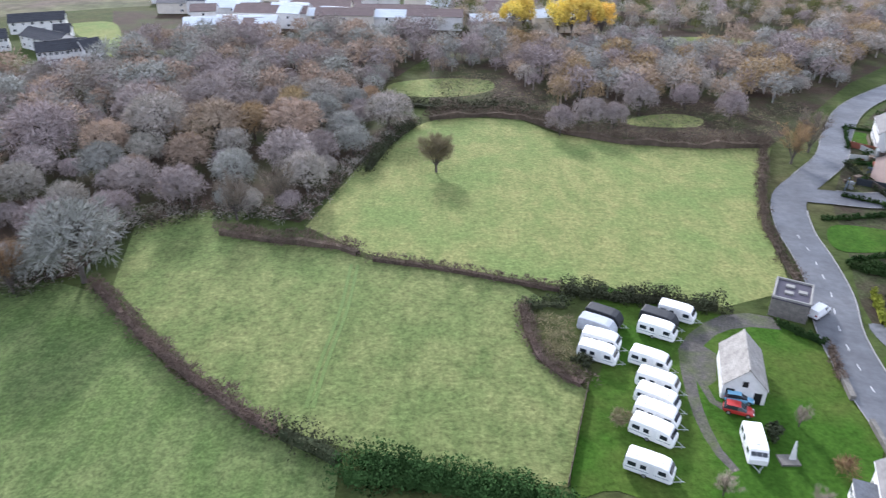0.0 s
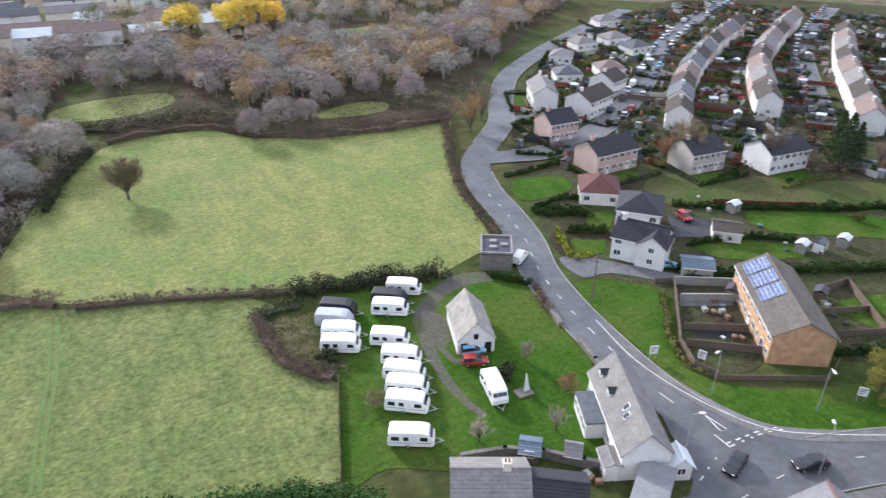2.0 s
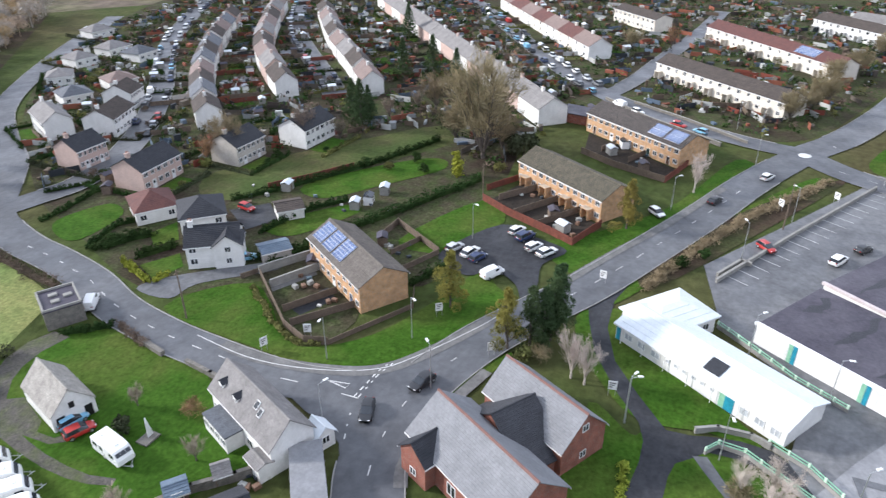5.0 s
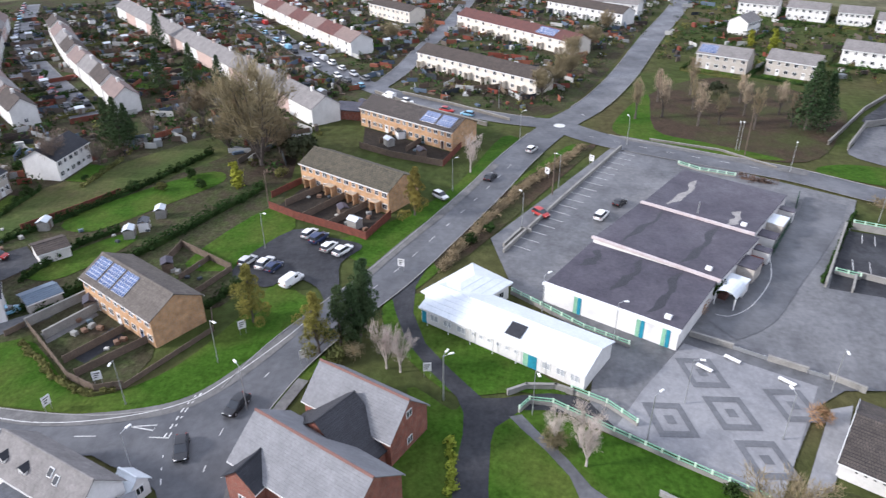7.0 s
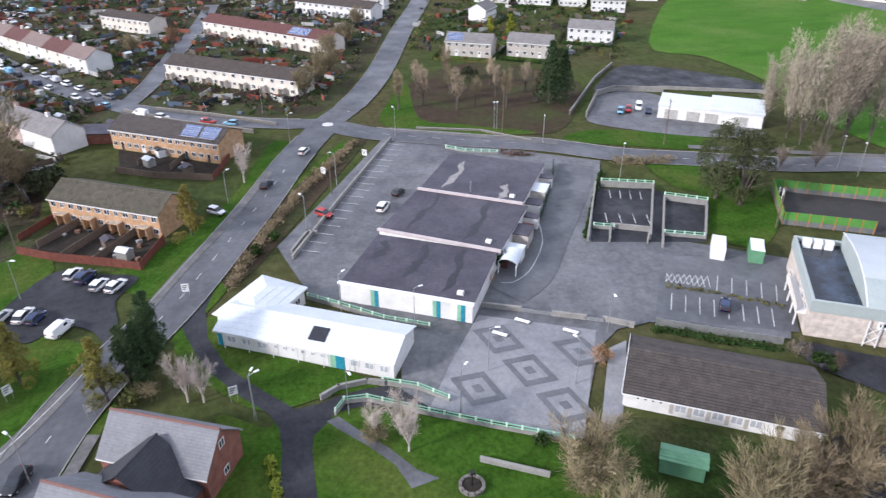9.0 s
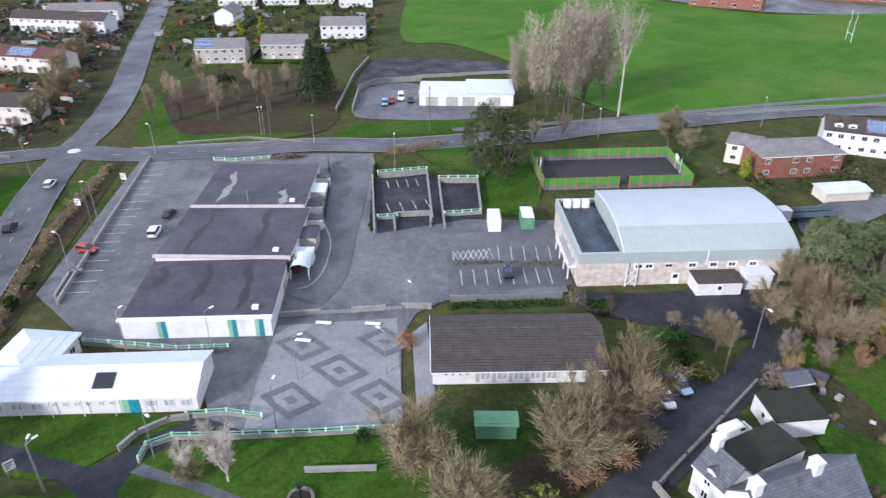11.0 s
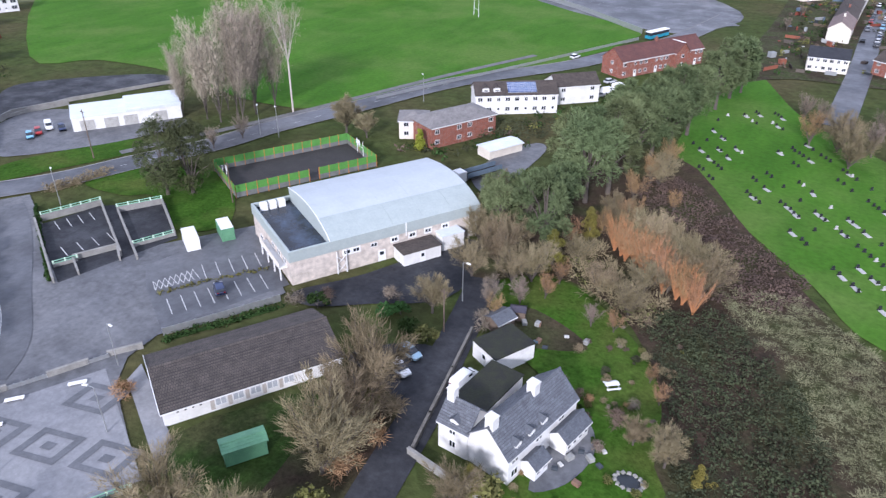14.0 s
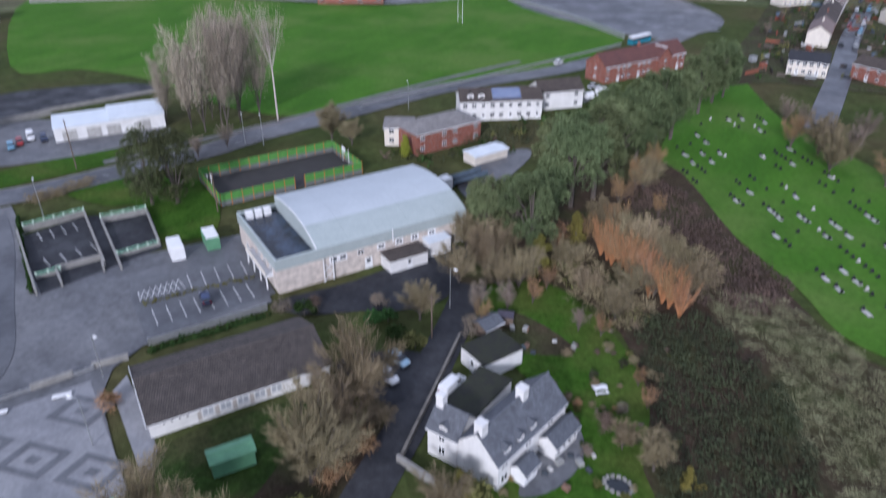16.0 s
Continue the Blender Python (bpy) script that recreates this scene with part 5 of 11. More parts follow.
patch("field_lower", [(-56.8, 102.6), (-61.4, 124.8), (-52.4, 132.1), (-40.4, 131.4), (-42.6, 122.1), (-32.9, 118.0), (-19.6, 115.5), (-13.9, 111.8), (-0.4, 107.9), (13.3, 103.3), (16.7, 98.9), (12.3, 92.3), (13.9, 82.3), (20.2, 76.0), (14.9, 58.7), (1.2, 60.6), (-13.0, 65.1), (-19.8, 67.5), (-27.7, 72.8), (-37.1, 80.6)], M_LOWFIELD, "pale green meadow grass field with faint wheel tracks", "field", rounded=False)
patch("field_near", [(-93.7, 99.6), (-67.0, 103.5), (-57.6, 100.0), (-39.1, 79.3), (-20.3, 66.0), (-12.5, 61.4), (-12.1, 41.9), (-53.7, 41.7)], M_NEARFIELD, "pale green meadow grass field", "field", rounded=False)
patch("clearing", [(-17.4, 224.4), (-4.8, 231.1), (13.9, 230.1), (15.1, 218.6), (2.6, 211.3), (-14.9, 213.4)], M_MEADOW, "rough grass clearing between woods", "field")
patch("clearing", [(51.7, 190.9), (64.3, 196.1), (72.8, 192.2), (69.0, 185.0), (53.5, 185.3)], M_MEADOW, "rough grass clearing behind a hedge", "field")
patch("clearing", [(-162.2, 311.6), (-145.3, 317.9), (-126.8, 281.0), (-123.1, 258.9), (-143.2, 285.5)], M_MEADOW, "pale grass clearing beside houses", "field")
patch("clearing", [(66.8, 287.8), (95.9, 294.4), (127.0, 291.0), (121.0, 281.2), (68.8, 276.4)], M_MEADOW, "narrow grass field among the woods", "field")
patch("caravan_lawn", [(20.4, 76.6), (15.1, 58.1), (20.7, 58.1), (30.3, 52.9), (40.4, 50.4), (45.6, 45.8), (53.1, 61.3), (56.6, 67.2), (56.6, 77.5), (59.8, 86.9), (51.9, 91.7), (40.6, 96.2), (30.8, 101.5), (25.9, 101.6), (23.4, 81.8)], M_LAWN, "short green grass of the caravan site", "lawn")
patch("track", [(53.2, 93.8), (49.5, 95.0), (45.3, 94.4), (41.6, 92.2), (38.0, 88.9), (35.5, 85.3), (34.5, 80.6), (33.8, 75.9), (33.4, 70.9), (33.5, 66.9), (34.0, 63.8), (35.1, 61.0), (36.1, 61.4), (35.1, 64.7), (34.9, 68.4), (35.1, 72.5), (35.6, 76.2), (36.3, 79.6), (37.5, 83.2), (39.9, 86.5), (42.6, 89.1), (45.3, 90.5), (48.9, 91.1), (53.2, 90.4)], M_MUD, "muddy grey access track through the grass", "road", rounded=False)
patch("barn_yard", [(39.1, 86.8), (40.9, 84.2), (38.8, 78.0), (37.2, 76.8), (37.4, 73.9), (39.0, 72.6), (38.4, 71.0), (36.4, 73.5), (36.0, 78.1), (36.9, 83.4)], M_MUD, "worn grey apron beside the barn", "pavement", rounded=False)
patch("lawn", [(65.6, 83.6), (77.9, 75.1), (68.5, 61.7), (67.2, 56.0), (74.6, 48.5), (90.4, 43.3), (99.5, 41.6), (95.3, 36.9), (92.1, 33.0), (82.9, 36.3), (72.9, 40.3), (68.0, 44.0), (63.9, 51.2), (63.6, 64.4)], M_LAWN, "mown green between road and houses", "lawn")
patch("garden", [(80.9, 76.1), (91.1, 71.3), (79.2, 54.1), (68.0, 56.9)], M_GARDEN, "back gardens of a house pair", "ground")
patch("garden", [(79.5, 73.1), (87.3, 69.6), (85.1, 66.7), (77.1, 70.4)], M_PAVE, "paved grey back garden", "ground", rounded=False)
patch("garden", [(74.6, 65.0), (82.3, 62.8), (80.0, 59.3), (73.4, 62.1)], M_ASPHALT_NEW, "dark paved back yard", "ground", rounded=False)
patch("yard", [(116.0, 30.6), (126.0, 51.2), (137.6, 48.2), (125.4, 27.8)], M_SOIL, "dark back yards behind the terrace", "ground", rounded=False)
patch("yard", [(152.6, 20.4), (160.6, 40.8), (175.6, 43.6), (160.4, 18.6)], M_SOIL, "dark back yards behind the far terrace", "ground", rounded=False)
patch("garden", [(100.3, 62.7), (108.2, 63.8), (98.9, 47.9), (88.7, 50.0)], M_GARDEN, "fenced gardens with dark soil beds", "ground")
patch("lawn", [(102.2, 60.1), (125.6, 52.6), (118.2, 44.6), (103.9, 50.7), (100.8, 50.7)], M_LAWN, "mown back lawn beside the car park", "lawn")
patch("lawn", [(115.2, 91.6), (132.9, 81.6), (142.5, 71.8), (137.3, 67.4), (123.3, 75.5), (111.4, 83.9)], M_LAWN, "long green garden lawn", "lawn")
patch("lawn", [(97.5, 86.5), (110.9, 77.5), (109.0, 73.3), (95.4, 78.9), (93.9, 84.9)], M_LAWN, "green garden lawn", "lawn")
patch("lawn", [(79.4, 126.5), (89.5, 123.2), (87.0, 116.5), (75.7, 115.4), (74.9, 120.9)], M_LAWN, "front garden lawn", "lawn")
patch("drive", [(98.3, 98.1), (104.6, 92.6), (99.3, 86.2), (92.8, 89.3)], M_ASPHALT_NEW, "dark asphalt garden drive", "drive", rounded=False)
patch("drive", [(67.7, 91.9), (72.7, 90.0), (81.3, 81.0), (85.3, 76.1), (83.1, 74.2), (73.6, 83.5), (67.9, 84.6)], M_ASPHALT_OLD, "worn asphalt drive before the white house", "drive")
patch("lawn", [(73.6, 97.5), (80.1, 94.1), (76.9, 90.2), (70.9, 91.0)], M_LAWN, "small green front lawn", "lawn", rounded=False)
patch("lawn", [(83.5, 105.2), (89.4, 103.9), (84.0, 98.1), (80.0, 100.5)], M_LAWN, "small green front lawn", "lawn", rounded=False)
patch("lawn", [(85.3, 92.3), (87.6, 85.3), (83.4, 81.5), (79.6, 86.6)], M_LAWN, "small garden lawn", "lawn")
patch("lawn", [(112.8, 34.9), (118.5, 29.7), (128.4, 22.3), (142.6, 14.9), (172.8, 6.6), (164.3, 0.6), (139.8, 9.1), (123.6, 16.0), (110.1, 21.8), (105.0, 27.0)], M_LAWN, "mown grass verge by the terraces", "lawn")
patch("lawn", [(107.2, 17.8), (122.5, 12.5), (141.4, 4.2), (167.2, -9.3), (163.5, -11.2), (127.7, 3.8), (107.4, 13.2), (98.0, 18.0)], M_LAWN, "narrow green roadside verge", "lawn")
patch("bank", [(111.3, 15.7), (123.8, 10.4), (144.5, 1.7), (167.4, -13.5), (167.4, -16.3), (135.8, -2.0), (111.5, 9.5), (105.4, 14.0)], M_LITTER, "brown shrub bank above the car park", "ground")
patch("lawn", [(94.1, 21.7), (97.3, 15.2), (89.2, 12.3), (79.0, -3.6), (74.6, -7.0), (74.8, -0.9), (73.4, 8.1), (79.4, 15.0), (86.8, 20.2)], M_LAWN, "grass bank below the white building", "lawn")
patch("lawn", [(73.7, 14.6), (70.2, 8.1), (71.8, 6.0), (72.0, -2.9), (60.8, -27.4), (58.7, -30.4), (56.0, -38.2), (45.4, -29.5), (39.9, -9.5), (48.9, 17.5), (58.1, 11.2)], M_LAWN, "mown park lawn", "lawn")
patch("lawn", [(66.6, 13.5), (65.8, 7.6), (58.5, 6.7), (47.1, 7.8), (46.8, 15.5), (59.9, 14.0)], M_LAWN, "lawn beside the brick hall", "lawn")
patch("lawn", [(62.9, 33.6), (71.2, 31.9), (77.8, 29.0), (79.8, 27.0), (73.6, 28.7), (64.9, 30.7), (57.6, 30.4)], M_LAWN, "grass strip beside the brick hall", "lawn")
patch("path", [(104.8, 19.2), (97.1, 21.4), (92.2, 19.8), (84.8, 16.9), (77.6, 11.9), (72.7, 7.6), (69.7, 6.4), (65.8, 6.1), (58.6, 6.6), (46.2, 5.4), (45.2, 0.9), (57.6, 2.3), (65.0, 2.5), (67.6, 2.1), (69.6, 0.2), (71.2, -1.0), (71.6, -4.4), (71.0, -8.6), (68.7, -12.4), (66.9, -15.9), (69.6, -16.6), (72.4, -12.6), (74.9, -8.3), (75.0, -4.8), (74.2, -1.2), (73.3, 1.2), (72.9, 4.2), (78.1, 8.9), (84.0, 13.6), (91.6, 16.7), (99.5, 17.6), (107.8, 16.2)], M_ASPHALT_NEW, "dark asphalt footpath and ramp", "path", rounded=False)
patch("path", [(69.8, 0.4), (67.9, -1.1), (64.4, -4.3), (60.5, -7.2), (56.6, -8.5), (57.4, -12.0), (59.2, -9.7), (63.4, -6.9), (67.0, -3.8), (70.4, -1.2)], M_ASPHALT_OLD, "grey asphalt footpath through the lawn", "path", rounded=False)
patch("park_litter", [(176.7, -22.3), (217.3, -37.9), (234.1, -63.6), (208.9, -87.5), (181.6, -78.4), (163.8, -65.2), (167.3, -46.1)], M_LITTER, "brown leaf litter under bare trees", "ground")
patch("lawn", [(184.7, -22.1), (213.4, -34.7), (182.6, -32.8), (174.2, -44.2), (164.4, -61.0), (166.8, -41.8), (174.3, -26.8)], M_LAWN, "grass edge of the little wood", "lawn")
patch("lawn", [(161.6, -68.2), (162.8, -79.3), (152.4, -101.1), (144.8, -96.8), (151.0, -79.4), (156.9, -66.7)], M_LAWN, "mown grass verge before the garages", "lawn")
patch("lawn", [(139.5, -79.2), (133.8, -91.9), (117.2, -98.0), (99.0, -83.2), (105.1, -74.8), (120.5, -82.6), (126.9, -79.2)], M_LAWN, "grass around the evergreen tree", "lawn")
patch("yard", [(206.0, -96.9), (218.3, -108.4), (215.4, -120.0), (194.6, -141.2), (181.4, -138.5), (192.2, -110.7), (193.1, -89.4)], M_ASPHALT_NEW, "dark tarmac yard on the upper level", "pavement")
patch("yard", [(177.0, -80.6), (190.1, -88.9), (189.0, -104.7), (152.4, -118.5), (152.4, -101.1), (167.3, -78.2)], M_ASPHALT_OLD, "pale garage forecourt", "pavement")
patch("playing_field", [(247.1, -133.1), (357.6, -211.5), (315.2, -251.5), (244.0, -270.2), (194.9, -290.3), (159.2, -340.6), (79.0, -278.7), (119.9, -159.9), (144.8, -139.2), (189.9, -146.3), (223.3, -142.8)], M_PITCH, "bright green mown playing field", "field")
patch("cemetery_lawn", [(36.1, -173.6), (37.2, -236.5), (30.7, -248.1), (11.9, -208.8), (-8.4, -186.8), (-32.9, -158.2), (-35.8, -107.6), (-12.7, -104.9), (-1.9, -118.0), (9.4, -130.4), (26.4, -151.6)], M_PITCH, "bright green cemetery grass", "lawn")
patch("school_yard", [(171.6, -22.4), (143.4, -69.1), (127.9, -62.3), (111.6, -53.6), (105.7, -65.5), (93.7, -84.0), (72.4, -69.5), (81.0, -50.7), (80.3, -44.9), (76.5, -40.1), (59.9, -30.8), (69.0, -13.5), (73.8, -10.2), (87.4, -12.0), (100.1, 1.0), (117.8, 6.1), (129.8, -0.3), (144.7, -8.3)], M_ASPHALT_OLD, "worn grey asphalt yard", "pavement", rounded=False)
patch("sunken_bays", [(129.1, -61.7), (126.5, -73.4), (116.2, -81.6), (102.3, -72.8), (107.0, -51.6)], M_ASPHALT_NEW, "dark damp asphalt of the sunken bays", "car park", rounded=False)
patch("lot", [(93.2, -58.4), (99.1, -63.0), (95.8, -78.1), (91.8, -82.2), (73.6, -71.8), (81.7, -52.0)], M_ASPHALT, "grey asphalt parking area with white bays", "car park", rounded=False)
patch("car_park", [(100.8, 50.7), (116.7, 44.7), (114.6, 36.5), (112.1, 29.7), (105.4, 32.2), (97.9, 30.6), (92.9, 31.4), (97.2, 34.3), (99.9, 39.6), (96.1, 43.1)], M_ASPHALT_NEW, "dark asphalt car park", "car park")
patch("plaza", [(88.6, -24.9), (80.8, -41.6), (59.7, -31.1), (61.1, -27.4), (69.7, -13.4), (77.4, -17.7)], M_SLAB, "pale paved plaza with dark diamond bands", "pavement", rounded=False)
patch("yard", [(71.5, -70.6), (64.8, -81.3), (55.6, -101.5), (49.2, -95.3), (49.2, -82.1), (58.5, -74.5), (66.7, -68.7)], M_ASPHALT_NEW, "dark wet yard below the sports hall", "pavement")
patch("yard", [(53.7, -62.1), (49.3, -68.0), (41.8, -69.9), (39.0, -57.4), (47.5, -60.2)], M_ASPHALT_NEW, "dark asphalt lay-by", "pavement")
patch("hut_path", [(76.2, -41.7), (77.4, -45.0), (68.4, -40.8), (60.4, -36.4), (60.5, -33.6), (67.9, -37.4)], M_SLAB, "pale concrete path beside the hut", "path", rounded=False)
patch("litter", [(47.5, -35.1), (54.0, -51.5), (50.2, -58.6), (40.6, -57.0), (36.3, -44.6), (37.0, -28.9)], M_LITTER, "brown leaf litter under bare trees", "ground")
patch("lawn", [(62.2, -38.4), (51.7, -54.6), (48.3, -46.5), (46.9, -33.0), (54.1, -32.2)], M_SHADEGRASS, "grass behind the hut with shade in its colour", "lawn")
patch("garden", [(44.3, -91.2), (34.5, -97.3), (22.0, -89.9), (11.6, -78.2), (6.7, -60.9), (18.7, -51.8), (24.0, -52.3), (20.9, -65.0), (28.6, -73.2), (37.0, -77.2)], M_LAWN, "cottage garden lawn with worn patches", "lawn")
patch("scrub_floor", [(50.2, -91.8), (53.3, -141.9), (33.1, -162.5), (9.2, -129.3), (-12.9, -101.9), (-35.0, -100.8), (-17.3, -52.2), (6.7, -60.9), (12.3, -77.8), (23.0, -92.8), (36.9, -98.0)], M_LITTER, "rough brown scrubland", "ground")
patch("garden_bed", [(40.5, -81.9), (37.0, -86.9), (29.4, -85.3), (24.4, -81.8), (30.1, -78.3), (37.0, -77.2)], M_LITTER, "dark dug vegetable beds", "ground")
patch("car_park_far", [(155.4, -332.7), (140.7, -394.8), (100.4, -393.8), (55.4, -344.8), (55.6, -307.5), (79.4, -288.3)], M_ASPHALT, "grey asphalt school car park", "car park")
patch("estate_ground", [(37.8, -236.0), (38.6, -315.0), (40.9, -491.3), (1.0, -524.0), (-112.0, -528.4), (-63.1, -267.6), (-13.7, -251.7), (20.0, -246.5)], M_GARDEN, "patchy garden ground of the housing estate", "ground")
patch("school_ground", [(319.5, -255.1), (360.6, -302.0), (337.3, -375.7), (221.5, -444.5), (167.0, -415.4), (165.8, -347.5), (197.5, -294.2), (247.3, -273.9)], M_ASPHALT_OLD, "worn asphalt round the school", "pavement")

# ---- roads ----
JUNCTION = [(60.4, 55.8), (62.6, 50.3), (66.4, 43.9), (70.2, 40.6), (69.8, 37.5), (63.4, 37.2), (57.7, 36.3), (53.6, 35.1), (49.3, 36.3), (48.3, 37.6), (52.5, 40.7), (54.6, 44.2), (55.4, 47.9), (57.7, 53.5)]
MOUTHS += [JUNCTION, [(191.8, -1.5), (194.9, -8.7), (201.3, -16.4), (179.8, -19.5), (171.4, -18.1), (164.5, -7.8), (170.9, -0.0)], [(77.8, 152.3), (88.4, 146.0), (80.6, 132.6), (69.5, 135.9)], [(219.4, 55.2), (216.6, 45.6), (199.8, 40.8), (202.1, 51.4)]]
lane, LANE = road("road_lane", [(229.8, 278.3), (179.0, 246.9), (143.4, 221.5), (120.4, 201.3), (105.6, 180.1), (95.8, 162.9), (85.4, 150.9), (75.4, 139.5), (70.2, 125.0), (68.4, 112.8), (66.0, 101.0), (62.1, 89.8), (60.1, 78.1), (59.5, 68.1), (59.4, 59.4), (60.2, 51.4), (63.2, 41.7)], 7.0, M_ASPHALT, "grey asphalt road beside the fields")
main_road, MAIN = road("road_main", [(38.7, 28.4), (46.6, 32.8), (51.3, 35.2), (58.0, 36.8), (64.8, 36.7), (72.8, 35.1), (81.0, 32.5), (91.2, 27.9), (102.3, 22.5), (117.8, 16.5), (138.3, 9.0), (159.4, 2.0), (182.6, -7.6), (196.1, -15.2), (212.4, -22.3), (238.0, -31.0), (287.8, -45.4), (345.3, -63.7), (408.7, -80.2)], 8.4, M_ASPHALT, "grey asphalt main road")
est, ESTATE = road("road_estate", [(183.5, -7.6), (185.9, 5.5), (192.6, 21.8), (199.9, 35.8), (213.4, 52.1), (235.5, 72.3), (266.4, 95.8), (299.9, 121.0), (348.8, 158.2), (405.4, 200.7)], 7.5, M_ASPHALT, "grey asphalt estate road")
road("road_estate_branch", [(207.8, 48.3), (230.7, 43.5), (259.1, 40.9), (307.0, 35.6), (357.8, 32.8)], 6.0, M_ASPHALT, "grey asphalt side street")
cross, CROSS = road("road_cross", [(182.6, -7.6), (173.5, -18.2), (167.1, -31.8), (160.9, -47.1), (155.4, -60.2), (145.3, -76.2), (139.2, -92.2), (132.0, -110.1), (128.4, -126.5), (120.2, -150.6), (108.4, -185.8), (86.9, -221.4), (78.5, -242.1), (65.1, -279.8), (57.6, -332.5)], 8.5, M_ASPHALT, "grey asphalt cross road")
street, STREET = road("road_street", [(77.5, 141.0), (84.5, 139.4), (93.3, 137.7), (105.6, 140.7), (120.2, 148.3), (137.7, 160.7), (158.0, 177.6), (180.9, 199.1), (207.1, 221.6), (244.3, 247.3), (295.9, 278.4)], 7.5, M_ASPHALT, "grey asphalt street lined with houses")
close, CLOSE = road("road_close", [(174.8, 123.0), (191.6, 138.7), (209.9, 157.3), (236.9, 182.5), (272.6, 208.8), (324.3, 240.6)], 7.5, M_ASPHALT, "grey asphalt close lined with houses")
road("road_track", [(46.6, -90.8), (43.7, -80.2), (41.1, -69.0), (38.0, -57.2), (35.7, -44.0), (33.5, -33.6)], 5.5, M_ASPHALT_NEW, "dark wet asphalt lane", kerb=False)
road("road_service", [(142.2, -62.6), (128.9, -56.0), (111.9, -45.3), (98.5, -36.9), (93.6, -30.7)], 8.0, M_ASPHALT, "grey asphalt service road beside the shop", kerb=False)
road("road_avenue", [(-1.1, -442.1), (2.2, -336.6), (2.0, -273.5), (2.9, -206.0)], 7.5, M_ASPHALT, "pale grey street with parked cars", kerb=False)
road("road_school", [(52.1, -313.5), (101.7, -365.1), (142.4, -389.9), (185.3, -404.2)], 7.0, M_ASPHALT, "grey asphalt school drive", kerb=False)

patch("road_junction", JUNCTION, M_ASPHALT, "smooth grey asphalt of the road junction", "road", z=0.222 - 0.003 * (LAYER[0] + 1), rounded=False)
PZ = 0.275
PJ = 0.265
strip("lane_dash", [(66.0, 101.0), (62.1, 89.8), (60.1, 78.1), (59.5, 68.1), (59.4, 59.4), (59.6, 55.2)], 0.15, M_LINE, lane, PZ, 2.0, 3.0)
strip("lane_dash", [(69.4, 121.8), (68.4, 112.8), (66.0, 101.0)], 0.15, M_LINE, lane, PZ, 2.0, 3.0)
strip("edge_line", [(62.0, 72.9), (61.1, 62.1), (62.9, 52.5), (66.8, 44.2), (72.3, 40.0), (83.3, 34.6), (90.3, 32.2)], 0.14, M_LINE, main_road, PZ)
strip("lane_dash", [(49.5, 34.6), (55.2, 36.2), (64.8, 36.7), (72.8, 35.1), (81.0, 32.5)], 0.13, M_LINE, main_road, PJ, 2.0, 4.0)
strip("lane_dash", [(91.2, 27.9), (102.3, 22.5), (117.8, 16.5), (138.3, 9.0), (159.4, 2.0)], 0.13, M_LINE, main_road, PZ, 2.5, 4.0)
strip("give_way_dash", [(60.8, 43.0), (63.4, 43.0), (66.6, 42.9), (70.3, 42.1)], 0.2, M_LINE, main_road, PJ, 1.05, 0.45)
strip("give_way_dash", [(60.5, 43.6), (63.4, 43.5), (66.4, 43.4), (69.7, 42.7)], 0.2, M_LINE, main_road, PJ, 1.05, 0.45)
strip("give_way_dash", [(53.3, 40.4), (56.2, 41.7), (58.9, 42.7)], 0.15, M_LINE, main_road, PJ, 1.0, 1.0)
strip("lane_dash", [(59.4, 55.0), (60.0, 50.7), (60.2, 47.3)], 0.15, M_LINE, lane, PJ, 3.0, 2.0, rounded=False)
strip("lane_dash", [(60.4, 45.5), (60.6, 42.9)], 0.18, M_LINE, lane, PJ, rounded=False)
strip("triangle_marking", [(61.9, 48.7), (62.6, 45.5), (61.6, 45.6), (61.9, 48.7)], 0.18, M_LINE, main_road, PJ, rounded=False)
strip("slow_marking", [(60.3, 72.6), (60.0, 68.3)], 0.7, M_LINE, lane, PZ, 0.28, 0.25, rounded=False)
strip("slow_marking", [(61.1, 72.5), (60.9, 68.2)], 0.7, M_LINE, lane, PZ, 0.28, 0.25, rounded=False)
strip("lane_dash", [(175.0, -15.4), (167.1, -31.8), (160.9, -47.1), (155.4, -60.2)], 0.13, M_LINE, cross, PZ, 2.5, 4.0)
strip("lane_dash", [(145.3, -76.2), (132.0, -110.1), (120.2, -150.6), (108.4, -185.8)], 0.13, M_LINE, cross, PZ, 2.5, 4.0)
strip("give_way_dash", [(175.1, -2.2), (169.1, -4.8)], 0.25, M_LINE, main_road, PZ, 0.6, 0.4, rounded=False)
strip("give_way_dash", [(192.1, -14.2), (187.4, -17.8)], 0.25, M_LINE, main_road, PZ, 0.6, 0.4, rounded=False)
ring_pts = [(math.cos(i * math.pi / 4), math.sin(i * math.pi / 4)) for i in range(8)]
dome = Build()
rc = (182.2, -8.0)
dome.solid([(rc[0] + 1.6 * x, rc[1] + 1.6 * y, PZ - 0.01) for x, y in ring_pts], [(rc[0] + 0.7 * x, rc[1] + 0.7 * y, PZ + 0.10) for x, y in ring_pts])
part("roundabout_dome", dome.mesh("roundabout_dome", M_LINE), main_road, "painted white dome of the mini roundabout")
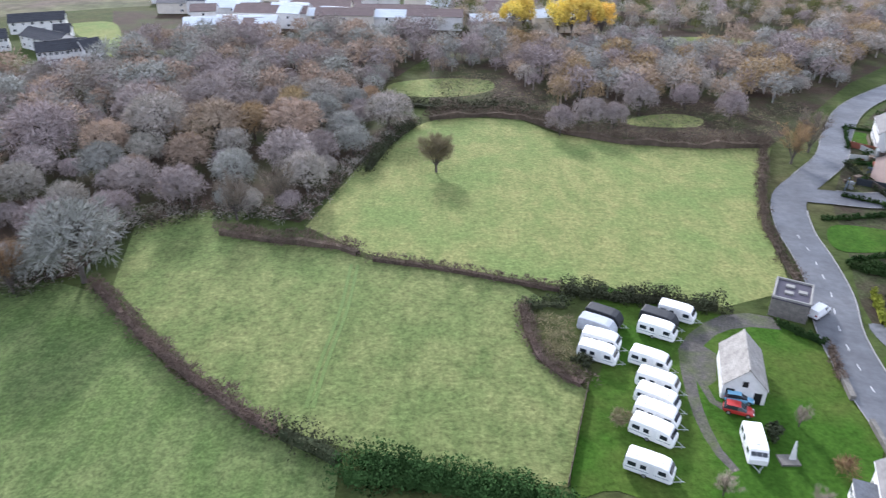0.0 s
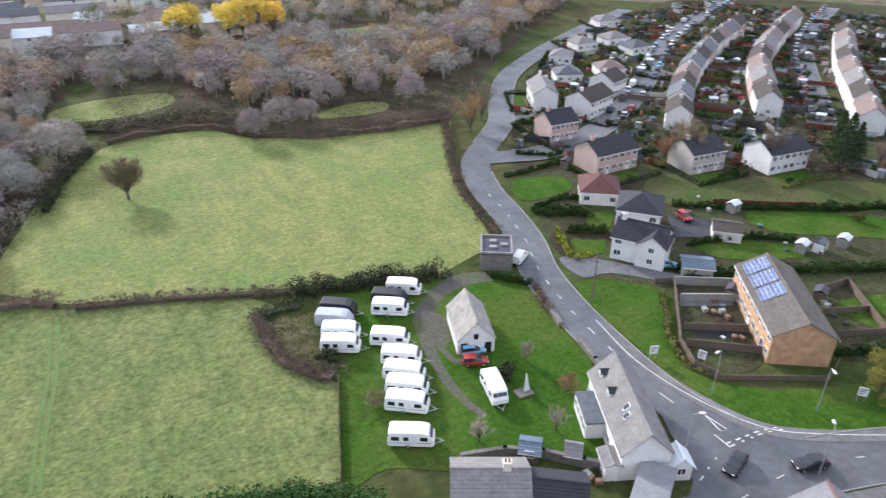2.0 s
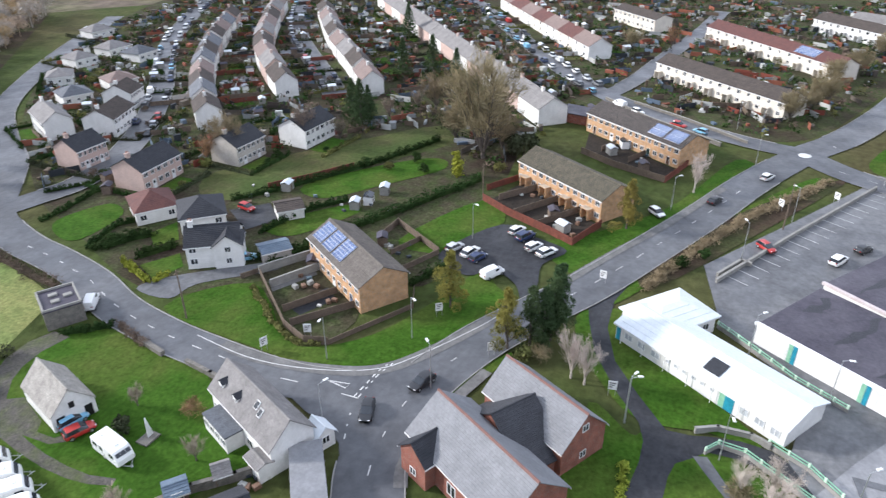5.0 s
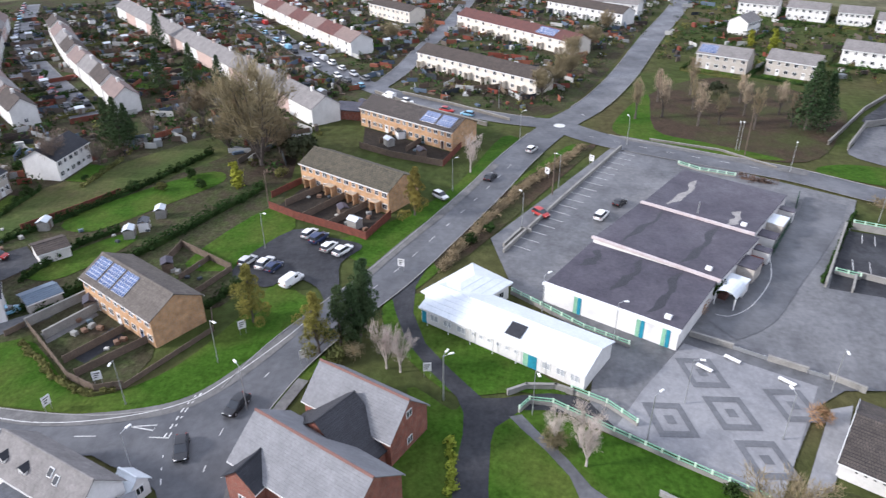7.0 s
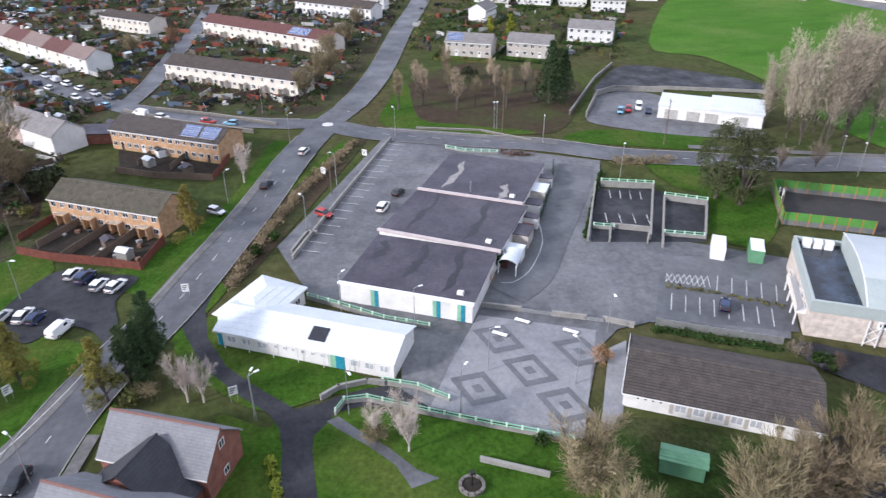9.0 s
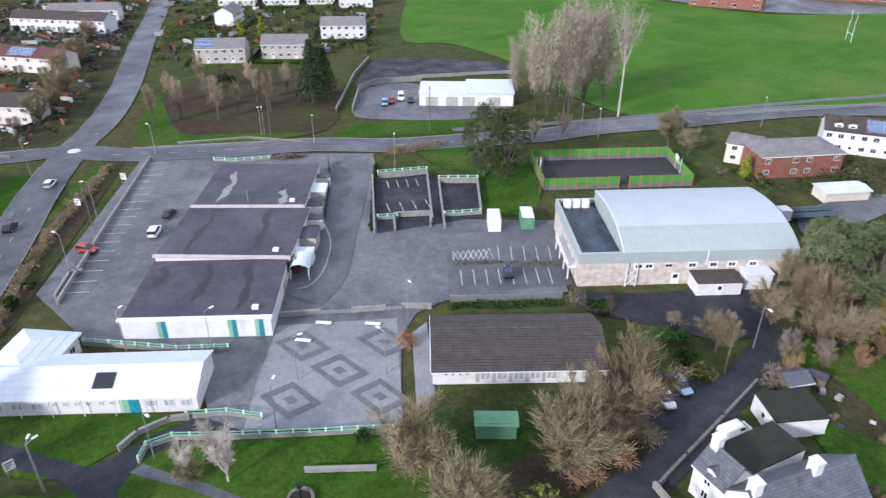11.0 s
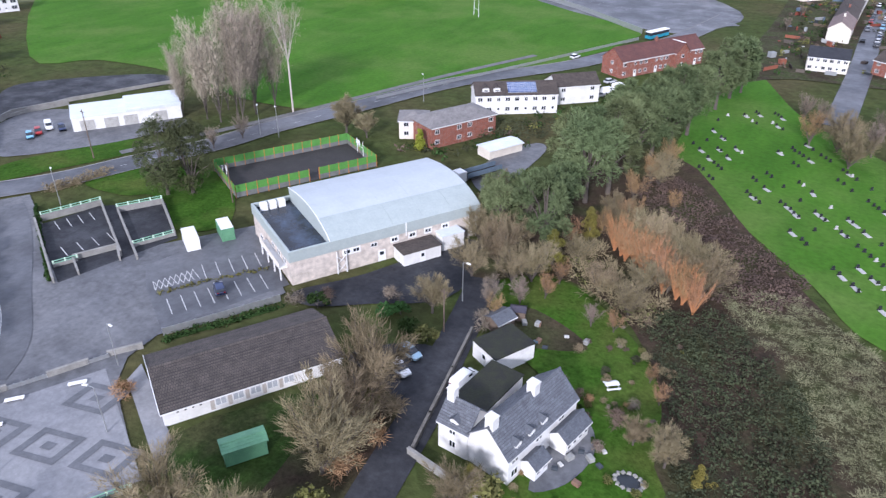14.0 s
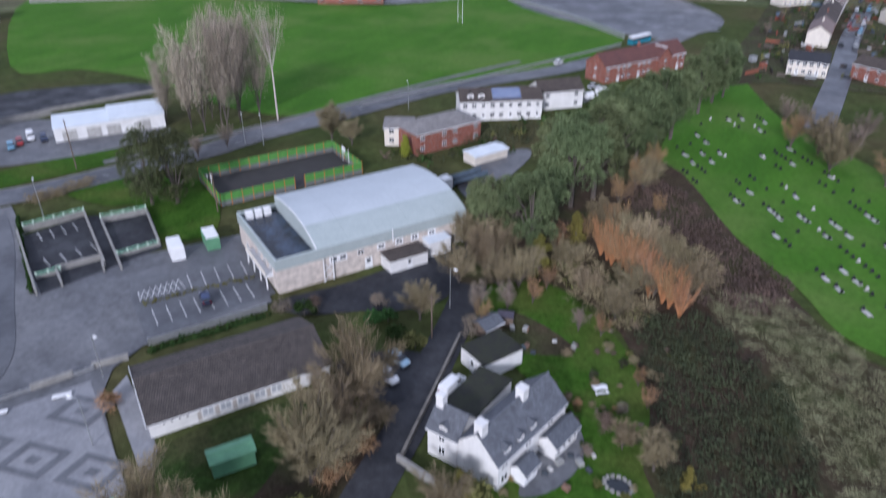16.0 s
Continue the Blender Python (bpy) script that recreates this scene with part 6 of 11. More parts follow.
# footways along the roads
for name, line, w in (("pavement_green", [(62.0, 67.8), (61.7, 60.4), (63.6, 51.0), (66.7, 44.1), (72.1, 39.8), (82.5, 35.1), (89.4, 32.7)], 2.2),
                      ("pavement_cross", [(175.2, -23.2), (166.8, -41.8), (159.6, -56.0), (156.4, -63.4)], 2.6),
                      ("pavement_field", [(146.9, -93.9), (133.0, -130.8), (125.0, -156.2), (113.5, -193.3), (100.8, -228.4)], 2.4),
                      ("pavement_hall", [(49.6, 30.2), (52.2, 31.4), (55.7, 31.9), (60.4, 32.0), (64.6, 31.4), (73.6, 29.4)], 1.7),
                      ("pavement_main", [(102.2, 26.5), (115.4, 21.5), (129.9, 15.5), (154.0, 7.2)], 1.8)):
    road(name, line, w, M_PAVE, "grey footway along the road", z=0.20, kerb=False, category="pavement")

# ---- the estate's nearer houses ----
PLOTS = []
M_SHEET_WHITE = mat("white coated sheet roof", (0.62, 0.655, 0.68), (0.54, 0.58, 0.61), 3.0, 0.5, 0.1, 0.05, object_space=True)
DOORS_MIX = [mat("brown door", (0.10, 0.05, 0.03)), M_UPVC, mat("blue door", (0.05, 0.09, 0.20)), mat("dark green door", (0.03, 0.07, 0.05))]
M_RIDGE_RED = mat("dull red ridge tiles", (0.190, 0.098, 0.080), (0.150, 0.080, 0.068), 0.6)
house("house", "buff brick house pair with solar panels on its grey tiled roof", (88.4, 70.4), (78.1, 53.4), 8.8, 5.0, 2.4, M_BUFF, M_TILE_DULL, units=3, front="wdw", back="ww",
      solar=((0.6, 0.6, 3, 2, 0), (4.5, 0.6, 3, 2, 0), (8.4, 0.6, 3, 2, 0)), doors=DOORS_MIX, rows=14)
house("terrace", "buff brick terrace with a mossy brown tiled roof", (138.4, 49.4), (125.8, 27.3), 9.5, 5.0, 2.2, M_BUFF, M_TILE_MOSSC, units=4, front="wdw", back="-", porch=True, doors=DOORS_MIX, rows=14)
house("terrace", "buff brick terrace with solar panels on a brown roof", (177.1, 44.9), (161.0, 18.4), 10.0, 5.0, 2.2, M_BUFF, M_TILE_COURSE, units=5, front="wdw", back="ww",
      solar=((20.0, 0.8, 4, 2, 0), (25.2, 0.8, 4, 2, 0)), doors=DOORS_MIX, rows=14)
r0, r1 = toward((85.9, 98.8), (91.9, 93.1), 8.5)
house("house", "white rendered house with a dark hipped slate roof", r0, r1, 9.0, 5.2, 2.6, M_WHITE, M_SLATE_DARK, roof="hip", units=1, front="w-w", back="ww")
ma, mb = (76.5, 88.4), (82.1, 80.9)
ml = dist(ma, mb)
house("house", "white rendered house with a dark slate roof", ma, mb, 6.6, 4.6, 2.3, M_WHITE, M_SLATE_DARK, units=1, front="w-d-", back="w", chimneys=((1.0, 3.3),))
mm = along(ma, mb)
va, vb = mm @ Vector((ml + 0.4, -0.7, 0)), mm @ Vector((ml + 0.4, 4.6, 0))
house("house", "white gabled wing of a rendered house", (va.x, va.y), (vb.x, vb.y), 5.0, 4.5, 1.9, M_WHITE, M_SLATE_DARK, units=1, front="-", back="-", gable_win=2, rows=8)
house("bungalow", "white bungalow with a dark red hipped roof", (84.7, 109.6), (91.5, 105.2), 9.0, 2.8, 2.8, M_WHITE, M_TILE_RED, roof="hip", storeys=1, front="w-w", back="ww")
house("garage", "small white garage with a brown felt roof", (98.4, 85.4), (102.3, 81.9), 5.0, 2.3, 0.7, M_WHITE, M_TILE_BROWN, storeys=1, front="--", back="--", rows=5, category="garage")
house("garage", "low shed with a blue-grey sheet roof", (83.7, 77.4), (87.9, 74.3), 4.0, 2.2, 0.5, M_PEBBLE, M_SHEET_BLUE, storeys=1, front="--", back="--", rows=5, category="shed")
for lab, q0, q1, w_, r_, dd in (
        ("pinkish rendered house with a dark slate roof", (99.1, 147.0), (107.3, 147.0), M_PINK, M_SLATE_DARK, 8.0),
        ("pinkish rendered house pair with a dark slate roof", (96.6, 124.5), (108.7, 125.3), M_PINK, M_SLATE_DARK, 8.5),
        ("white rendered house with grey roof slopes", (117.5, 178.3), (112.0, 165.7), M_WHITE, M_TILE_GREY, 7.0),
        ("white rendered semi-detached pair with a brown roof", (117.4, 157.6), (128.7, 162.3), M_WHITE, M_TILE_BROWN, 8.5),
        ("white rendered semi-detached pair with a brown roof", (135.5, 171.2), (142.9, 174.2), M_WHITE, M_TILE_BROWN, 8.5),
        ("grey pebbledashed house with a dark slate roof", (117.3, 115.8), (126.9, 115.5), M_PEBBLE, M_SLATE_DARK, 8.5),
        ("white rendered house with a dark slate roof", (133.6, 108.1), (145.4, 107.6), M_WHITE, M_SLATE_DARK, 8.5)):
    a_, b_ = toward(q0, q1, dd)
    house("house", lab, a_, b_, dd, 4.9, 2.3, w_, r_, units=2, front="wdw", back="ww", chimneys=((1.2, dd / 2),))
    PLOTS.append((a_, b_, dd))
for lab, q0, q1, r_ in (("bungalow with a grey hipped roof", (141.7, 209.6), (147.3, 204.6), M_TILE_GREY), ("bungalow with a blue-grey slate roof", (130.3, 187.5), (138.1, 184.4), M_SLATE),
                        ("bungalow with a grey hipped roof", (161.0, 219.7), (169.3, 218.7), M_TILE_GREY), ("white bungalow with a grey hipped roof", (146.9, 187.2), (155.2, 184.2), M_TILE_PINK),
                        ("white bungalow with a grey hipped roof", (176.7, 221.0), (186.4, 220.8), M_TILE_GREY), ("bungalow with a grey hipped roof", (176.3, 206.3), (185.1, 206.6), M_SLATE),
                        ("white bungalow with a grey hipped roof", (193.6, 250.1), (203.2, 248.7), M_TILE_GREY)):
    house("bungalow", lab, q0, q1, 8.5, 2.8, 2.2, M_WHITE, r_, roof="hip", storeys=1, front="wdw", back="-", group="bungalows")
    PLOTS.append((q0, q1, 8.5))


def house_row(line, n, D, wall, roofm, label, group, eave=4.9, rise=2.6, gap=1.6, jitter=None, front="wdw", gable_win=0):
    """Houses end to end along their ridge line."""
    pts = smooth_outline(line, False, 12)
    run = [0.0]
    for a, b in zip(pts, pts[1:]):
        run.append(run[-1] + dist(a, b))

    def at(s):
        for i in range(len(run) - 1):
            if run[i + 1] >= s or i == len(run) - 2:
                t = (s - run[i]) / max(run[i + 1] - run[i], 1e-6)
                return (pts[i][0] + (pts[i + 1][0] - pts[i][0]) * t, pts[i][1] + (pts[i + 1][1] - pts[i][1]) * t)
    unit = run[-1] / n
    made = []
    for i in range(n):
        p, q = at(i * unit + gap / 2), at((i + 1) * unit - gap / 2)
        a_, b_ = toward(p, q, D)
        w_ = wall[i % len(wall)]
        r_ = roofm[i % len(roofm)]
        house("house", label, a_, b_, D, eave + (0.0, 0.55, 0.2)[i % 3] * min(1, gap), rise, w_, r_, units=2 if unit > 9 and math.hypot(*p) < 215 else 1, front=front, back="-", chimneys=((unit / 2 - gap / 2, D / 2),), group=group, rows=7, gable_win=gable_win, fascia=False, pots=math.hypot(*p) < 200)
        made.append((a_, b_, p, q))
    return made


ROWS = []
ROWS += house_row([(134.3, 135.6), (149.2, 151.5), (169.7, 170.4), (201.4, 194.6), (241.0, 219.6)], 11, 6.8, [M_WHITE, M_WHITE, M_PINK, M_WHITE], [M_TILE_BROWN, M_SLATE, M_TILE_BROWN, M_TILE_PINK, M_SLATE], "white rendered semi-detached house with a grey roof", "houses along the street", gable_win=1)
ROWS += house_row([(166.1, 134.1), (182.8, 152.8), (204.5, 173.9), (240.2, 198.9), (275.9, 221.2)], 9, 6.8, [M_WHITE, M_PINK, M_WHITE], [M_TILE_BROWN, M_TILE_GREY, M_TILE_PINK], "rendered semi-detached house with a faded roof", "houses along the street", gable_win=1)
ROWS += house_row([(178.9, 111.7), (202.1, 133.4), (228.3, 158.3), (270.0, 191.8)], 8, 6.8, [M_WHITE], [M_TILE_PINK, M_TILE_BROWN, M_TILE_GREY], "white rendered terraced house with a faded roof", "houses along the close")
ROWS += house_row([(177.4, 54.4), (211.2, 87.9), (265.6, 142.2), (305.4, 181.0)], 13, 8.5, [M_WHITE, M_PINK], [M_TILE_GREY], "long pale rendered terrace house with a grey tiled roof", "long terrace", gap=0.15)
ROWS += house_row([(324.6, 124.8), (281.0, 88.1), (250.4, 61.3)], 7, 9.0, [M_WHITE, M_CREAM], [M_TILE_PINK, M_TILE_RED], "pale rendered terrace house with reddish tiles", "terraces beyond the estate road", gap=0.1, front="dw")
a_, b_ = toward((240.3, 36.3), (211.8, -3.9), 9.0)
house("terrace", "cream rendered terrace with a brown tiled roof and porches", a_, b_, 9.0, 4.9, 2.2, M_CREAM, M_TILE_BROWN, units=7, front="dw", back="-", porch=True, group="terraces beyond the estate road")
a_, b_ = toward((302.0, 28.9), (258.1, -17.0), 9.0)
house("terrace", "cream rendered terrace with reddish tiles and solar panels", a_, b_, 9.0, 4.9, 2.2, M_CREAM, M_TILE_RED, units=7, front="dw", back="-", porch=True, solar=((44.0, 0.5, 8, 2, 0),), group="terraces beyond the estate road")
a_, b_ = toward((336.1, -7.9), (310.2, -38.3), 9.0)
house("terrace", "white rendered terrace with a brown roof", a_, b_, 9.0, 4.9, 2.2, M_WHITE, M_TILE_BROWN, units=6, front="dw", back="-", porch=True, group="terraces beyond the estate road")
a_, b_ = toward((321.3, 70.6), (304.0, 49.7), 9.0)
house("terrace", "cream brick block with a brown roof", a_, b_, 9.0, 5.2, 1.6, M_CREAM, M_TILE_BROWN, units=3, front="wdw", back="ww")
house("garage", "red brick garage block with a flat dark roof", (181.6, 54.3), (180.5, 45.6), 7.0, 2.6, 0, M_RED, M_FELT, roof="flat", storeys=1, front="--", back="--", category="garage")
# semis above the little wood
for lab, q0, q1, w_, r_, so in (("grey house pair with solar panels on a grey roof", (249.7, -56.2), (241.9, -70.8), M_PEBBLE, M_TILE_GREY, ((0.4, 0.3, 5, 2, 0),)),
                                ("grey pebbledashed house pair with a grey roof", (243.9, -77.3), (236.0, -90.9), M_PEBBLE, M_TILE_GREY, None),
                                ("white rendered house pair with a grey-brown roof", (259.9, -106.1), (251.8, -120.7), M_WHITE, M_TILE_GREY, None)):
    a_, b_ = toward(q0, q1, 8.5)
    house("house", lab, a_, b_, 8.5, 5.0, 2.3, w_, r_, units=2, front="wdw", back="ww", solar=so, group="houses above the little wood")
    PLOTS.append((a_, b_, 8.5))
for lab, q0, q1 in (("white rendered house with a brown gable", (296.7, -79.1), (305.1, -86.2)), ("white rendered house pair", (341.9, -90.5), (334.8, -105.2)), ("white rendered house pair", (332.6, -108.3), (325.7, -122.7)),
                    ("white rendered house pair", (323.5, -125.8), (318.7, -137.4)), ("white rendered house pair", (309.5, -135.9), (303.2, -149.4)), ("cream rendered house row", (341.6, -20.2), (330.2, -45.5))):
    a_, b_ = toward(q0, q1, 8.0)
    house("house", lab + " behind the gardens", a_, b_, 8.0, 5.0, 2.2, M_WHITE, M_TILE_GREY, units=2, front="wdw", back="-", group="houses above the little wood")
    PLOTS.append((a_, b_, 8.0))

# ---- the long white house at the junction ----
pub = house("house", "long white rendered house with a grey tiled roof at the junction", (50.3, 58.8), (44.7, 44.7), 5.9, 4.2, 2.9, M_WHITE, M_TILE_GREY, front="w-w-w-w", back="w-w-w", rows=18, storeys=1, chimneys=())


def dormer(parent, m, w, h, depth, wall, roofm):
    d = Build()
    d.box(0, w, 0, depth, -0.4, h)
    ob = part("dormer", d.mesh("dormer", wall), parent, "small gabled dormer", m)
    r_ = Build()
    prof = [(-0.15, h - 0.05), (w / 2, h + w * 0.42), (w + 0.15, h - 0.05), (w / 2, h + w * 0.42 - 0.14)]
    r_.solid([(x, -0.15, z) for x, z in prof], [(x, depth + 0.4, z) for x, z in prof])
    part("dormer_roof", r_.mesh("dormer_roof", roofm), ob)
    f, g = window_mesh(w * 0.6, h * 0.6, 1)
    part("dormer_window", f, ob, "", pose(w * 0.2, 0, h * 0.15))
    part("dormer_pane", g, ob, "", pose(w * 0.2, 0, h * 0.15))


for x in (1.3, 5.0):
    dormer(pub, pose(x, 0.75, 4.7), 1.2, 1.0, 1.15, M_WHITE, M_SLATE_DARK)
for x, y in ((9.0, 1.5), (10.2, 1.2)):
    sk = Build()
    sk.soft_box(0, 0.8, 0, 1.1, 0, 0.12, 0.04)
    sk.box(0.08, 0.72, 0.08, 1.02, 0.12, 0.13, 1)
    part("skylight", sk.mesh("skylight", M_UPVC, M_GLASS), pub, "pale framed skylight", pose(x, y, 4.2 + y * 0.983 + 0.14, 44.5, 0, 0))
pm = along((50.3, 58.8), (44.0, 43.0))


def at_pub(x, y):
    v = pm @ Vector((x, y, 0))
    return (v.x, v.y)


house("lean_to", "white lean-to with a grey sheet roof", at_pub(2.2, -2.4), at_pub(8.2, -2.4), 2.38, 2.5, 0, M_WHITE, M_SLATE, roof="flat", storeys=1, front="wwww", back="-", over=0.1, category="lean-to")
house("lean_to", "low grey-roofed outshot of the white house", at_pub(12.4, -1.8), at_pub(15.2, -1.8), 1.78, 2.5, 0.3, M_WHITE, M_TILE_GREY, storeys=1, front="d", back="-", rows=5, category="lean-to")
house("porch", "white gabled porch beside the road", at_pub(13.0, 5.95), at_pub(15.6, 5.95), 2.6, 2.3, 1.2, M_WHITE, M_SHEET_WHITE, storeys=1, front="-", back="w", rows=6, category="porch", gable_win=1)
house("store", "flat-roofed white store with a stained roof", (40.4, 38.2), (42.5, 35.6), 9.0, 2.8, 0, M_WHITE, M_SLAB, roof="flat", storeys=1, front="-", back="-", category="shed")
a_, b_ = toward((25.0, 49.6), (32.6, 46.0), 8.0)
house("house", "stone cottage with a weathered grey roof", a_, b_, 8.0, 3.6, 2.6, M_STONE, M_TILE_GREY, storeys=1, front="wdw", back="w", chimneys=((6.0, 4.0),), chim_mat=M_CREAM)
a_, b_ = toward((32.6, 45.4), (37.7, 42.0), 7.0)
house("house", "low house with a dark slate roof", a_, b_, 7.0, 3.2, 2.2, M_STONE, M_SLATE_DARK, storeys=1, front="wdw", back="w")
house("shed", "small grey garden shed", (35.5, 52.3), (37.4, 50.9), 2.4, 1.9, 0.5, M_WOOD, M_SHEET_BLUE, storeys=1, front="w", back="-", rows=4, category="shed")
house("shed", "small weathered timber shed", (40.4, 49.7), (41.8, 48.6), 2.0, 1.8, 0.7, M_WOOD, M_TILE_GREY, storeys=1, front="-", back="-", rows=4, category="shed")

# ---- caravan site ----
house("barn", "whitewashed stone barn with a lichened stone roof", (40.6, 83.2), (38.1, 74.4), 5.6, 2.6, 2.9, M_WHITE, M_STONE_ROOF, storeys=1, front="--", back="--", rows=16, category="barn", over=0.15, fascia=False)
bd = along((40.6, 83.2), (38.1, 74.4))
bl = dist((40.6, 83.2), (38.1, 74.4))
for y, w, h, z in ((0.5, 1.1, 2.0, 0.0), (4.1, 1.0, 1.9, 0.0), (2.4, 0.7, 0.9, 2.6)):
    dk = Build()
    dk.box(0, w, -0.05, 0.02, 0, h)
    ob = new("barn_door", dk.mesh("barn_door", M_BLACK))
    ob.matrix_basis = bd @ pose(bl, y, z, 0, 0, 90)
    tagged(ob, "dark opening in the white barn gable", "door")
block = house("block_house", "square flat-roofed stone block beside the road", (52.7, 94.6), (57.7, 91.9), 6.8, 3.2, 0, M_STONE, M_FELT, roof="flat", storeys=1, front="--", back="--", over=0.05, category="outbuilding")
for x0, x1, y0, y1 in ((0, 5.7, 0, 0.3), (0, 5.7, 6.5, 6.8), (0, 0.3, 0.3, 6.5), (5.4, 5.7, 0.3, 6.5)):
    pp = Build()
    pp.soft_box(x0, x1, y0, y1, 3.42, 3.75, 0.04)
    part("parapet", pp.mesh("parapet", M_CONCRETE), block)
for x, y in ((1.6, 2.0), (1.6, 4.2), (3.6, 3.0)):
    pp = Build()
    pp.soft_box(x, x + 1.3, y, y + 0.9, 3.42, 3.7, 0.05)
    part("roof_light", pp.mesh("roof_light", M_CONCRETE), block)
M_COVER = mat("grey fabric cover", (0.42, 0.44, 0.47), (0.34, 0.36, 0.39), 1.2, 0.8)
M_COVER_DARK = mat("black fabric cover", (0.022, 0.024, 0.028), None, 1.2, 0.6)
for q0, q1 in (((35.0, 94.9), (39.9, 92.1)), ((31.0, 90.0), (35.2, 87.6)), ((21.4, 87.2), (26.4, 84.8)), ((20.5, 84.1), (25.2, 81.7)), ((27.9, 82.6), (32.3, 80.0)), ((28.0, 77.6), (31.9, 75.3)),
               ((26.8, 74.4), (31.1, 71.5)), ((25.9, 71.3), (30.3, 68.5)), ((24.6, 68.4), (29.1, 65.4)), ((22.7, 62.1), (27.1, 59.8)), ((39.3, 67.3), (38.3, 61.9))):
    caravan(q0, q1, "white touring caravan parked on the grass")
caravan((32.3, 92.7), (35.9, 90.3), "touring caravan under a black cover on the grass", M_COVER_DARK)
caravan((23.4, 93.6), (27.7, 90.8), "touring caravan under a black cover on the grass", M_COVER_DARK)
caravan((21.7, 91.0), (26.3, 88.2), "touring caravan under a grey cover on the grass", M_COVER)
park("hatch", "blue", (39.1, 74.0), (41.5, 73.4), "beside the barn")
park("hatch", "red", (38.2, 71.8), (40.6, 70.9), "beside the barn")
park("van", "white", (59.9, 93.7), (61.7, 95.1), "beside the stone block")
sail = Build()
sail.solid([(0, -0.05, 0.3), (0.9, -0.05, 0.3), (0.9, 0.05, 0.3), (0, 0.05, 0.3)], [(0.15, -0.03, 3.4), (0.3, -0.03, 3.4), (0.3, 0.03, 3.4), (0.15, 0.03, 3.4)])
sb = thing("banner", "white feather banner on a low plinth", "banner", pose(*(42.6, 62.9), 0))
part("cloth", sail.mesh("cloth", M_UPVC), sb)
pl = Build()
pl.soft_box(-1.2, 1.2, -0.9, 0.9, 0, 0.3)
part("plinth", pl.mesh("plinth", M_STONE), sb)
wall_run("wall", [(29.3, 55.3), (34.5, 54.1), (38.5, 51.8), (42.2, 48.4), (46.0, 45.2)], 1.3, 0.5, M_STONE, "rough stone wall behind the houses", "wall", M_STONE)
wall_run("fence", [(20.3, 76.3), (17.2, 66.3), (14.8, 58.5)], 1.1, 0.06, M_WOOD, "weathered field fence at the caravan site", "fence", None, 2.5)
wall_run("wall", [(57.1, 79.4), (56.1, 74.3)], 0.8, 0.7, M_STONE, "low rubble stone wall by the road", "wall", M_STONE)
wall_run("wall", [(56.2, 69.3), (55.6, 64.4), (55.4, 62.5)], 0.8, 0.5, M_STONE, "low rubble stone wall by the road", "wall", M_STONE)

# ---- red brick hall ----
house("brick_hall", "red brick hall with grey tiled roofs and stone-dressed windows", *toward((58.8, 29.6), (50.6, 14.1), 9.4), 9.4, 4.2, 3.8, M_RED, M_TILE_HALL, storeys=1, front="w-w-w", back="w-w-", rows=18, ridge_mat=M_RIDGE_RED, win=(1.6, 1.8), category="hall")
house("brick_hall", "red brick hall wing with a grey tiled roof and gable windows", *toward((68.9, 24.7), (62.9, 12.4), 7.6), 7.6, 4.2, 3.6, M_RED, M_TILE_HALL, storeys=1, front="---", back="w-w", rows=16, ridge_mat=M_RIDGE_RED, gable_win=2, category="hall")
house("brick_hall", "blue slate link roof between two brick wings", *toward((64.0, 19.4), (58.7, 22.6), 12.0), 12.0, 2.6, 4.6, M_RED, M_SLATE_DC, storeys=1, front="--", back="--", rows=18, category="hall", fascia=False)
house("brick_hall", "small red brick projecting gable with a slate roof", *toward((54.7, 28.1), (51.5, 29.5), 4.5), 4.5, 4.0, 1.9, M_RED, M_SLATE_DARK, storeys=1, front="--", back="--", rows=10, gable_win=1, category="hall")

# ---- white single-storey building ----
M_TEAL = mat("teal panel", (0.03, 0.25, 0.34), None, 1.5, 0.5)
M_GREENP = mat("pale green panel", (0.25, 0.48, 0.33), None, 1.5, 0.5)
wa, wb = (89.7, 15.0), (76.2, -9.5)
white = house("library", "long white single-storey building with a white sheet roof", wa, wb, 8.6, 3.0, 1.5, M_WHITE, M_SHEET_WHITE, storeys=1, front="-", back="w-w-w-w", rows=5, category="building", win=(1.5, 1.0), over=0.5)
WL = dist(wa, wb)
for x0, x1, m_ in ((WL * 0.655, WL * 0.685, M_GREENP), (WL * 0.685, WL * 0.735, M_TEAL), (0.1, 0.9, M_TEAL)):
    pb = Build()
    pb.box(x0, x1, -0.05, 0.0, 0.05, 2.9)
    part("panel", pb.mesh("panel", m_), white, "bright coloured wall panel")


def pale_window(parent, m, w, h, bars=1):
    """A white frame with a pale glossy pane set back in it."""
    f, _ = window_mesh(w, h, bars)
    ob = part("window", f, parent, "", m)
    g = Build()
    g.box(0.05, w - 0.05, -0.03, -0.005, 0.05, h - 0.05)
    part("pane", g.mesh("pane", M_PALE_PANE), ob, "pale glossy glass")


for fx_, ww in ((0.06, 1.5), (0.15, 1.4), (0.24, 1.6), (0.765, 1.3), (0.845, 1.4), (0.925, 1.3)):
    pale_window(white, pose(WL * fx_, 0, 1.0), ww, 1.15)
for fx_ in (0.335, 0.385, 0.435, 0.49, 0.545, 0.60):
    pale_window(white, pose(WL * fx_, 0, 1.5), 0.7, 0.65, 0)
sk = Build()
sk.soft_box(0, 2.6, 0, 2.4, 0, 0.1, 0.04)
part("roof_panel", sk.mesh("roof_panel", M_SLATE_DARK), white, "dark glazed roof panel", pose(WL * 0.52, 0.9, 3.0 + 0.9 * 0.349 + 0.2, 19.2, 0, 0))
